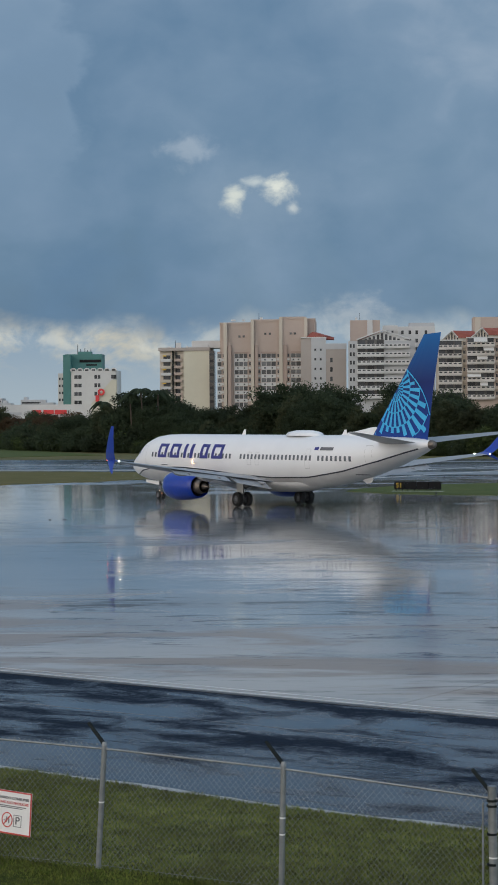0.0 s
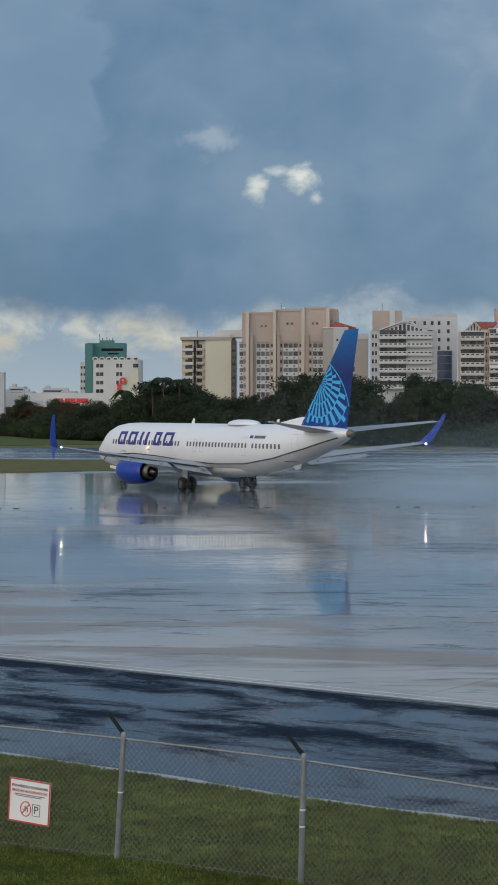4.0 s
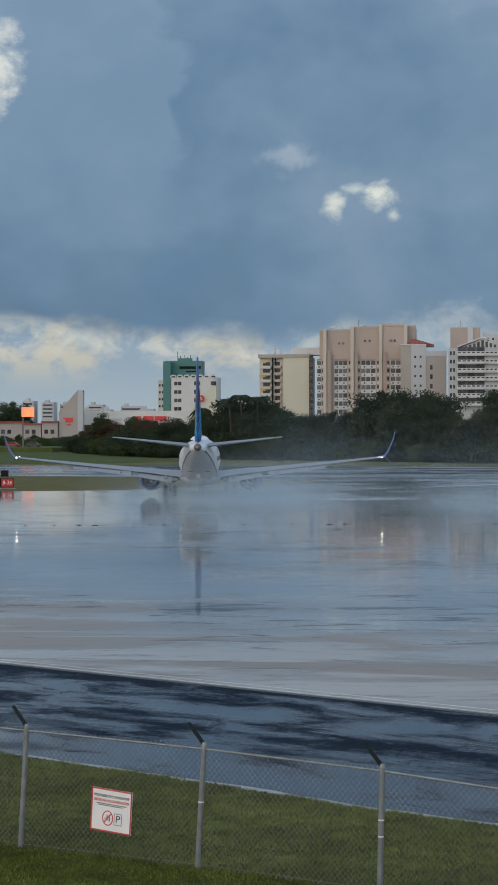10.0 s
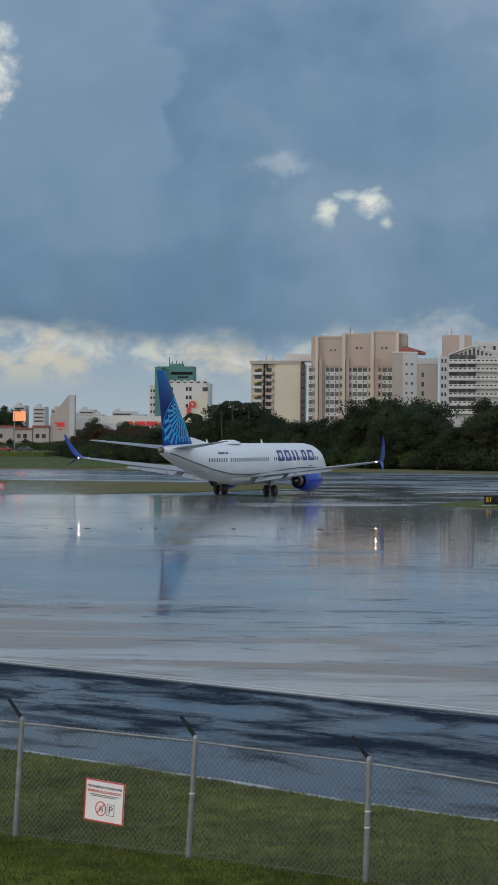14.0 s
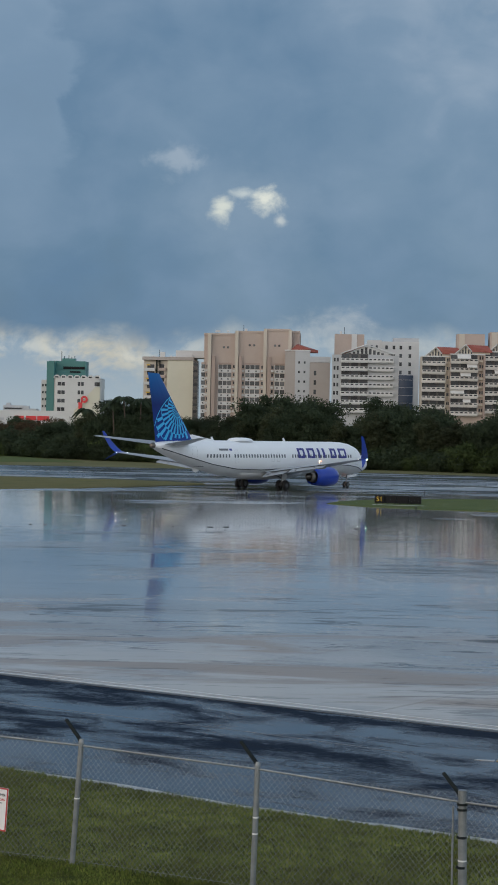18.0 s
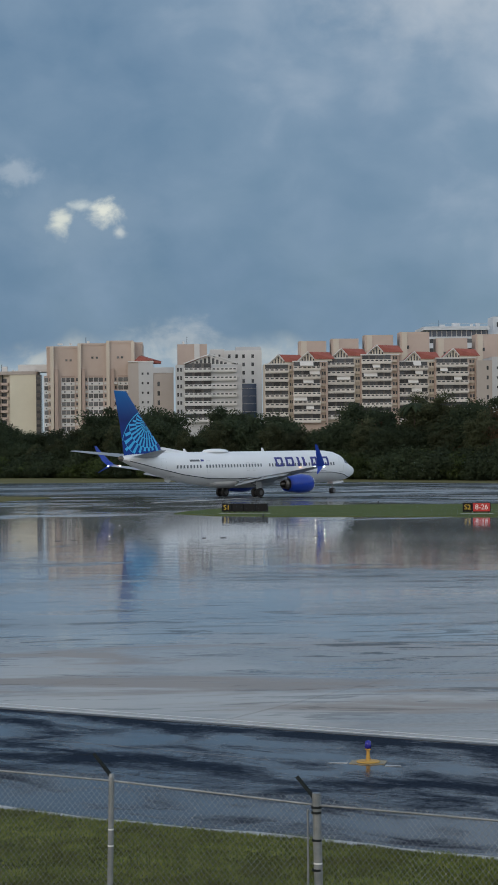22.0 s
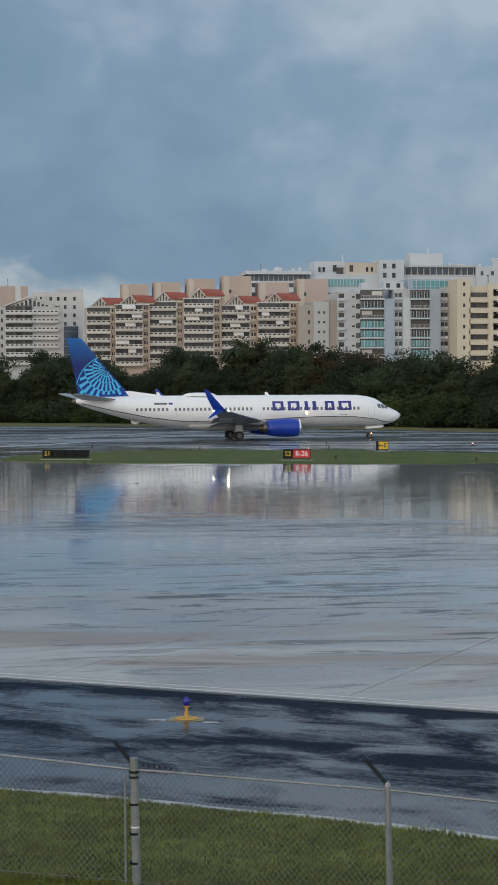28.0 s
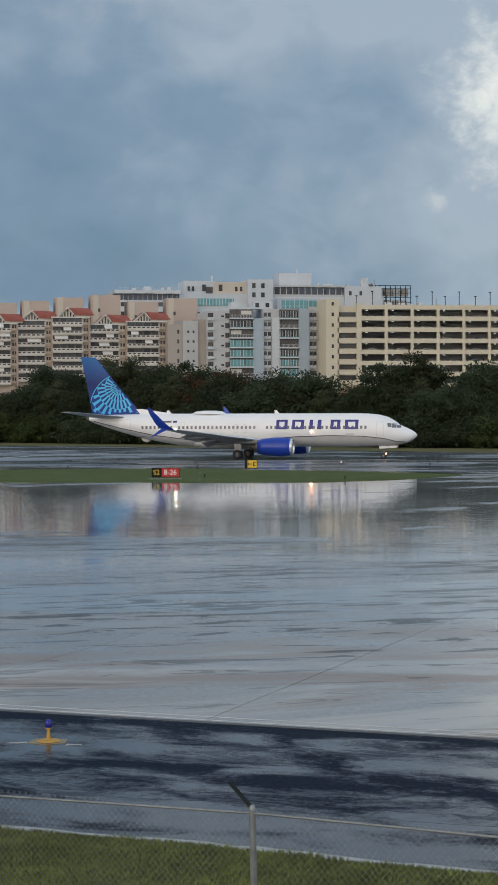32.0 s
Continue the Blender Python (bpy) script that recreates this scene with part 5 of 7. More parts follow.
    loft(bm, [[(x, w * math.cos(a), 5.38 + h * math.sin(a)) for a in (math.pi * k / 10 for k in range(11))] for x, w, h in ((-2.2, 0.05, 0.08), (-2.6, 0.6, 0.33), (-3.4, 0.85, 0.42), (-5.0, 0.85, 0.42), (-5.9, 0.6, 0.33), (-6.4, 0.05, 0.08))], close=False)
    part("antenna_dome", bm, M_WHITE_PAINT, root, "low white antenna hump on the roof", smooth=True)
    for x in (4.2, -9.3):
        part("blade_antenna", loft(bmesh.new(), [airfoil((x + 0.3, 0, 5.4), (x - 0.3, 0, 5.4), (0, 1, 0), 0.1), airfoil((x - 0.05, 0, 5.85), (x - 0.35, 0, 5.85), (0, 1, 0), 0.1)]), M_WHITE_PAINT, root)
    part("tail_skid", loft(bmesh.new(), [airfoil((-11.6, 0, 2.2), (-12.9, 0, 2.5), (0, 1, 0), 0.25), airfoil((-12.1, 0, 1.95), (-12.7, 0, 2.1), (0, 1, 0), 0.25)]), M_BELLY, root)

    # landing gear
    wheels = []

    def wheel(x, y, r, w):
        prof = [(-w, r * 0.55), (-w, r * 0.86), (-w * 0.7, r * 0.97), (0, r), (w * 0.7, r * 0.97), (w, r * 0.86), (w, r * 0.55)]
        ob = part("wheel", revolve(bmesh.new(), prof, (0, 0, 0), 28, "y"), M_RUBBER, root, "black rubber tyre", smooth=True)
        ob.location = (x, y, r)
        bm = revolve(bmesh.new(), [(-w * 0.9, 0.0), (-w * 0.9, r * 0.3), (-w * 0.6, r * 0.5), (-w * 0.95, r * 0.57), (w * 0.95, r * 0.57), (w * 0.6, r * 0.5), (w * 0.9, r * 0.3), (w * 0.9, 0.0)], (0, 0, 0), 20, "y")
        part("rim", bm, M_GEAR, ob, "grey wheel rim")
        bm = bmesh.new()
        for k in range(6):
            a = math.pi * k / 3
            for s in (-1, 1):
                tube(bm, (r * 0.36 * math.cos(a), s * w * 0.55, r * 0.36 * math.sin(a)), (r * 0.36 * math.cos(a), s * w * 0.92, r * 0.36 * math.sin(a)), r * 0.06, sides=6)
        part("wheel_bolts", bm, M_DARKSTEEL, ob)
        wheels.append((ob, r, x, y))

    for side in (1, -1):
        for dy in (-0.43, 0.43):
            wheel(0.0, side * 2.86 + dy, 0.565, 0.19)
        bm = bmesh.new()
        tube(bm, (0, side * 2.86, 0.56), (0.05, side * 2.75, 2.0), 0.10, 0.14, 12)
        part("main_leg", bm, M_GEAR, root)
        bm = bmesh.new()
        tube(bm, (0, side * 2.86 - 0.45, 0.565), (0, side * 2.86 + 0.45, 0.565), 0.07, sides=10)
        part("axle", bm, M_GEAR, root)
        bm = bmesh.new()
        tube(bm, (0.0, side * 2.8, 1.3), (0.0, side * 1.6, 1.75), 0.06, sides=8)
        tube(bm, (0.0, side * 2.85, 0.8), (-0.45, side * 2.8, 1.2), 0.035, sides=6)
        tube(bm, (-0.45, side * 2.8, 1.2), (0.0, side * 2.78, 1.6), 0.035, sides=6)
        part("side_brace", bm, M_GEAR, root)
        bm = boxes((-0.45, 0.45, side * 3.08 - 0.02, side * 3.08 + 0.02, 1.0, 2.1), bevel=0.01)
        part("gear_door", bm, M_BELLY, root)
    for dy in (-0.22, 0.22):
        wheel(17.17, dy, 0.345, 0.10)
    bm = bmesh.new()
    tube(bm, (17.17, 0, 0.35), (17.35, 0, 1.7), 0.06, 0.09, 10)
    tube(bm, (17.17, -0.24, 0.345), (17.17, 0.24, 0.345), 0.04, sides=8)
    tube(bm, (17.25, 0, 1.0), (18.2, 0, 1.75), 0.04, sides=8)
    part("nose_leg", bm, M_GEAR, root)
    for side in (1, -1):
        part("nose_gear_door", slab_xz([(16.75, 1.18), (18.85, 1.36), (18.9, 1.60), (16.7, 1.50)], side * 0.42 - 0.015, side * 0.42 + 0.015), M_WHITE_PAINT, root)
    bm = bmesh.new()
    bmesh.ops.create_icosphere(bm, subdivisions=2, radius=0.075, matrix=Matrix.Translation((17.46, 0, 0.62)))
    part("taxi_lamp", bm, M_TAXILAMP, root, "glowing amber taxi lamp on the nose leg", smooth=True)
    return root, wheels


def fin_paint():
    m = surface("fin_blue_paint", (0.008, 0.030, 0.24), (0.012, 0.040, 0.28), 0.8, 0.38, 0.05, coat=0.05, spec=0.3)
    nt = m.node_tree
    N, L = nt.nodes.new, nt.links.new
    tc, sep, ramp = N("ShaderNodeTexCoord"), N("ShaderNodeSeparateXYZ"), N("ShaderNodeValToRGB")
    L(tc.outputs["Object"], sep.inputs[0])
    mr = N("ShaderNodeMapRange")
    L(sep.outputs[2], mr.inputs[0])
    mr.inputs[1].default_value, mr.inputs[2].default_value = 5.0, 12.5
    L(mr.outputs[0], ramp.inputs[0])
    e = ramp.color_ramp.elements
    e[0].position, e[0].color = 0.0, (0.004, 0.042, 0.27, 1)
    e[1].position, e[1].color = 1.0, (0.005, 0.115, 0.36, 1)
    mid = e.new(0.55)
    mid.color = (0.003, 0.018, 0.13, 1)
    L(ramp.outputs[0], nt.nodes["Principled BSDF"].inputs["Base Color"])
    return m


M_FIN = fin_paint()
plane, plane_wheels = airliner()

# ---- buildings across the airfield ----
M_BEIGE = surface("pinkish_beige_render", (0.41, 0.33, 0.282), (0.47, 0.383, 0.33), 0.06, 0.85, 0.05, fine=0.6)
M_BEIGE_DARK = surface("tan_render", (0.34, 0.265, 0.225), (0.39, 0.305, 0.26), 0.06, 0.85, 0.05, fine=0.6)
M_CREAM = surface("cream_render", (0.48, 0.43, 0.36), (0.54, 0.485, 0.41), 0.06, 0.85, 0.05, fine=0.6)
M_PALE = surface("pale_render", (0.52, 0.52, 0.51), (0.61, 0.61, 0.597), 0.06, 0.8, 0.05, fine=0.6)
M_COOL = surface("cool_white_render", (0.46, 0.495, 0.525), (0.54, 0.575, 0.605), 0.06, 0.8, 0.05, fine=0.6)
M_DECK = surface("pale_yellow_cream_render", (0.54, 0.487, 0.385), (0.60, 0.54, 0.43), 0.06, 0.85, 0.05, fine=0.6)
M_GREYW = surface("light_grey_render", (0.40, 0.41, 0.42), (0.48, 0.49, 0.50), 0.06, 0.85, 0.05, fine=0.6)
M_TAUPE = surface("taupe_render", (0.34, 0.305, 0.275), (0.40, 0.36, 0.33), 0.06, 0.85, 0.05, fine=0.6)
M_YELLOWISH = surface("pale_yellow_render", (0.54, 0.52, 0.42), (0.60, 0.58, 0.47), 0.06, 0.85, 0.05, fine=0.6)
M_BALCONY = surface("warm_white_balcony_paint", (0.50, 0.47, 0.435), (0.60, 0.57, 0.53), 0.3, 0.85, 0.05, fine=1.6, random_tint=0.08)
M_TERRA = surface("red_roof_tiles", (0.23, 0.065, 0.05), (0.31, 0.095, 0.072), 0.5, 0.8, 0.05, fine=4.0)
M_GLASSD = surface("dark_window_glass", (0.026, 0.030, 0.036), (0.075, 0.080, 0.086), 0.4, 0.18, 0.08, random_tint=0.6, spec=0.3)
M_GLASSM = surface("curtained_window_glass", (0.075, 0.08, 0.085), (0.15, 0.15, 0.15), 0.4, 0.2, 0.08, random_tint=0.5, spec=0.3)
M_GLASSB = surface("blue_green_glass", (0.055, 0.19, 0.21), (0.11, 0.29, 0.31), 0.3, 0.15, 0.08, random_tint=0.35)
M_NAVYGLASS = surface("navy_glass", (0.03, 0.05, 0.09), (0.05, 0.075, 0.12), 0.3, 0.12, 0.05)
# near-black colour that carries the shade of recesses, notches and galleries
M_SHADOWY = surface("dark_recess_shade", (0.040, 0.038, 0.037), (0.075, 0.070, 0.066), 0.3, 0.3, 0.1, random_tint=0.5)
M_GREENB = surface("teal_cladding", (0.045, 0.16, 0.15), (0.06, 0.19, 0.175), 0.1, 0.5, 0.1)
M_BLUEGREY = surface("blue_grey_panel", (0.30, 0.365, 0.43), (0.36, 0.43, 0.50), 0.1, 0.5, 0.1)
M_AWNING = surface("awning_canvas", (0.52, 0.50, 0.46), (0.62, 0.60, 0.56), 0.5, 0.9, 0.05)
M_ORANGE = glow("lit_orange_panel", (1.0, 0.26, 0.10), 0.8, False)
M_REDSIGN = surface("shop_red", (0.58, 0.03, 0.035), (0.66, 0.05, 0.05), 0.5, 0.5)
M_LIGHTSTRIP = glow("parking_deck_tube_light", (1.0, 0.95, 0.85), 1.8, False)

_shared = {}


def shared_box(key, w, d, h, mat, bevel=0.0):
    """One mesh for all boxes of a size: x from -w/2, y from 0 back to d, z from 0."""
    k = (key, round(w, 2), round(d, 2), round(h, 2), mat.name)
    if k not in _shared:
        _shared[k] = finish(boxes((-w / 2, w / 2, 0, d, 0, h), bevel=bevel), key, mat)
    return _shared[k]


def put(name, w, d, h, mat, parent, x, y, z, label="", bevel=0.0):
    ob = part(name, shared_box(name, w, d, h, mat, bevel), mat, parent, label)
    ob.location = (x, y, z)
    return ob


def house(name, label, group="", category="building"):
    return thing(name, label, category, None, group)


def window_grid(root, xs, zs, y, w, h, mat=None, name="window", d=0.12, frame_mat=None, chance=1.0):
    for x in xs:
        for z in zs:
            if random.random() > chance:
                continue
            ob = put(name, w, d, h, mat or M_GLASSD, root, x, y - d + 0.05, z)
            if frame_mat:
                put("sill", w + 0.3, 0.25, 0.12, frame_mat, ob, 0, -0.12, -0.14)


def roof_clutter(root, x0, x1, z, y, n, mat):
    for k in range(n):
        x = random.uniform(x0, x1)
        w, h = random.uniform(0.6, 2.2), random.uniform(0.4, 1.5)
        put("roof_unit", round(w, 1), 1.5, round(h, 1), mat, root, x, y, z)
    bm = bmesh.new()
    x = random.uniform(x0, x1)
    tube(bm, (x, y + 1, z), (x, y + 1, z + 2.6), 0.07, sides=6)
    part("aerial", bm, M_DARKSTEEL, root)


def big_beige():
    y = 650
    root = house("apartment_tower", "tall pinkish-beige apartment tower with pale pilasters and window bays")
    for x0, x1, zt, dy in ((-44.2, -33.6, 39.0, 0), (-33.6, -24.1, 39.9, -0.6), (-24.1, -15.4, 40.7, -1.2), (-15.4, -12.2, 40.2, 1.2)):
        part("wall", boxes((x0, x1, y + dy, y + 22, 0, zt)), M_BEIGE, root)
        part("parapet", boxes((x0 - 0.05, x1 + 0.05, y + dy - 0.2, y + dy + 0.4, zt - 0.5, zt + 0.25)), M_BEIGE, root)
    for x, zt in ((-42.3, 39.1), (-33.2, 40.0), (-23.7, 40.8), (-15.4, 40.6)):
        part("pilaster", boxes((x - 0.55, x + 0.55, y - 2.0, y - 0.05, 0, zt)), M_CREAM, root, "pale vertical pilaster")
    for x0, x1 in ((-41.5, -40.3), (-32.4, -31.3), (-22.9, -21.6)):
        part("tan_strip", boxes((x0, x1, y - 1.8, y - 0.03, 0, 31.6)), M_BEIGE_DARK, root, "tan vertical wall strip")
    for x in (-37.6, -36.2, -28.9, -27.4, -20.4, -19.0):
        put("vent", 0.7, 0.3, 0.7, M_GLASSM, root, x, y - 1.5 if x > -24 else y - 0.85 if x > -33 else y - 0.2, 34.2 + (0.8 if x > -33 else 0))
    for x0, x1, dy in ((-45.1, -43.6, 0), (-39.3, -34.9, 0), (-30.3, -25.4, -0.6), (-20.4, -17.0, -1.2)):
        w = x1 - x0
        n = max(1, round(w / 1.55))
        for s in range(7):
            z = 27.1 - s * 2.72
            if s == 0:
                put("spandrel", w, 0.25, 0.55, M_BEIGE_DARK, root, (x0 + x1) / 2, y + dy - 0.2, z + 1.75)
            for k in range(n):
                put("window", w / n - 0.22, 0.1, 1.35, M_GLASSM, root, x0 + w * (k + 0.5) / n, y + dy - 0.06, z + 0.25)
                put("mullion", 0.18, 0.28, 1.5, M_PALE, root, x0 + w * k / n, y + dy - 0.24, z + 0.2)
            pan = put("white_panel", w + 0.1, 0.35, 1.12, M_PALE, root, (x0 + x1) / 2, y + dy - 0.32, z - 1.0, "white panel under a window")
            for f in ((0.25, 0.75) if w > 2 else (0.5,)):
                put("dark_vent", 0.5, 0.08, 0.5, M_GLASSM, pan, (f - 0.5) * w, -0.06, 0.32)
    for x in (-43.0, -34.1, -31.0, -24.6, -21.2, -16.1):
        window_grid(root, [x], [27.6 - s * 2.72 for s in range(6)], y - 1.75 if x > -24 else y - 0.7, 0.55, 1.0)
        for s in range(6):
            put("small_balcony", 0.9, 0.8, 0.7, M_PALE, root, x, y - 2.1 if x > -24 else y - 1.2, 26.4 - s * 2.72)
    roof_clutter(root, -44, -14, 40.0, y + 6, 5, M_PALE)


def grey_end():
    y = 641
    root = house("apartment_block", "light grey and taupe apartment block with a red tiled roof behind")
    part("wall", boxes((-16.8, -13.4, y, y + 8, 0, 33.7)), M_TAUPE, root)
    part("pale_wall", boxes((-13.4, -8.6, y - 0.3, y + 8, 0, 33.7)), M_GREYW, root, "light blue-grey wall")
    part("side_wall", boxes((-8.6, -1.9, y - 0.1, y + 8, 0, 30.0)), M_TAUPE, root, "taupe wall")
    part("ledge", boxes((-16.9, -8.5, y - 0.4, y + 8.1, 33.4, 33.75)), M_PALE, root)
    part("ledge", boxes((-8.6, -1.8, y - 0.25, y + 8.1, 29.7, 31.6)), M_GREYW, root)
    window_grid(root, [-12.1, -10.3], [29.2 - 3.15 * k for k in range(6)], y - 0.3, 0.6, 0.75)
    window_grid(root, [-6.8], [25.4 - 3.1 * k for k in range(5)], y - 0.1, 0.8, 1.5)
    bm = bmesh.new()
    loft(bm, [[(-15.3, y + 5, 33.7), (-13.2, y + 5, 35.7), (-8.4, y + 5, 34.2)], [(-15.0, y + 9, 33.7), (-12.6, y + 9, 36.0), (-5.6, y + 9, 33.9)]])
    part("red_roof", boxes((-13.6, -6.0, y + 5.5, y + 12, 33.2, 33.9)), M_TERRA, root, "red tiled roof")
    part("roof_ridge", bm, M_TERRA, root)
    root2 = house("stair_tower", "square beige rooftop stair tower with a pale stripe")
    part("wall", boxes((-0.6, 9.5, 661, 670, 0, 40.2)), M_BEIGE, root2)
    part("stripe", boxes((5.2, 7.0, 660.7, 660.98, 20, 40.3)), M_PALE, root2)
    roof_clutter(root2, 1, 8, 40.2, 662, 1, M_PALE)


def balcony_storeys(root, x0, x1, y, tops, mat_wall, awn=0.25, side_frac=0.2, step=2.7):
    """Storeys of white balconies before a recess whose shade is painted dark."""
    w = x1 - x0
    paint = M_BALCONY if mat_wall is M_BEIGE else M_PALE
    for z in tops:
        bw = w * (1 - side_frac)
        b = put("balcony", bw, 1.7, 1.22, paint, root, x0 + bw / 2, y - 1.7, z - 1.12, "white balcony parapet", 0.05)
        put("balcony_slab", bw - 0.2, 1.6, 0.16, paint, b, 0, 0.02, -0.2)
        n = max(3, int(bw / 1.3))
        for k in range(n):
            put("balcony_opening", bw / n * 0.62, 0.06, 0.40, M_GLASSD, b, -bw / 2 + bw * (k + 0.5) / n, -0.045, 0.66)
        # back of the recess, its shade put into a dark colour
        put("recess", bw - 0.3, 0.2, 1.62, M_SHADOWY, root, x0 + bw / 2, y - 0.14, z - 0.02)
        m = max(2, int(bw / 2.3))
        for k in range(m):
            put("window", bw / m * 0.72, 0.12, 1.3, M_GLASSD, root, x0 + bw * (k + 0.5) / m, y - 0.24, z + 0.05)
        if random.random() < awn:
            aw = random.choice((2.4, 3.2, 4.2))
            ax = x0 + random.uniform(aw / 2, bw - aw / 2)
            bm = bmesh.new()
            v = [bm.verts.new(p) for p in ((ax - aw / 2, y - 0.9, z + 1.55), (ax + aw / 2, y - 0.9, z + 1.55), (ax + aw / 2, y - 2.5, z + 0.25), (ax - aw / 2, y - 2.5, z + 0.25),
                                           (ax - aw / 2, y - 0.9, z + 1.45), (ax + aw / 2, y - 0.9, z + 1.45), (ax + aw / 2, y - 2.5, z + 0.15), (ax - aw / 2, y - 2.5, z + 0.15))]
            for q in ((0, 1, 2, 3), (7, 6, 5, 4), (3, 2, 6, 7), (0, 4, 5, 1), (1, 5, 6, 2), (0, 3, 7, 4)):
                bm.faces.new([v[i] for i in q])
            part("awning", bm, M_AWNING, root, "pale canvas awning over a balcony")
        if side_frac > 0.1:
            for k in range(2):
                put("side_opening", w * side_frac * 0.26, 0.1, 1.0, M_GLASSD, root, x0 + bw + w * side_frac * (0.33 + 0.36 * k), y - 0.06, z + 0.1)
            put("side_ledge", w * side_frac * 0.9, 0.5, 0.5, M_CREAM, root, x0 + bw + w * side_frac * 0.5, y - 0.5, z - 0.75)


def gable(root, x0, x1, xp, z0, zp, y, depth=9):
    """A pale gable with a red roof whose ridge runs back and to the right."""
    part("gable_wall", slab_xz([(x0, z0), (xp + 7.6, z0), (xp + 7.6, z0 + 0.7), (xp + 1.9, z0 + 0.8), (xp, zp)], y, y + 0.4), M_CREAM, root)
    n = int((xp - x0) * 2 / 0.8)
    for i in range(n):
        x = x0 + (xp - x0) * 2 * (i + 0.5) / n
        h = (zp - z0) * (1 - abs(x - xp) / (xp - x0)) - 0.6
        if h > 0.4:
            put("gable_window", 0.4, 0.06, round(h, 1), M_GLASSD, root, x, y - 0.05, z0 + 0.15)
    bm = bmesh.new()
    e = 0.25
    pts = [[(x0 - 0.4, y - 0.5, z0 - 0.1), (xp, y - 0.5, zp + e)], [(x0 - 0.4, y + depth, z0 - 0.1), (xp, y + depth, zp + e)]]
    loft(bm, pts, close=False)
    part("roof_slope", bm, M_TERRA, root, "red tiled roof slope")
    bm = bmesh.new()
    v = [bm.verts.new(p) for p in ((xp, y - 0.5, zp + e), (xp + 6.9, y + 1.0, zp + e - 0.15), (xp + 8.3, y - 0.4, z0 + 0.75), (xp + 1.9, y - 0.62, z0 + 0.85))]
    bm.faces.new(v)
    w = [bm.verts.new(p) for p in ((xp, y - 0.5, zp + e - 0.2), (xp + 6.9, y + 1.0, zp + e - 0.35), (xp + 8.3, y - 0.4, z0 + 0.55), (xp + 1.9, y - 0.62, z0 + 0.65))]
    bm.faces.new(w[::-1])
    for i in range(4):
        bm.faces.new((v[i], w[i], w[(i + 1) % 4], v[(i + 1) % 4]))
    part("roof_slope", bm, M_TERRA, root, "red tiled roof slope")
    bm = bmesh.new()
    for a, b in (((x0 - 0.4, z0 - 0.1), (xp, zp + e)), ((xp, zp + e), (xp + 1.9, z0 + 0.75))):
        tube(bm, (a[0], y - 0.6, a[1]), (b[0], y - 0.6, b[1]), 0.16, sides=6)
    part("barge_board", bm, M_PALE, root, "white gable edge")


def gabled_row():
    y = 610
    lefts = [26.8, 35.6, 46.1, 57.0, 68.4, 80.3]
    rights = [36.2, 46.4, 57.2, 68.8, 80.5, 93.0]
    peaks = [(31.2, 33.9), (40.4, 34.6), (51.0, 35.6), (62.0, 36.5), (73.9, 34.4), (85.9, 35.2)]
    for i in range(6):
        x0, x1, (xp, zp) = lefts[i], rights[i], peaks[i]
        yy = y - (1.5 if i in (1, 3, 5) else 0) - i * 0.5
        root = house("apartment_block", "beige balcony block with red gabled roof in a stepped row", "blocks of the gabled row")
        part("wall", boxes((x0, x1, yy, yy + 14, 0, zp - 2.7)), M_BEIGE if i % 2 else M_CREAM, root)
        part("cornice", boxes((x0 - 0.1, x1 + 0.1, yy - 0.5, yy + 1, zp - 2.95, zp - 2.6)), M_PALE, root)
        gable(root, xp - 3.1, x1 - 1.5, xp, zp - 2.7, zp, yy + 0.3)
        balcony_storeys(root, x0 + 0.1, x1, yy, [zp - 4.4 - 2.72 * s for s in range(7)], M_BEIGE, 0.42)
        part("rib", boxes((x1 - 0.5, x1 + 0.1, yy - 1.4, yy + 1, 0, zp - 3.2)), M_BEIGE_DARK, root, "tan dividing wall")
    for x0, x1, zt in ((39.0, 47.8, 39.3), (49.5, 58.3, 40.0), (60.3, 69.6, 41.1), (71.8, 81.4, 42.0), (83.7, 93.8, 39.9), (96.5, 106.8, 41.1)):
        root = house("stair_tower", "plain beige stair tower standing behind the gabled row", "stair towers of the gabled row")
        part("wall", boxes((x0, x1, 629, 637, 0, zt)), M_BEIGE, root)
        part("side_band", boxes((x0 + 0.6, x0 + 2.4, 628.75, 628.98, 20, zt - 0.1)), M_CREAM, root)
        put("door_hole", 0.7, 0.2, 1.1, M_GLASSD, root, x0 + 2.6, 628.7, zt - 5.5)
    root = house("apartment_block", "plain taupe and pale grey end wall with small square windows")
    part("wall", boxes((92.8, 97.6, 603, 622, 0, 31.5)), M_TAUPE, root)
    part("pale_wall", boxes((97.6, 102.5, 602.6, 622, 0, 32.6)), M_GREYW, root, "pale grey wall")
    part("wing_wall", boxes((102.5, 106.2, 603.2, 622, 0, 33.2)), M_TAUPE, root)
    window_grid(root, [99.3, 101.0], [28.8 - 3.05 * k for k in range(5)], 602.6, 0.6, 0.75)
    window_grid(root, [96.2], [28.6 - 3.05 * k for k in range(5)], 603, 0.6, 1.2)


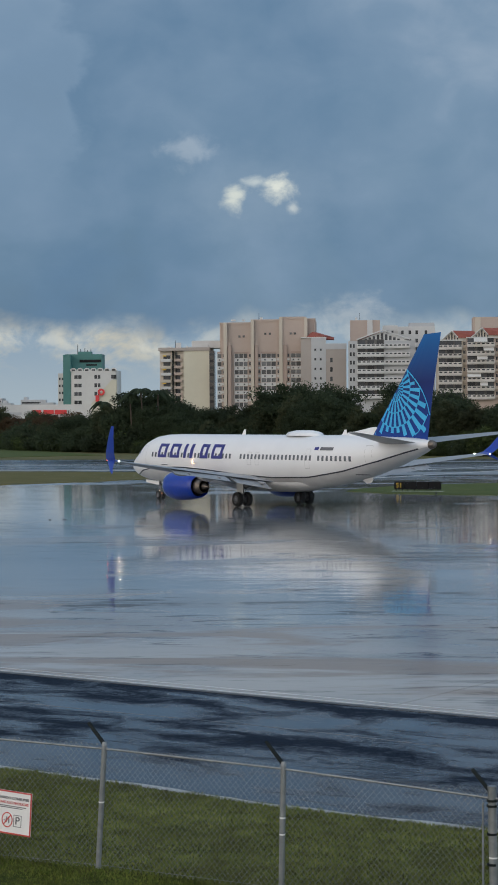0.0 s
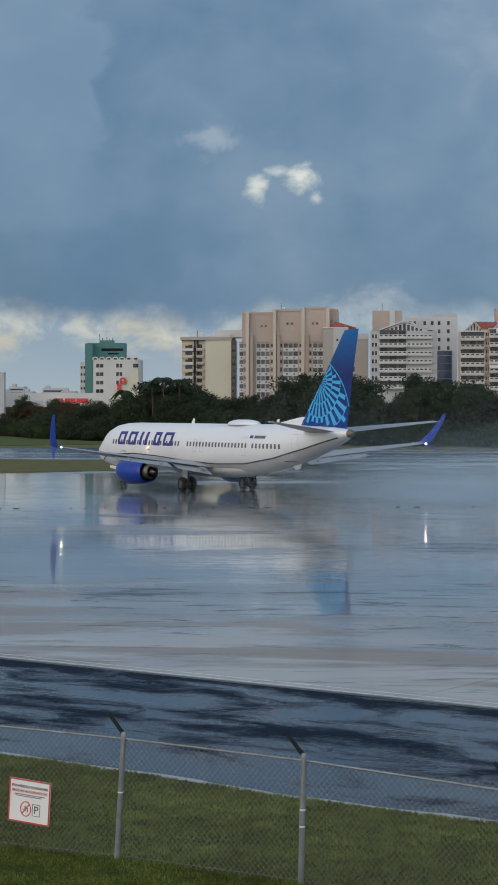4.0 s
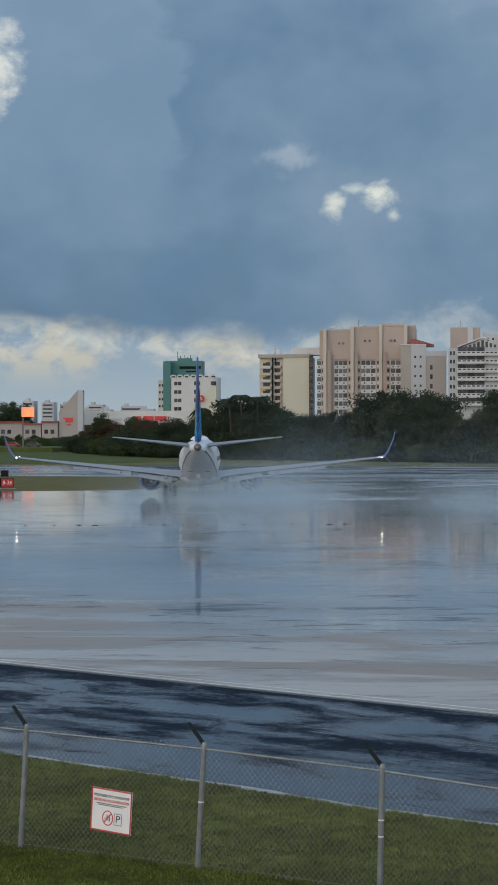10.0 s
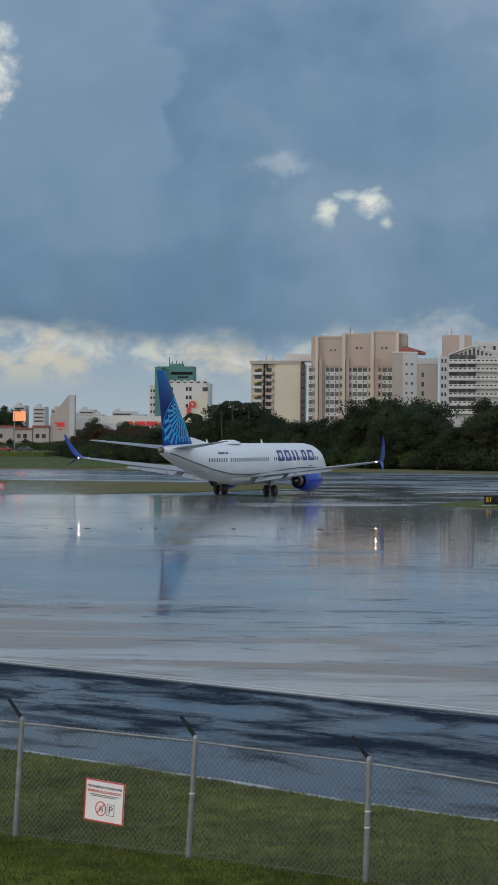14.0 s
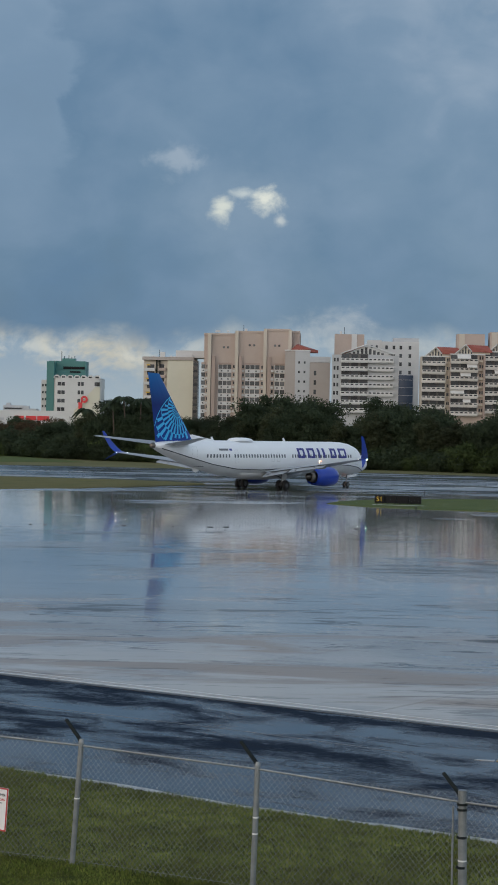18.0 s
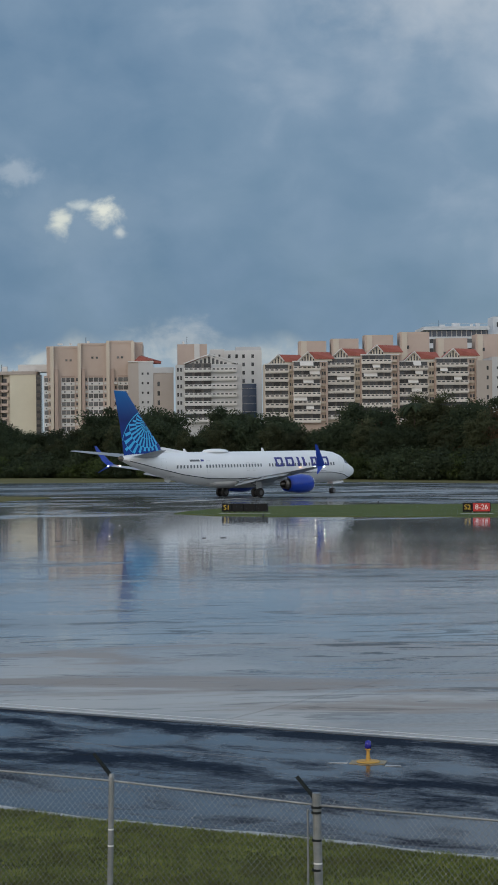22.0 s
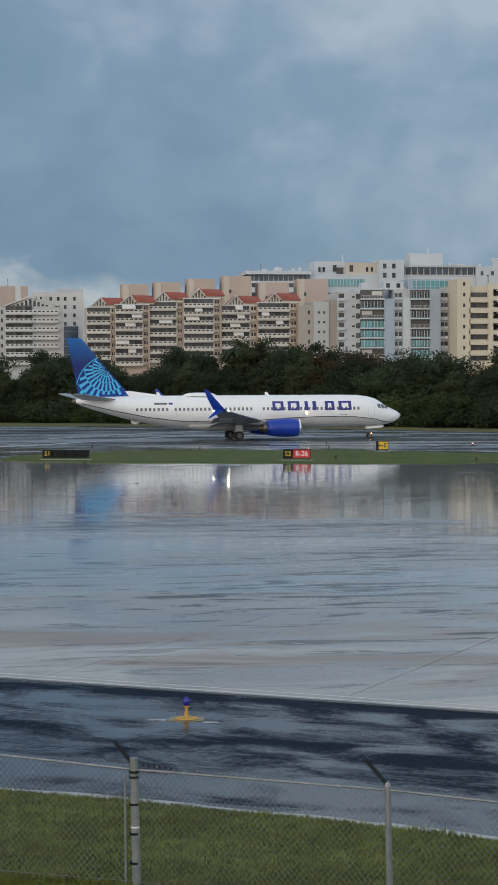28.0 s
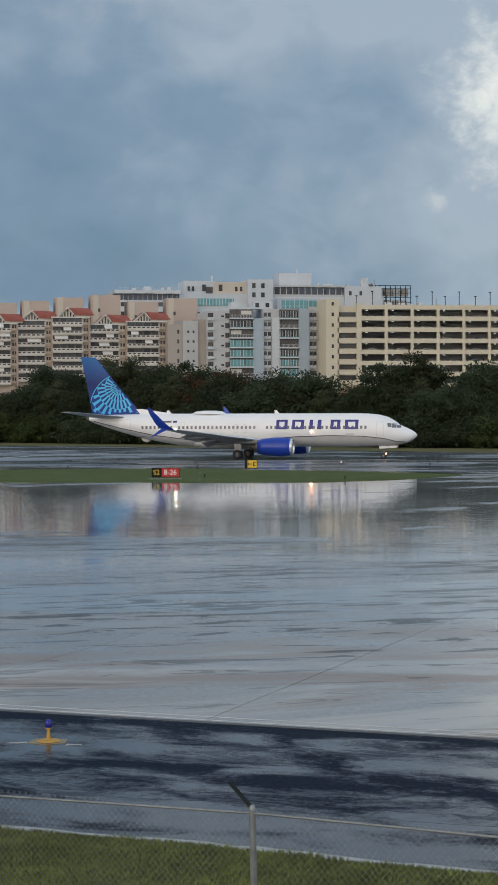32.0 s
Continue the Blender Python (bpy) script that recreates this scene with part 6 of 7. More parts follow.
def balcony_house():
    y = 621
    root = house("apartment_block", "apartment block with long white balconies under a low red gable")
    part("wall", boxes((-1.2, 20.0, y, y + 16, 0, 31.6)), M_GREYW, root)
    part("gable_wall", slab_xz([(1.9, 31.6), (17.6, 31.6), (9.7, 34.5)], y + 0.2, y + 0.8), M_PALE, root)
    for k in range(9):
        x = 4.4 + k * 1.3
        put("gable_window", 0.8, 0.1, round(max(0.5, 2.3 - abs(x - 9.7) * 0.36), 1), M_GLASSD, root, x, y + 0.12, 31.75)
    bm = loft(bmesh.new(), [[(1.5, y - 0.6, 31.9), (9.7, y - 0.6, 34.9)], [(3.0, y + 12, 32.4), (9.7, y + 12, 35.2)]], close=False)
    part("roof_slope", bm, M_TERRA, root, "low red tiled roof")
    bm = bmesh.new()
    tube(bm, (1.5, y - 0.7, 31.9), (9.7, y - 0.7, 34.9), 0.2, sides=6)
    tube(bm, (9.7, y - 0.7, 34.9), (18.6, y - 0.7, 31.9), 0.2, sides=6)
    part("barge_board", bm, M_PALE, root, "white gable edge")
    balcony_storeys(root, 1.6, 10.4, y, [30.4 - 2.66 * s for s in range(7)], M_TAUPE, 0.1, 0.0)
    balcony_storeys(root, 10.4, 18.4, y + 0.6, [30.4 - 2.66 * s for s in range(7)], M_TAUPE, 0.1, 0.0)
    window_grid(root, [-0.4, 0.6], [29.4 - 2.66 * k for k in range(6)], y, 0.6, 1.2)


def white_tower():
    y = 681
    root = house("apartment_tower", "white tower block with small windows and a navy glass stair")
    part("wall", boxes((10.9, 16.0, y + 2, y + 14, 0, 39.4)), M_PALE, root)
    part("main_wall", boxes((16.0, 29.0, y, y + 14, 0, 38.9)), M_PALE, root)
    part("crown", boxes((20.0, 28.8, y + 1, y + 12, 38.9, 40.2)), M_GREYW, root)
    part("glass_stair", boxes((22.0, 27.0, y - 0.6, y - 0.05, 10, 27.2)), M_NAVYGLASS, root, "tall navy glass panel")
    for k in range(6):
        put("glass_bar", 5.0, 0.1, 0.1, M_GREYW, root, 24.5, y - 0.7, 12 + k * 2.7)
    window_grid(root, [17.6, 20.2, 22.6, 25.8], [36.2 - 2.9 * k for k in range(8)], y, 0.9, 1.3)
    window_grid(root, [12.4, 14.2], [36.5 - 2.9 * k for k in range(4)], y + 2, 0.7, 1.1)


def old_flats():
    y = 662
    root = house("apartment_block", "weathered cream apartment block with cluttered balconies and a blank side wall")
    part("side_wall", boxes((-57.4, -48.6, y - 1, y + 18, 0, 30.3)), M_YELLOWISH, root, "blank pale yellow wall")
    part("front_wall", boxes((-65.6, -57.4, y, y + 18, 0, 30.2)), M_CREAM, root)
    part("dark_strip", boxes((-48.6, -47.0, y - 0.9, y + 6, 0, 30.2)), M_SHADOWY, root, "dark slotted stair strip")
    for k in range(9):
        put("slot", 1.2, 0.2, 0.9, M_GLASSD, root, -47.8, y - 1.05, 28.6 - 2.3 * k)
    part("cap", boxes((-66.0, -48.4, y - 1.3, y + 18, 30.3, 31.4)), M_TAUPE, root)
    part("penthouse", boxes((-55.0, -44.9, y + 4, y + 14, 31.4, 33.9)), M_PALE, root)
    part("chimney", boxes((-60.3, -58.6, y + 2, y + 4, 31.4, 33.2)), M_PALE, root)
    for s in range(7):
        z = 27.6 - 2.35 * s
        put("balcony", 3.6, 1.4, 0.9, M_CREAM if s % 2 else M_PALE, root, -63.4, y - 1.4, z - 1.0)
        put("balcony", 2.6, 1.2, 0.9, M_BEIGE, root, -59.3, y - 1.2, z - 0.9)
        put("window", 2.4, 0.15, 1.2, M_GLASSD, root, -63.2, y - 0.1, z)
        put("window", 1.6, 0.15, 1.3, M_GLASSD, root, -59.4, y - 0.1, z)
        if random.random() < 0.5:
            put("awning", 1.2, 0.8, 0.35, M_SIGN_YELLOW, root, -65.0 + random.uniform(0, 2), y - 1.6, z + 0.8, "yellow awning")
    part("fire_stair", boxes((-61.3, -60.9, y - 0.9, y, 8, 31.2), (-60.2, -59.9, y - 0.9, y, 8, 30.5)), M_DARKSTEEL, root)
    roof_clutter(root, -64, -50, 31.4, y + 3, 5, M_PALE)


def hotel():
    y = 800
    root = house("hotel", "white hotel with rounded corners beside a teal tower slab")
    part("teal_slab", boxes((-119.6, -104.2, y + 6, y + 16, 0, 34.4)), M_GREENB, root, "teal tower slab")
    part("teal_face", boxes((-119.7, -116.6, y + 1, y + 6, 0, 34.0)), M_GREENB, root)
    part("left_wall", boxes((-122.3, -119.7, y + 4, y + 14, 0, 26.4)), M_PALE, root)
    bm = bmesh.new()
    out = [(-116.6, y + 12), (-116.6, y + 1.5), (-115.5, y + 0.3), (-114.0, y), (-99.2, y), (-97.6, y + 0.4), (-96.8, y + 1.6), (-96.8, y + 12)]
    prism(out, 0, 27.2, bm)
    part("wall", bm, M_PALE, root)
    for k in range(7):
        cx = -115.3 + k * 2.8
        bm = bmesh.new()
        slab_xz([(cx - 1.35, 27.2), (cx + 1.35, 27.2), (cx + 1.2, 27.9), (cx + 0.7, 28.35), (cx, 28.5), (cx - 0.7, 28.35), (cx - 1.2, 27.9)], y - 0.1, y + 0.4, bm)
        part("parapet_arch", bm, M_PALE, root)
        put("arch_hole", 1.4, 0.08, 0.6, M_GLASSD, root, cx, y - 0.16, 27.3)
    window_grid(root, [-114.2, -112.6], [24.0 - 3.5 * k for k in range(5)], y, 1.4, 1.5)
    window_grid(root, [-106.0, -104.6, -99.0, -97.9], [24.0 - 3.5 * k for k in range(5)], y, 1.1, 1.6)
    window_grid(root, [-121.6, -120.4], [23.6 - 2.9 * k for k in range(4)], y + 4, 0.7, 1.0)
    put("name_board", 9.0, 0.2, 1.1, M_SIGN_BLACK, root, -109.0, y + 5.7, 31.0, "dark unreadable name bar")
    put("name_board", 4.5, 0.2, 0.6, M_SIGN_BLACK, root, -108.5, y + 5.7, 29.6, "dark unreadable name bar")
    bm = bmesh.new()
    for x, h in ((-114.8, 4.2), (-113.6, 2.2), (-111.8, 2.6), (-110.6, 1.8), (-109.3, 2.4)):
        tube(bm, (x, y + 10, 34.4), (x, y + 10, 34.4 + h), 0.14, sides=6)
    part("aerials", bm, M_DARKSTEEL, root)
    part("roof_hut", boxes((-114.5, -109.0, y + 9, y + 13, 34.4, 35.6)), M_GREENB, root)


def supermarket():
    y = 610
    root = house("supermarket", "low white supermarket with a slanted pale pylon and red signs")
    part("wall", boxes((-117.0, -80.5, y, y + 40, 0, 11.8)), M_PALE, root)
    # dark band laid along the wall as painted shade
    part("shade_band", boxes((-117.0, -84.0, y - 0.4, y - 0.02, 4.6, 7.4)), M_SHADOWY, root, "dark band of painted shade along the ground floor")
    part("pylon", slab_xz([(-123.0, 0), (-115.2, 0), (-115.2, 18.2), (-117.0, 18.2), (-123.0, 11.4)], y - 9, y - 7), M_TAUPE, root, "slanted pale concrete pylon")
    part("pylon_edge", boxes((-116.9, -115.2, y - 9.2, y - 9.02, 0, 18.2)), M_GREYW, root)
    part("cart_mark", boxes((-120.9, -118.4, y - 9.12, y - 9.02, 8.2, 9.6), (-121.6, -120.9, y - 9.12, y - 9.02, 9.2, 9.6), (-120.4, -119.0, y - 9.12, y - 9.02, 7.2, 7.6), bevel=0.0), M_REDSIGN, root, "red shopping cart mark")
    for x0, x1 in ((-97.5, -94.2), (-93.9, -90.1), (-101.0, -98.2)):
        part("red_bar", boxes((x0, x1, y - 0.2, y - 0.02, 8.7, 10.1)), M_REDSIGN, root, "red sign bar")
    part("grey_bar", boxes((-108.5, -104.5, y - 0.2, y - 0.02, 8.6, 9.4)), M_GREYW, root)
    part("side_gable", slab_xz([(-82.0, 0), (-74.0, 0), (-74.0, 19.5), (-75.5, 19.5), (-82.0, 12)], y - 2, y - 0.5), M_YELLOWISH, root, "pale slanted end wall")
    bm = bmesh.new()
    revolve(bm, [(-0.2, 0.5), (-0.2, 1.1), (0.2, 1.1), (0.2, 0.5)], (-78.8, y - 2.4, 15.6), 20, "y")
    box(bm, -80.6, -79.4, y - 2.5, y - 2.2, 12.6, 14.6)
    part("red_ring", bm, M_REDSIGN, root, "red ring-shaped sign")


def low_town():
    y = 600
    for x0, x1, z in ((-142, -134.5, 8.0), (-134.2, -128.5, 7.4), (-128.2, -123.2, 8.1)):
        root = house("town_house", "low grey-brown house with a rusty red roof edge behind bushes", "low houses")
        part("wall", boxes((x0, x1, y, y + 10, 0, z)), M_TAUPE, root)
        part("roof_edge", boxes((x0 - 0.2, x1 + 0.2, y - 0.5, y + 10.2, z, z + 0.5)), M_TERRA, root)
        window_grid(root, [x0 + 1.4, x0 + 3.4], [4.6], y, 1.2, 1.3)
    root = thing("billboard", "lit orange advertising panel on a tall pole", "billboard")
    part("panel", boxes((-125.6, -121.9, 559.6, 560, 9.7, 12.5)), M_ORANGE, root, "glowing orange panel")
    bm = bmesh.new()
    tube(bm, (-125.3, 560.3, 0), (-125.3, 560.3, 12.5), 0.16, sides=8)
    part("pole", bm, M_GALV, root)
    for x0, x1, z, yy in ((-336, -327, 27.5, 1500), (-320.5, -311, 26.5, 1500), (-310, -303, 25.2, 1520), (-284, -272, 24.5, 1500), (-270, -262, 20.5, 1480), (-261, -244, 23.5, 1520), (-296, -288, 21.0, 1540), (-358, -346, 22.0, 1500), (-243, -232, 21.0, 1500)):
        root = house("distant_tower", "hazy grey apartment tower on the skyline", "distant towers")
        part("wall", boxes((x0, x1, yy, yy + 15, 0, z)), M_GREYW, root)
        part("crown", boxes((x0 + 2, x0 + 5, yy + 2, yy + 8, z, z + 2)), M_GREYW, root)
        for s in range(4):
            put("window_band", round(x1 - x0 - 2, 1), 0.3, 1.2, M_GLASSD, root, (x0 + x1) / 2, yy - 0.2, z - 3 - 3 * s)


def flat_white():
    y = 701
    root = house("office_building", "long flat-roofed white building with a dark glazed strip")
    part("wall", boxes((88.9, 118.5, y, y + 25, 0, 44.3)), M_COOL, root)
    part("roof_slab", boxes((88.5, 112.6, y - 1.5, y + 25, 46.6, 47.9)), M_COOL, root)
    part("glazing", boxes((89.4, 112.0, y + 1.0, y + 20, 44.3, 46.6)), M_NAVYGLASS, root, "dark strip of glass")
    window_grid(root, [92 + 3.4 * k for k in range(7)], [42.0, 38.6], y, 2.4, 1.5)
    part("right_wall", boxes((112.6, 140.0, y + 3, y + 25, 0, 46.9)), M_COOL, root)
    part("right_glazing", boxes((118.8, 133.0, y + 2.7, y + 2.95, 42.6, 45.2)), M_GLASSB, root, "strip of blue-green glass")
    part("penthouse", boxes((114.9, 126.4, y + 6, y + 18, 46.9, 51.8)), M_COOL, root)
    part("right_penthouse", boxes((126.4, 138.0, y + 5, y + 18, 46.9, 51.4)), M_CREAM, root)
    window_grid(root, [122.3, 128.5], [48.0], y + 5, 1.4, 2.4)
    roof_clutter(root, 92, 110, 47.9, y + 4, 4, M_COOL)
    for k in range(13):
        put("glazing_post", 0.25, 0.3, 2.3, M_GREYW, root, 90.0 + 1.8 * k, y + 0.8, 44.3)
    for k in range(12):
        put("glazing_post", 0.2, 0.2, 2.6, M_COOL, root, 119.2 + 1.2 * k, y + 2.6, 42.6)
    window_grid(root, [116.6, 118.2, 134.4, 136.2], [48.0], y + 5, 0.9, 1.7)
    # doorway and wall recesses are boxes coloured as dark as their shade
    put("door_hole", 2.6, 0.2, 2.4, M_SHADOWY, root, 124.4, y + 5.9, 47.2)
    for k in range(5):
        put("wall_recess", 2.0, 0.2, 1.6, M_SHADOWY, root, 115.0 + 4.4 * k, y + 2.9, 38.6)
    part("tank", boxes((100.0, 103.0, y + 6, y + 9, 47.9, 49.6), bevel=0.4), M_COOL, root)
    put("roof_rail", 22.0, 0.08, 0.08, M_GREYW, root, 100.5, y - 1.4, 48.8)
    bm = bmesh.new()
    tube(bm, (125.8, y + 8, 51.8), (125.8, y + 8, 54.2), 0.35, sides=8)
    part("flue", bm, M_COOL, root)


def glass_flats():
    y = 600
    root = house("apartment_block", "modern pale block with blue-green glass balconies")
    part("left_wall", boxes((105.0, 112.0, y, y + 20, 0, 35.6)), M_GREYW, root)
    part("core_wall", boxes((112.0, 119.6, y + 0.8, y + 20, 0, 36.9)), M_COOL, root)
    part("blue_pier", boxes((119.6, 122.9, y - 0.6, y + 20, 0, 33.4)), M_BLUEGREY, root, "blue-grey wall pier")
    part("mid_wall", boxes((122.9, 134.2, y + 0.6, y + 20, 0, 36.4)), M_GREYW, root)
    part("pale_pier", boxes((125.6, 128.0, y - 0.4, y + 0.5, 0, 33.6)), M_COOL, root)
    part("blue_pier", boxes((134.2, 137.6, y - 0.6, y + 20, 0, 36.5)), M_BLUEGREY, root, "blue-grey wall pier")
    part("end_wall", boxes((137.6, 142.0, y + 0.8, y + 20, 0, 37.0)), M_GREYW, root)
    part("upper_terrace", boxes((128.0, 141.8, y + 3, y + 18, 36.4, 39.8)), M_BLUEGREY, root)
    part("terrace_glass", boxes((129.6, 141.0, y + 2.7, y + 2.95, 36.7, 39.2)), M_GLASSB, root, "blue-green terrace glass")
    # dark sheet behind the balconies, painted as the bay's shade
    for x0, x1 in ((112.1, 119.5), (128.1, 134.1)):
        part("bay_recess", boxes((x0, x1, y + 0.35, y + 0.55, 0, 36.2)), M_SHADOWY, root, "bay behind the balconies, its shade painted dark")
    for s in range(8):
        z = 33.6 - 3.05 * s
        for x0, x1 in ((112.1, 119.5), (128.1, 134.1)):
            w, glazed = x1 - x0, random.random() < 0.55
            cx = (x0 + x1) / 2
            slab = put("balcony", w + 0.45, 1.8, 0.42, M_COOL, root, cx, y - 1.1, z - 0.55, "white balcony slab")
            if glazed:
                n = 7
                gl = random.choice((M_GLASSB, M_GLASSB, M_GLASSD))
                for k in range(n):
                    put("glass_pane", w / n - 0.16, 0.08, 2.0, gl, slab, -w / 2 + w * (k + 0.5) / n, 0.25, 0.55)
                for k in range(n + 1):
                    put("mullion", 0.12, 0.14, 2.3, M_COOL, slab, -w / 2 + w * k / n, 0.2, 0.3)
                put("apron_panel", w, 0.1, 0.35, M_GLASSB, slab, 0, 0.1, 0.3)
            else:
                put("balcony_rail", w, 0.06, 0.08, M_GREYW, slab, 0, 0.05, 1.25)
                for k in range(15):
                    put("baluster", 0.09, 0.05, 0.95, M_GREYW, slab, -w / 2 + w * (k + 0.5) / 15, 0.05, 0.30)
                if random.random() < 0.5:
                    put("roller_blind", w * 0.45, 0.06, 1.2, M_AWNING, slab, random.choice((-1, 1)) * w * 0.22, 1.2, 1.5)
        for x in (123.6, 124.9, 138.4, 139.6):
            put("window", 1.0, 0.15, 1.5, M_GLASSD, root, x, y + 0.5, z + 0.1)
            ledge = put("ledge", 1.25, 0.6, 0.55, M_GREYW, root, x, y + 0.1, z - 0.75)
            put("air_conditioner", 0.8, 0.3, 0.5, M_COOL, ledge, 0, 0.1, 0.55)
        window_grid(root, [109.8], [z + 0.1], y, 0.9, 0.5)
        put("side_balcony", 2.2, 1.2, 0.9, M_COOL, root, 105.9, y - 1.0, z - 0.9)
        # notches are surface boxes with shade for a colour
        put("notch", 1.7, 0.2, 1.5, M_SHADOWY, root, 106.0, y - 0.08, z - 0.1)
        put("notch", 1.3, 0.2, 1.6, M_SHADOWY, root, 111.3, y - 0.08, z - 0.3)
    for k in range(9):
        put("terrace_post", 0.15, 0.15, 3.2, M_COOL, root, 129.0 + 1.5 * k, y + 2.5, 36.4)
    put("terrace_rail", 12.5, 0.08, 0.1, M_GREYW, root, 135.0, y + 0.8, 37.3)
    part("terrace_hut", boxes((113.2, 116.0, y + 4, y + 9, 36.9, 38.6)), M_COOL, root)
    part("terrace_hut", boxes((120.0, 126.5, y + 3, y + 9, 36.4, 38.9)), M_COOL, root)
    window_grid(root, [121.5, 124.8], [37.0], y + 3, 1.2, 1.4)
    roof_clutter(root, 106, 138, 36.6, y + 5, 6, M_COOL)
    y = 702
    root = house("apartment_block", "white stepped building with a glazed upper floor and roof plant")
    part("wall", boxes((138.0, 147.5, y, y + 20, 0, 52.2)), M_COOL, root)
    part("main_wall", boxes((147.5, 190.0, y + 2, y + 20, 0, 46.0)), M_COOL, root)
    part("glazed_floor", boxes((147.8, 175.0, y + 3, y + 18, 46.0, 49.6)), M_NAVYGLASS, root, "dark glazed top floor")
    part("roof_slab", boxes((147.5, 176.0, y + 1.6, y + 19, 49.6, 50.3)), M_GREYW, root)
    part("tank_house", boxes((151.0, 163.3, y + 6, y + 16, 50.3, 55.0)), M_COOL, root)
    part("side_wall", boxes((174.9, 189.0, y + 1, y + 18, 40, 50.0)), M_COOL, root)
    part("chimney", boxes((181.5, 184.2, y + 2, y + 5, 50.0, 53.2)), M_COOL, root)
    for k in range(8):
        put("plant_post", 0.22, 0.22, 9.0, M_DARKSTEEL, root, 187.2 + 1.95 * k, y + 3, 41.5)
    for z in (42.5, 44.2, 45.9, 47.6, 49.2, 50.4):
        put("plant_beam", 14.0, 0.25, 0.22, M_DARKSTEEL, root, 194.0, y + 2.8, z, "dark steel beam of a rooftop frame")
    for k in range(4):
        put("cooling_unit", 2.6, 2.4, 2.8, M_TAUPE if k % 2 else M_GREYW, root, 189.0 + 3.3 * k, y + 4, 46.6)
        put("cooling_unit", 2.2, 2.4, 2.2, M_GREYW, root, 189.2 + 3.2 * k, y + 4.5, 43.0)
    for k in range(12):
        put("glazing_post", 0.3, 0.3, 3.6, M_GREYW, root, 148.4 + 2.35 * k, y + 2.8, 46.0)
    put("handrail", 27.0, 0.2, 0.9, M_GREYW, root, 161.5, y + 2.4, 46.0)
    window_grid(root, [140.2, 143.6], [49.0, 45.6], y, 1.3, 1.8)
    window_grid(root, [149.5 + 2.6 * k for k in range(10)], [46.6], y + 2.9, 1.2, 2.2)
    window_grid(root, [177, 181], [46.6], y + 1, 1.0, 1.6)
    roof_clutter(root, 165, 188, 50.2, y + 5, 6, M_COOL)
    bm = bmesh.new()
    tube(bm, (158.8, y + 10, 55), (158.8, y + 10, 57.2), 0.3, sides=8)
    part("flue", bm, M_COOL, root)


_deck_cars = []


def deck_car(root, x, y, z):
    """A car parked side-on behind a parapet: body, then cabin glass as a sub-part."""
    if not _deck_cars:
        body = [(-2.1, 0.2), (2.1, 0.2), (2.15, 0.75), (1.2, 0.9), (0.7, 1.42), (-1.0, 1.45), (-1.7, 0.95), (-2.1, 0.85)]
        glass = [(1.0, 0.92), (0.62, 1.34), (-0.95, 1.37), (-1.5, 0.95)]
        for mat in (M_PALE, M_GREYW, M_NAVYGLASS, M_BLUEGREY):
            _deck_cars.append(finish(slab_xz(body, -0.85, 0.85), "parked_car", mat))
        _deck_cars.append(finish(slab_xz(glass, -0.87, 0.87), "car_glass", M_GLASSD))
    car = part("parked_car", random.choice(_deck_cars[:4]), M_PALE, root, "car parked on a deck")
    car.location = (x, y, z)
    part("car_glass", _deck_cars[4], M_GLASSD, car)


def parking_deck():
    y = 590
    root = house("stair_block", "cream stair block with narrow windows and open galleries")
    part("wall", boxes((140.7, 144.9, y, y + 20, 0, 39.1)), M_DECK, root)
    part("gallery_wall", boxes((144.9, 151.6, y + 1.5, y + 20, 0, 37.0)), M_DECK, root)
    window_grid(root, [142.9], [37.0 - 3.3 * k for k in range(8)], y, 0.7, 1.1)
    for s in range(7):
        z = 33.6 - 3.3 * s
        # shade inside the open gallery, drawn as a dark box
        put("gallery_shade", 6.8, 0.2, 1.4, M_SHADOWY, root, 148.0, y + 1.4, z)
        put("gallery_parapet", 7.2, 1.4, 1.5, M_DECK, root, 148.0, y, z - 1.75, "cream gallery parapet")
        window_grid(root, [146.5, 149.8], [z + 0.1], y + 1.3, 1.1, 1.1)
    part("right_pier", boxes((150.6, 151.7, y - 0.2, y + 1.6, 0, 37.8)), M_DECK, root)
    root = house("parking_garage", "cream multi-storey parking garage with open decks", category="parking garage")
    part("back_wall", boxes((151.7, 300.0, y + 17, y + 30, 0, 37.0)), M_PALE, root)
    for s in range(8):
        z = 36.0 - 3.5 * s
        deck = part("deck", boxes((151.7, 300.0, y + 0.25, y + 30, z, z + 0.35)), M_PALE, root)
        part("deck_parapet", boxes((151.7, 300.0, y, y + 0.25, z - 0.10, z + 1.30)), M_DECK, root, "cream deck parapet")
        part("inner_parapet", boxes((151.7, 300.0, y + 9.0, y + 9.2, z + 0.35, z + 1.5)), M_PALE, root, "pale parapet across the deck")
        for k in range(12):
            x = 154.6 + k * 8.45
            put("deck_lamp", 0.5, 0.4, 0.14, M_LIGHTSTRIP, root, x, y + 3.0, z - 0.38, "lit tube lamp under a deck")
            if random.random() < 0.75 and s > 0:
                deck_car(root, x + random.uniform(0.5, 3.2), y + 2.6 + random.uniform(0, 1.5), z + 0.35)
    for k in range(19):
        x = 151.7 + 8.45 * k
        part("column", boxes((x - 0.45, x + 0.45, y - 0.12, y + 0.6, 0, 37.6)), M_DECK, root)
    for k in range(14):
        x = 152.0 + 4.9 * k + random.uniform(-0.5, 0.5)
        bm = bmesh.new()
        tube(bm, (x, y + 6, 37.5), (x, y + 6, 37.5 + (4.4 if k % 2 else 3.0)), 0.11, sides=6)
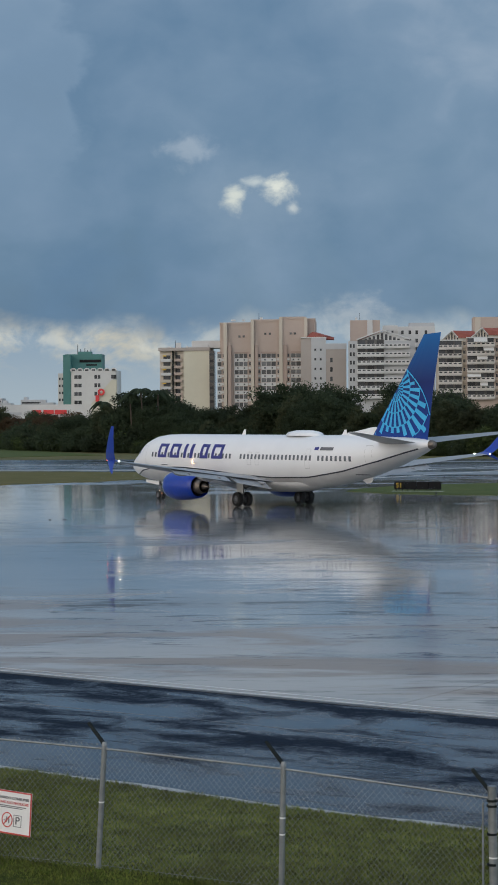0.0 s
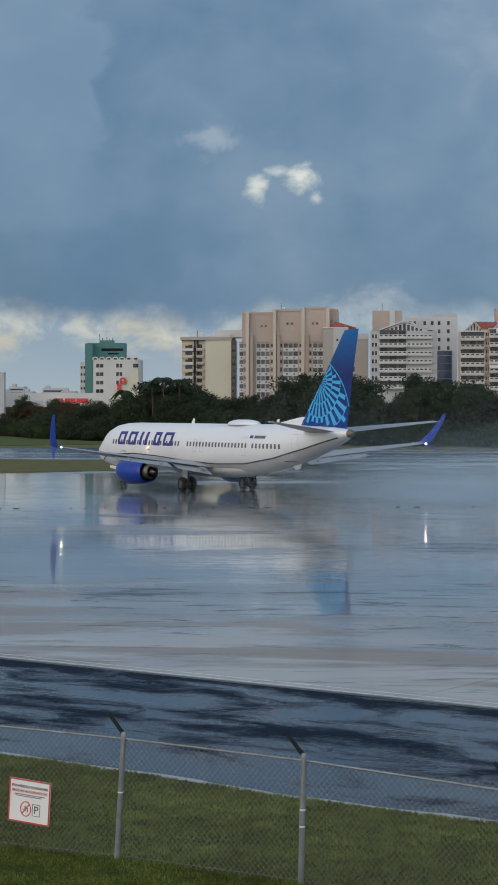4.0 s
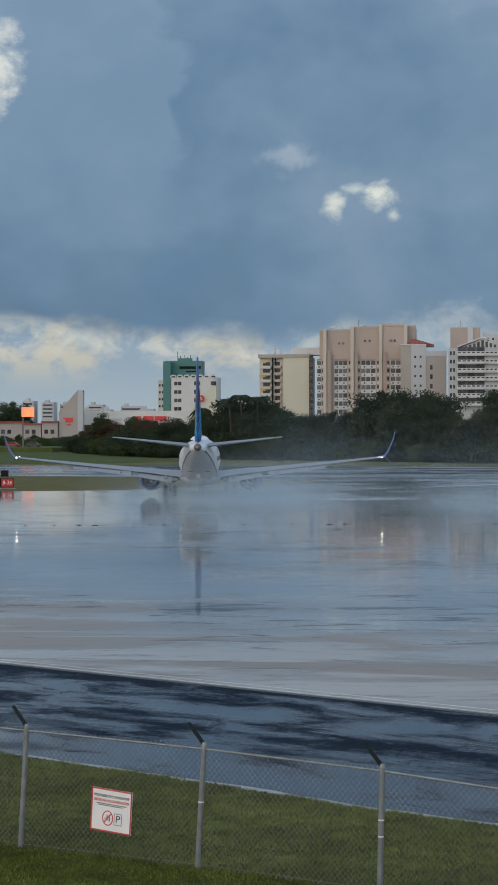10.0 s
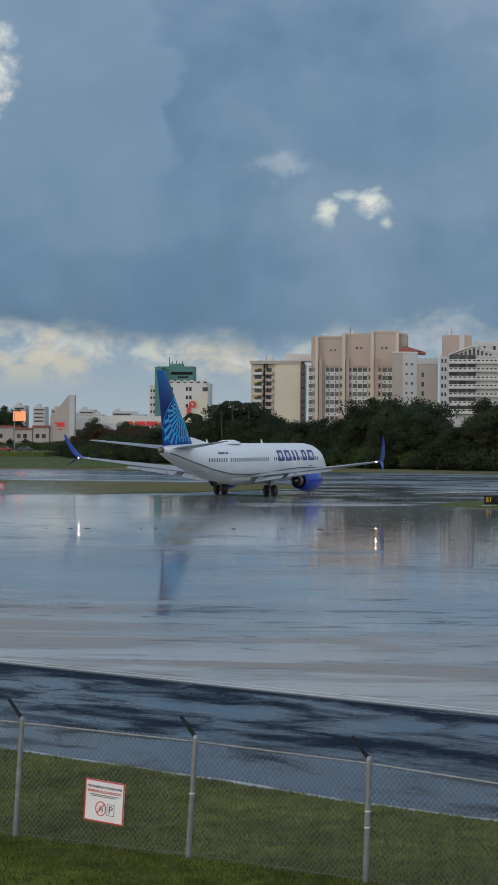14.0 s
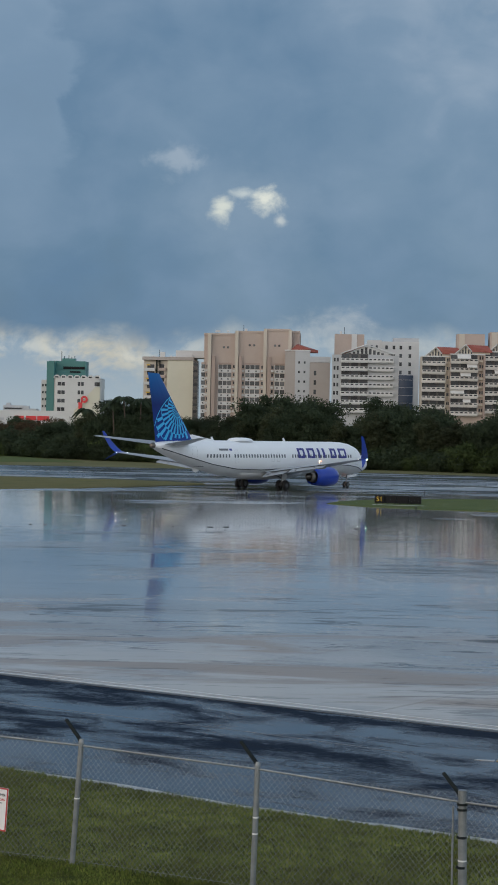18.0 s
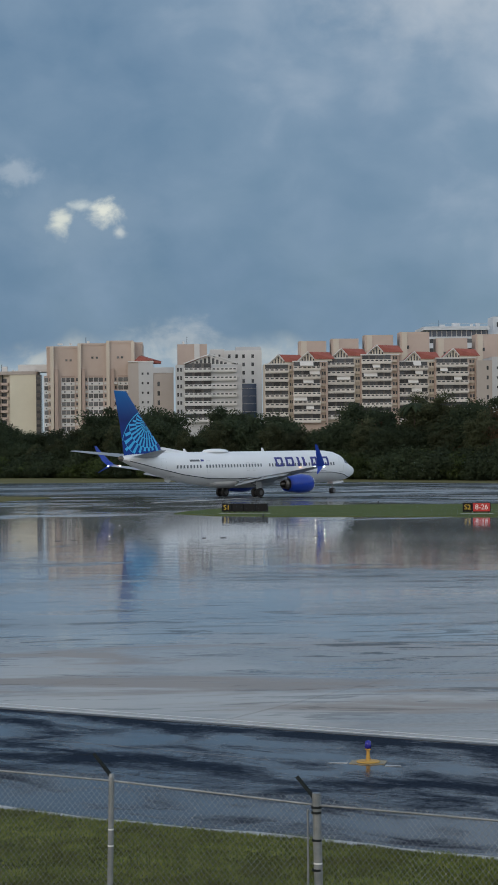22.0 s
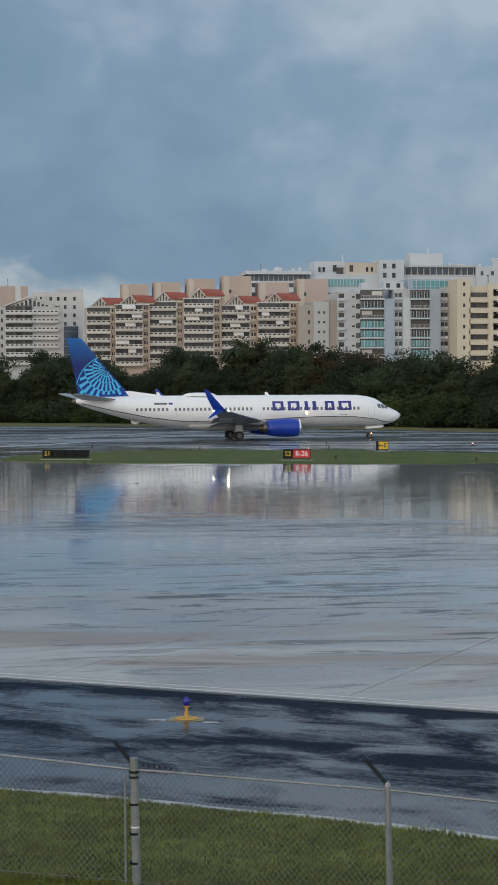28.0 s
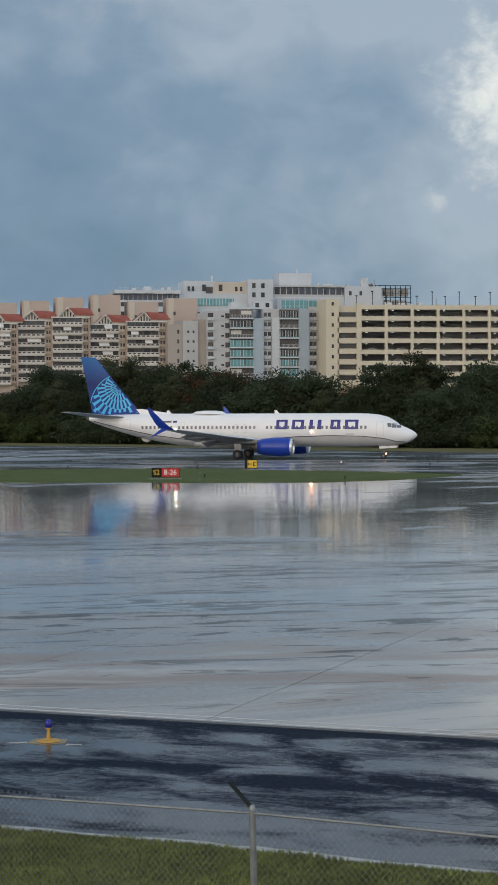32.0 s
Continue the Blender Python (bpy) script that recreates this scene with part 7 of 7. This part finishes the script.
        box(bm, x - 0.5, x + 0.35, y + 5.9, y + 6.1, 37.3 + (4.4 if k % 2 else 3.0), 37.55 + (4.4 if k % 2 else 3.0))
        part("roof_lamp_post", bm, M_DARKSTEEL, root, "dark lamp post on the roof deck")
    roof_clutter(root, 160, 220, 37.5, y + 12, 6, M_PALE)



def roadside():
    """Parked cars, a lamp post and a road sign beyond the far grass."""
    random.seed(21)
    paints = [surface("car_paint_white", (0.62, 0.62, 0.61), (0.70, 0.70, 0.69), 1.0, 0.25, coat=0.5), surface("car_paint_silver", (0.32, 0.33, 0.34), (0.40, 0.41, 0.42), 1.0, 0.25, coat=0.5),
              surface("car_paint_dark", (0.03, 0.035, 0.045), (0.05, 0.055, 0.065), 1.0, 0.25, coat=0.5), surface("car_paint_red", (0.24, 0.02, 0.02), (0.30, 0.03, 0.03), 1.0, 0.25, coat=0.5)]
    words = ["white", "silver", "dark blue", "red"]
    x = -150.0
    while x < -112:
        k = random.choice((0, 1, 2, 2, 0, 3))
        root = thing("car", words[k] + " car parked along the road behind the field", "car", pose(x, 528 + random.uniform(-1, 1), 1.15, 0, 0, random.uniform(-6, 6)), "cars along the road")
        part("body", slab_xz([(-2.1, 0.25), (2.1, 0.25), (2.15, 0.75), (1.2, 0.92), (0.6, 1.45), (-1.1, 1.47), (-1.8, 0.98), (-2.15, 0.9)], -0.85, 0.85), paints[k], root)
        part("side_glass", slab_xz([(1.0, 0.95), (0.52, 1.36), (-1.0, 1.38), (-1.55, 0.98)], -0.87, 0.87), M_GLASSD, root)
        for wx in (-1.35, 1.35):
            for wy in (-0.8, 0.8):
                bm = bmesh.new()
                tube(bm, (wx, wy - 0.1, 0.32), (wx, wy + 0.1, 0.32), 0.32, sides=12)
                part("wheel", bm, M_RUBBER, root)
        x += random.uniform(4.8, 7.5)
    root = thing("street_lamp", "tall grey street lamp beside the road", "street lamp", pose(-116.3, 520, -0.1))
    bm = bmesh.new()
    tube(bm, (0, 0, 0), (0, 0, 11.8), 0.14, 0.09, 8)
    part("pole", bm, M_GALV, root)
    part("lamp_head", boxes((-0.3, 1.2, -0.15, 0.15, 11.7, 11.9), bevel=0.04), M_GREYW, root)
    root = thing("road_sign", "green road sign on a post", "road sign", pose(-124.9, 520, -0.1))
    bm = bmesh.new()
    tube(bm, (0, 0, 0), (0, 0, 7.8), 0.10, sides=8)
    part("post", bm, M_GALV, root)
    part("plate", boxes((-0.9, 0.9, -0.16, -0.10, 5.2, 7.8), bevel=0.02), surface("sign_green", (0.02, 0.16, 0.09), (0.03, 0.20, 0.11), 1.0, 0.5), root, "green unlettered plate")
    # green meadow before the road, and the raised bank that carries it
    field = prism([(-420, 350), (-70, 348), (-48, 372), (-66, 418), (-98, 502), (-420, 500)], -0.1, 0.02)
    solid("meadow", field, M_TURF, "wide green meadow before the road", "grass", kind="structure")
    bank = prism([(-420, 500), (-105, 505), (-105, 560), (-420, 560)], -0.3, 1.15)
    solid("embankment", bank, M_TURF, "grassy bank carrying a road behind the field", "bank", kind="structure")


random.seed(11)
old_flats()
big_beige()
grey_end()
balcony_house()
white_tower()
gabled_row()
flat_white()
glass_flats()
parking_deck()
hotel()
supermarket()
low_town()
roadside()


# ---- spray blown up behind the engines ----
M_MIST = surface("fine_water_spray", (0.42, 0.55, 0.66), (0.50, 0.63, 0.74), 0.2, 0.9, 0.05)


def spray_mesh(seed, n, rx, ry, rz, least, most):
    """A loose cloud of fine droplets, thickest low down and at its middle."""
    rnd = np.random.RandomState(seed)
    p = np.stack([rnd.normal(0, rx * 0.42, n), rnd.normal(0, ry * 0.42, n), np.abs(rnd.normal(0, rz * 0.5, n)) + 0.03], 1)
    r = rnd.uniform(least, most, n)[:, None]
    a = rnd.normal(size=(n, 3))
    a /= np.linalg.norm(a, axis=1)[:, None]
    b = np.cross(a, rnd.normal(size=(n, 3)))
    b /= np.linalg.norm(b, axis=1)[:, None]
    v = np.stack([p + a * r, p + (0.866 * b - 0.5 * a) * r, p - (0.866 * b + 0.5 * a) * r], 1)
    me = bpy.data.meshes.new("spray")
    me.vertices.add(n * 3)
    me.vertices.foreach_set("co", v.ravel())
    me.loops.add(n * 3)
    me.loops.foreach_set("vertex_index", np.arange(n * 3))
    me.polygons.add(n)
    me.polygons.foreach_set("loop_start", np.arange(0, n * 3, 3))
    me.update(calc_edges=True)
    me.materials.append(M_MIST)
    return me


SPRAY_MESHES = [spray_mesh(0, 330000, 13.0, 8.0, 2.2, 0.007, 0.012), spray_mesh(1, 340000, 13.0, 8.0, 3.4, 0.007, 0.012), spray_mesh(2, 390000, 15.0, 9.0, 7.5, 0.005, 0.009)]
sprays = []
for k in range(20):
    ob = new("spray", SPRAY_MESHES[k % 3 if k < 15 else k % 2])
    tagged(ob, "thin white veil of spray drifting behind the jet engines", "spray", "veils of spray", kind="stuff")
    sprays.append((ob, 0.4 + k * 0.52, 1 if k % 2 else -1))

# ---- trees and bushes along the far edge of the field ----
def crown_mesh(name, rx, rz, z0, lobes, leaves, size, mat, seed, flat=0.0):
    """A crown of small folded leaf sprays gathered in uneven lobes."""
    rnd = np.random.RandomState(seed)
    cs = []
    for _ in range(lobes):
        a, r = rnd.uniform(0, 2 * math.pi), rx * math.sqrt(rnd.uniform(0.0, 0.75))
        h = rnd.uniform(0.10, 1.0)
        cs.append((r * math.cos(a), r * math.sin(a), z0 + rz * h * (1 - 0.35 * (r / rx) ** 2), rnd.uniform(0.12, 0.36) * rx))
    verts, faces = [], []
    per = leaves // lobes
    for cx, cy, cz, cr in cs:
        d = rnd.normal(size=(per, 3))
        d /= np.linalg.norm(d, axis=1)[:, None]
        rad = cr * rnd.uniform(0.15, 1.45, per) ** 0.8
        p = np.array((cx, cy, cz)) + d * rad[:, None] * np.array((1, 1, 0.72))
        u = rnd.normal(size=(per, 3))
        u /= np.linalg.norm(u, axis=1)[:, None]
        w = np.cross(d, u)
        w /= np.linalg.norm(w, axis=1)[:, None] + 1e-6
        s = size * rnd.uniform(0.5, 1.4, per)[:, None]
        for i in range(per):
            k = len(verts)
            verts += [tuple(p[i] - u[i] * s[i]), tuple(p[i] + w[i] * s[i] * 0.45 + d[i] * s[i] * 0.15), tuple(p[i] + u[i] * s[i] * 0.9), tuple(p[i] - w[i] * s[i] * 0.45)]
            faces.append((k, k + 1, k + 2, k + 3))
    me = bpy.data.meshes.new(name)
    me.from_pydata(verts, [], faces)
    me.materials.append(mat)
    return me


def trunk_mesh(h, r, seed):
    rnd = random.Random(seed)
    bm = bmesh.new()
    p = Vector((0, 0, -0.3))
    pts = [p]
    for k in range(4):
        p = p + Vector((rnd.uniform(-0.3, 0.3), rnd.uniform(-0.3, 0.3), (h + 0.3) / 4))
        pts.append(p)
    for k in range(4):
        tube(bm, pts[k], pts[k + 1], r * (1 - 0.18 * k), r * (1 - 0.18 * (k + 1)), 8)
    for k in range(6):
        a = rnd.uniform(0, 6.28)
        q = pts[2].lerp(pts[4], rnd.random())
        tube(bm, q, q + Vector((math.cos(a) * h * 0.34, math.sin(a) * h * 0.34, h * rnd.uniform(0.1, 0.38))), r * 0.4, r * 0.12, 6)
    return finish(bm, "trunk", M_BARK)


CROWNS = [crown_mesh("crown", 4.6, 6.8, 3.0, 80, 27000, 0.19, M_LEAF, 1), crown_mesh("crown", 3.4, 7.8, 2.8, 70, 22000, 0.185, M_LEAF_OLIVE, 2),
          crown_mesh("crown", 5.4, 5.6, 3.2, 90, 28000, 0.20, M_LEAF, 3), crown_mesh("crown", 4.2, 5.0, 3.2, 40, 9000, 0.165, M_LEAF_BROWN, 4)]
BUSHES = [crown_mesh("foliage", 3.6, 3.4, 0.3, 34, 12000, 0.17, M_LEAF_LIGHT, 5), crown_mesh("foliage", 3.0, 2.8, 0.2, 28, 10000, 0.16, M_LEAF_LIGHT, 6), crown_mesh("foliage", 4.2, 3.0, 0.2, 36, 12000, 0.18, M_LEAF, 7)]
TRUNKS = [trunk_mesh(5.5, 0.28, 3), trunk_mesh(6.2, 0.24, 4)]
STEM = trunk_mesh(1.6, 0.10, 9)


def tree(x, y, h, kind, yaw):
    lab = ("thin-leaved tree with rusty foliage above the hedge" if kind == 3 else "dark green broad-leaved tree with a dense uneven crown")
    root = thing("tree", lab, "tree", pose(x, y, -0.06, 0, 0, yaw), "trees along the airfield")
    s = h / 10.5
    root.scale = (s * random.uniform(0.9, 1.2), s * random.uniform(0.9, 1.2), s)
    part("trunk", TRUNKS[kind % 2], M_BARK, root)
    part("crown", CROWNS[kind], M_LEAF, root)


def bush(x, y, h, kind, yaw):
    root = thing("bush", "dense dark green bush at the field's edge", "bush", pose(x, y, -0.06, 0, 0, yaw), "bushes along the airfield")
    s = h / 3.6
    root.scale = (s * random.uniform(1.0, 1.4), s * random.uniform(0.9, 1.2), s)
    part("stem", STEM, M_BARK, root)
    part("foliage", BUSHES[kind], M_LEAF, root)


def palm(x, y, h, yaw):
    root = thing("palm", "tall palm with drooping fronds above the trees", "palm tree", pose(x, y, -0.06, 0, 0, yaw), "palms")
    bm = bmesh.new()
    p = Vector((0, 0, -0.2))
    for k in range(6):
        q = p + Vector((0.12 * k * 0.3, 0.05, h / 6))
        tube(bm, p, q, 0.24 - 0.02 * k, 0.22 - 0.02 * k, 8)
        p = q
    part("trunk", bm, M_BARK, root)
    for k in range(13):
        bm = bmesh.new()
        a = 2 * math.pi * k / 13 + random.uniform(-0.2, 0.2)
        rise = random.uniform(0.1, 1.2)
        prev = None
        for s in range(8):
            f = s / 7
            c = p + Vector((math.cos(a) * 2.9 * f, math.sin(a) * 2.9 * f, rise * f * 1.4 - 2.4 * f * f))
            side = Vector((-math.sin(a), math.cos(a), 0)) * (0.55 * math.sin(math.pi * min(1, f * 0.9 + 0.1)) + 0.03)
            row = [bm.verts.new(c - side - Vector((0, 0, 0.25))), bm.verts.new(c), bm.verts.new(c + side - Vector((0, 0, 0.25)))]
            if prev and s:
                for j in range(2):
                    bm.faces.new((prev[j], prev[j + 1], row[j + 1], row[j]))
            prev = row
        part("frond", bm, M_LEAF, root)


def far_line(x):
    """How far away the tree line stands."""
    pts = [(-400, 590), (-118, 585), (-104, 540), (-90, 478), (-70, 430), (-45, 395), (-20, 378), (0, 362), (25, 345), (45, 325), (62, 304), (80, 286), (110, 258), (160, 225), (300, 160)]
    for (xa, ya), (xb, yb) in zip(pts, pts[1:]):
        if xa <= x <= xb:
            return ya + (yb - ya) * (x - xa) / (xb - xa)
    return 300


def crest(x):
    """Height of the trees along the line."""
    pts = [(-400, 4), (-112, 4.0), (-106, 5.5), (-92, 6.6), (-85, 6.6), (-76, 6.4), (-70, 7.4), (-60, 8.8), (-52, 11.2), (-46, 12.2), (-36, 12.6), (-31, 9.6), (-27, 8.2), (-23, 10.6), (-15, 12.8), (-8, 15.0), (-1, 13.2), (4, 11.4), (9, 13.0), (14, 13.2), (19, 11.2),
           (22, 10.6), (30, 12.0), (38, 13.4), (45, 12.8), (53, 13.6), (58, 14.9), (64, 13.4), (72, 12.0), (82, 12.6), (92, 13.6), (104, 13.6), (120, 13), (300, 12)]
    for (xa, ya), (xb, yb) in zip(pts, pts[1:]):
        if xa <= x <= xb:
            return ya + (yb - ya) * (x - xa) / (xb - xa)
    return 10


random.seed(5)
x = -150.0
while x < 175:
    y = far_line(x)
    tree(x + random.uniform(-1, 1), y + 9 + random.uniform(-3, 5), crest(x) * random.uniform(0.66, 1.13), random.choice((0, 1, 2, 0, 2)), random.uniform(0, 360))
    x += random.uniform(2.6, 4.2) if x > -75 else random.uniform(4, 6.5)
x = -150.0
while x < 175:
    y = far_line(x)
    tree(x + random.uniform(-1, 1), y + 4 + random.uniform(-2, 2), crest(x) * random.uniform(0.62, 0.84), random.choice((0, 1, 2)), random.uniform(0, 360))
    x += random.uniform(3.2, 5.0) if x > -75 else random.uniform(6, 9)
for x, dy, h in ((-84, 12, 8.8), (-79, 12, 9.4), (-75, 14, 9.6), (-63, 12, 11.0), (-70, 10, 9.8), (-104, 10, 6.5), (52, 14, 14.6), (56.5, 10, 15.4), (61, 12, 15.0), (66, 12, 13.2), (78, 14, 12.2), (82, 12, 12.6), (111, 14, 13.5), (35, 14, 13)):
    tree(x, far_line(x) + dy, h, 3, random.uniform(0, 360))
for x, y, h, kind in ((-141, 618, 15.5, 0), (-147, 620, 12.0, 2), (-151, 622, 10.5, 1), (-93, 500, 9.2, 3), (-87.5, 480, 9.6, 1), (-84, 476, 9.8, 3), (-80.5, 478, 10.2, 3), (-77, 474, 9.6, 0), (-73, 470, 10.4, 3)):
    tree(x, y, h, kind, random.uniform(0, 360))
for x, h in ((-42.7, 13.2), (-45.4, 12.4), (-39.4, 12.8), (41, 13.2), (-53, 10.8)):
    palm(x, far_line(x) + (3 if x < 0 else 8), h, random.uniform(0, 360))
x = -150.0
while x < 175:
    y = far_line(x)
    bush(x + random.uniform(-0.8, 0.8), y + random.uniform(-1.5, 2), random.uniform(2.6, 4.4) * (1.2 if x > 15 else 0.95 if x > -100 else 1.0), random.choice((0, 1, 2)), random.uniform(0, 360))
    if x > -75:
        bush(x + random.uniform(-1.2, 1.2), y + 6 + random.uniform(-1, 1), random.uniform(4.4, 6.2), random.choice((2, 2, 1)), random.uniform(0, 360))
    x += random.uniform(2.0, 3.2)


# ---- grass blades on the verge ----
def verge_grass():
    rnd = np.random.RandomState(3)
    n = 300000
    xs = rnd.uniform(-11.5, 10.5, n * 2)
    ys = rnd.uniform(17.0, 39.5, n * 2)
    edge_y = np.interp(xs, [p[0] for p in VERGE], [p[1] for p in VERGE])
    low = np.interp(xs, [-12, -6, 0, 6, 11], [24.5, 23, 22.0, 20, 17])
    keep = (ys < edge_y + 0.05) & (ys > low)
    xs, ys, edge_y = xs[keep][:n], ys[keep][:n], edge_y[keep][:n]
    m = len(xs)
    tuft = np.array([noise.noise(Vector((x * 1.3, y * 1.3, 0.0))) for x, y in zip(xs, ys)])
    h = rnd.uniform(0.02, 0.065, m) * (1 + 0.9 * tuft)
    h = np.where(edge_y - ys < 0.25, h * 1.35, h)
    a = rnd.uniform(0, 2 * math.pi, m)
    w = rnd.uniform(0.006, 0.013, m)
    lean = rnd.normal(0, 0.03, (m, 2))
    v = np.zeros((m, 3, 3))
    v[:, 0] = np.stack([xs - w * np.cos(a), ys - w * np.sin(a), np.full(m, 0.045)], 1)
    v[:, 1] = np.stack([xs + w * np.cos(a), ys + w * np.sin(a), np.full(m, 0.045)], 1)
    v[:, 2] = np.stack([xs + lean[:, 0], ys + lean[:, 1], 0.05 + h], 1)
    me = bpy.data.meshes.new("grass")
    me.from_pydata(v.reshape(-1, 3).tolist(), [], np.arange(m * 3).reshape(-1, 3).tolist())
    me.materials.append(M_BLADE)
    tagged(new("grass", me), "short uneven green grass blades on the verge", "grass", kind="stuff")


def edge_clods():
    """Crumbs of dark earth and roots along the ragged edge of the turf."""
    rnd = random.Random(8)
    bm = bmesh.new()
    for k in range(1500):
        x = rnd.uniform(-11, 11)
        y = float(np.interp(x, [p[0] for p in VERGE], [p[1] for p in VERGE])) + rnd.gauss(0.02, 0.07)
        r, h = rnd.uniform(0.012, 0.045), rnd.uniform(0.02, 0.06)
        a = rnd.uniform(0, 6.28)
        base = [bm.verts.new((x + r * math.cos(a + q), y + r * math.sin(a + q), 0.0)) for q in (0, 1.7, 3.2, 4.8)]
        top = bm.verts.new((x + rnd.uniform(-0.4, 0.4) * r, y + rnd.uniform(-0.4, 0.4) * r, 0.02 + h))
        for q in range(4):
            bm.faces.new((base[q], base[(q + 1) % 4], top))
    solid("soil_clods", bm, M_CLOD, "dark crumbs of earth along the verge's ragged edge", "soil", kind="stuff")


verge_grass()
edge_clods()


# seconds, place and heading of the airliner on the ground
TAXI = [
    (0.0, -6.10, 149.32, 125.96),
    (1.0, -7.41, 151.47, 126.30),
    (2.0, -8.83, 153.73, 126.30),
    (3.0, -10.65, 156.13, 125.58),
    (4.0, -12.78, 158.65, 124.26),
    (5.0, -15.00, 161.51, 122.09),
    (6.0, -17.09, 164.88, 118.83),
    (7.0, -19.14, 169.00, 114.18),
    (8.0, -21.14, 173.57, 108.52),
    (9.0, -22.72, 178.05, 102.63),
    (10.0, -23.74, 182.26, 96.76),
    (11.0, -24.01, 186.96, 90.12),
    (12.0, -23.55, 192.00, 83.08),
    (13.0, -22.44, 196.98, 76.69),
    (14.0, -20.59, 201.88, 71.41),
    (15.0, -18.02, 206.80, 66.83),
    (16.0, -14.96, 211.48, 62.82),
    (17.0, -11.66, 215.67, 59.25),
    (18.0, -8.12, 219.21, 56.08),
    (19.0, -4.35, 222.55, 53.38),
    (20.0, -0.43, 226.17, 51.59),
    (21.0, 3.48, 229.54, 49.41),
    (22.0, 7.11, 232.18, 45.50),
    (23.0, 10.65, 234.34, 40.47),
    (24.0, 14.24, 236.13, 34.41),
    (25.0, 17.81, 237.34, 27.61),
    (26.0, 21.30, 237.70, 19.99),
    (27.0, 24.78, 237.36, 11.87),
    (28.0, 28.44, 236.62, 4.50),
    (29.0, 32.34, 235.47, -1.16),
    (30.0, 36.42, 234.13, -7.13),
    (31.0, 40.69, 232.92, -15.33),
    (32.0, 45.03, 231.71, -24.21),
]


# ---- what moves ----
def motions():
    walk(plane, [(t, pose(x, y, 0, 0, 0, h)) for t, x, y, h in TAXI])
    # the wheels turn with the way rolled
    roll, last = [(0.0, 0.0)], 0.0
    for (t0, x0, y0, h0), (t1, x1, y1, h1) in zip(TAXI, TAXI[1:]):
        step = math.hypot(x1 - x0, y1 - y0)
        for k in range(1, 16):
            roll.append((t0 + (t1 - t0) * k / 15, last + step * k / 15))
        last += step
    for ob, r, x, y in plane_wheels:
        walk(ob, [(t, pose(x, y, r, 0, math.degrees(s / r), 0)) for t, s in roll])
    # each veil of spray rises behind the plane, drifts back with the jet blast and settles
    def on_taxi(t):
        t = min(32.0, max(0.0, t))
        i = min(31, int(t))
        f = t - i
        return [TAXI[i][k] + (TAXI[i + 1][k] - TAXI[i][k]) * f for k in (1, 2, 3)]

    for ob, born, side in sprays:
        x, y, h = on_taxi(born)
        c, s = math.cos(radians(h)), math.sin(radians(h))
        sink = 0.8 if born > 7.8 else 0.0      # the last of it stays low
        wind = 4.4 if born < 7.0 else 1.2 if born < 9.2 else -3.0      # sideways drift, metres a second
        place = lambda d, w, z, age: pose(x - c * d - s * w + wind * age, y - s * d + c * w, z, 0, 0, h)
        rows = [(born, place(7, 2.0 * side, -9.5, 0)), (born + 0.8, place(8, 2.5 * side, -0.9 - sink, 0.8)), (born + 2.2, place(10, 3 * side, -sink, 2.2)), (born + 4.0, place(12, 4 * side, -0.8 - sink, 4.0)), (born + 5.6, place(13, 5 * side, -9.5, 5.6))]
        if rows[0][0] > 0:
            rows.insert(0, (0.0, place(7, 2.0 * side, -9.5, 0)))
        rows.append((32.0, place(13, 5 * side, -9.7, 5.6)))
        walk(ob, rows)


motions()
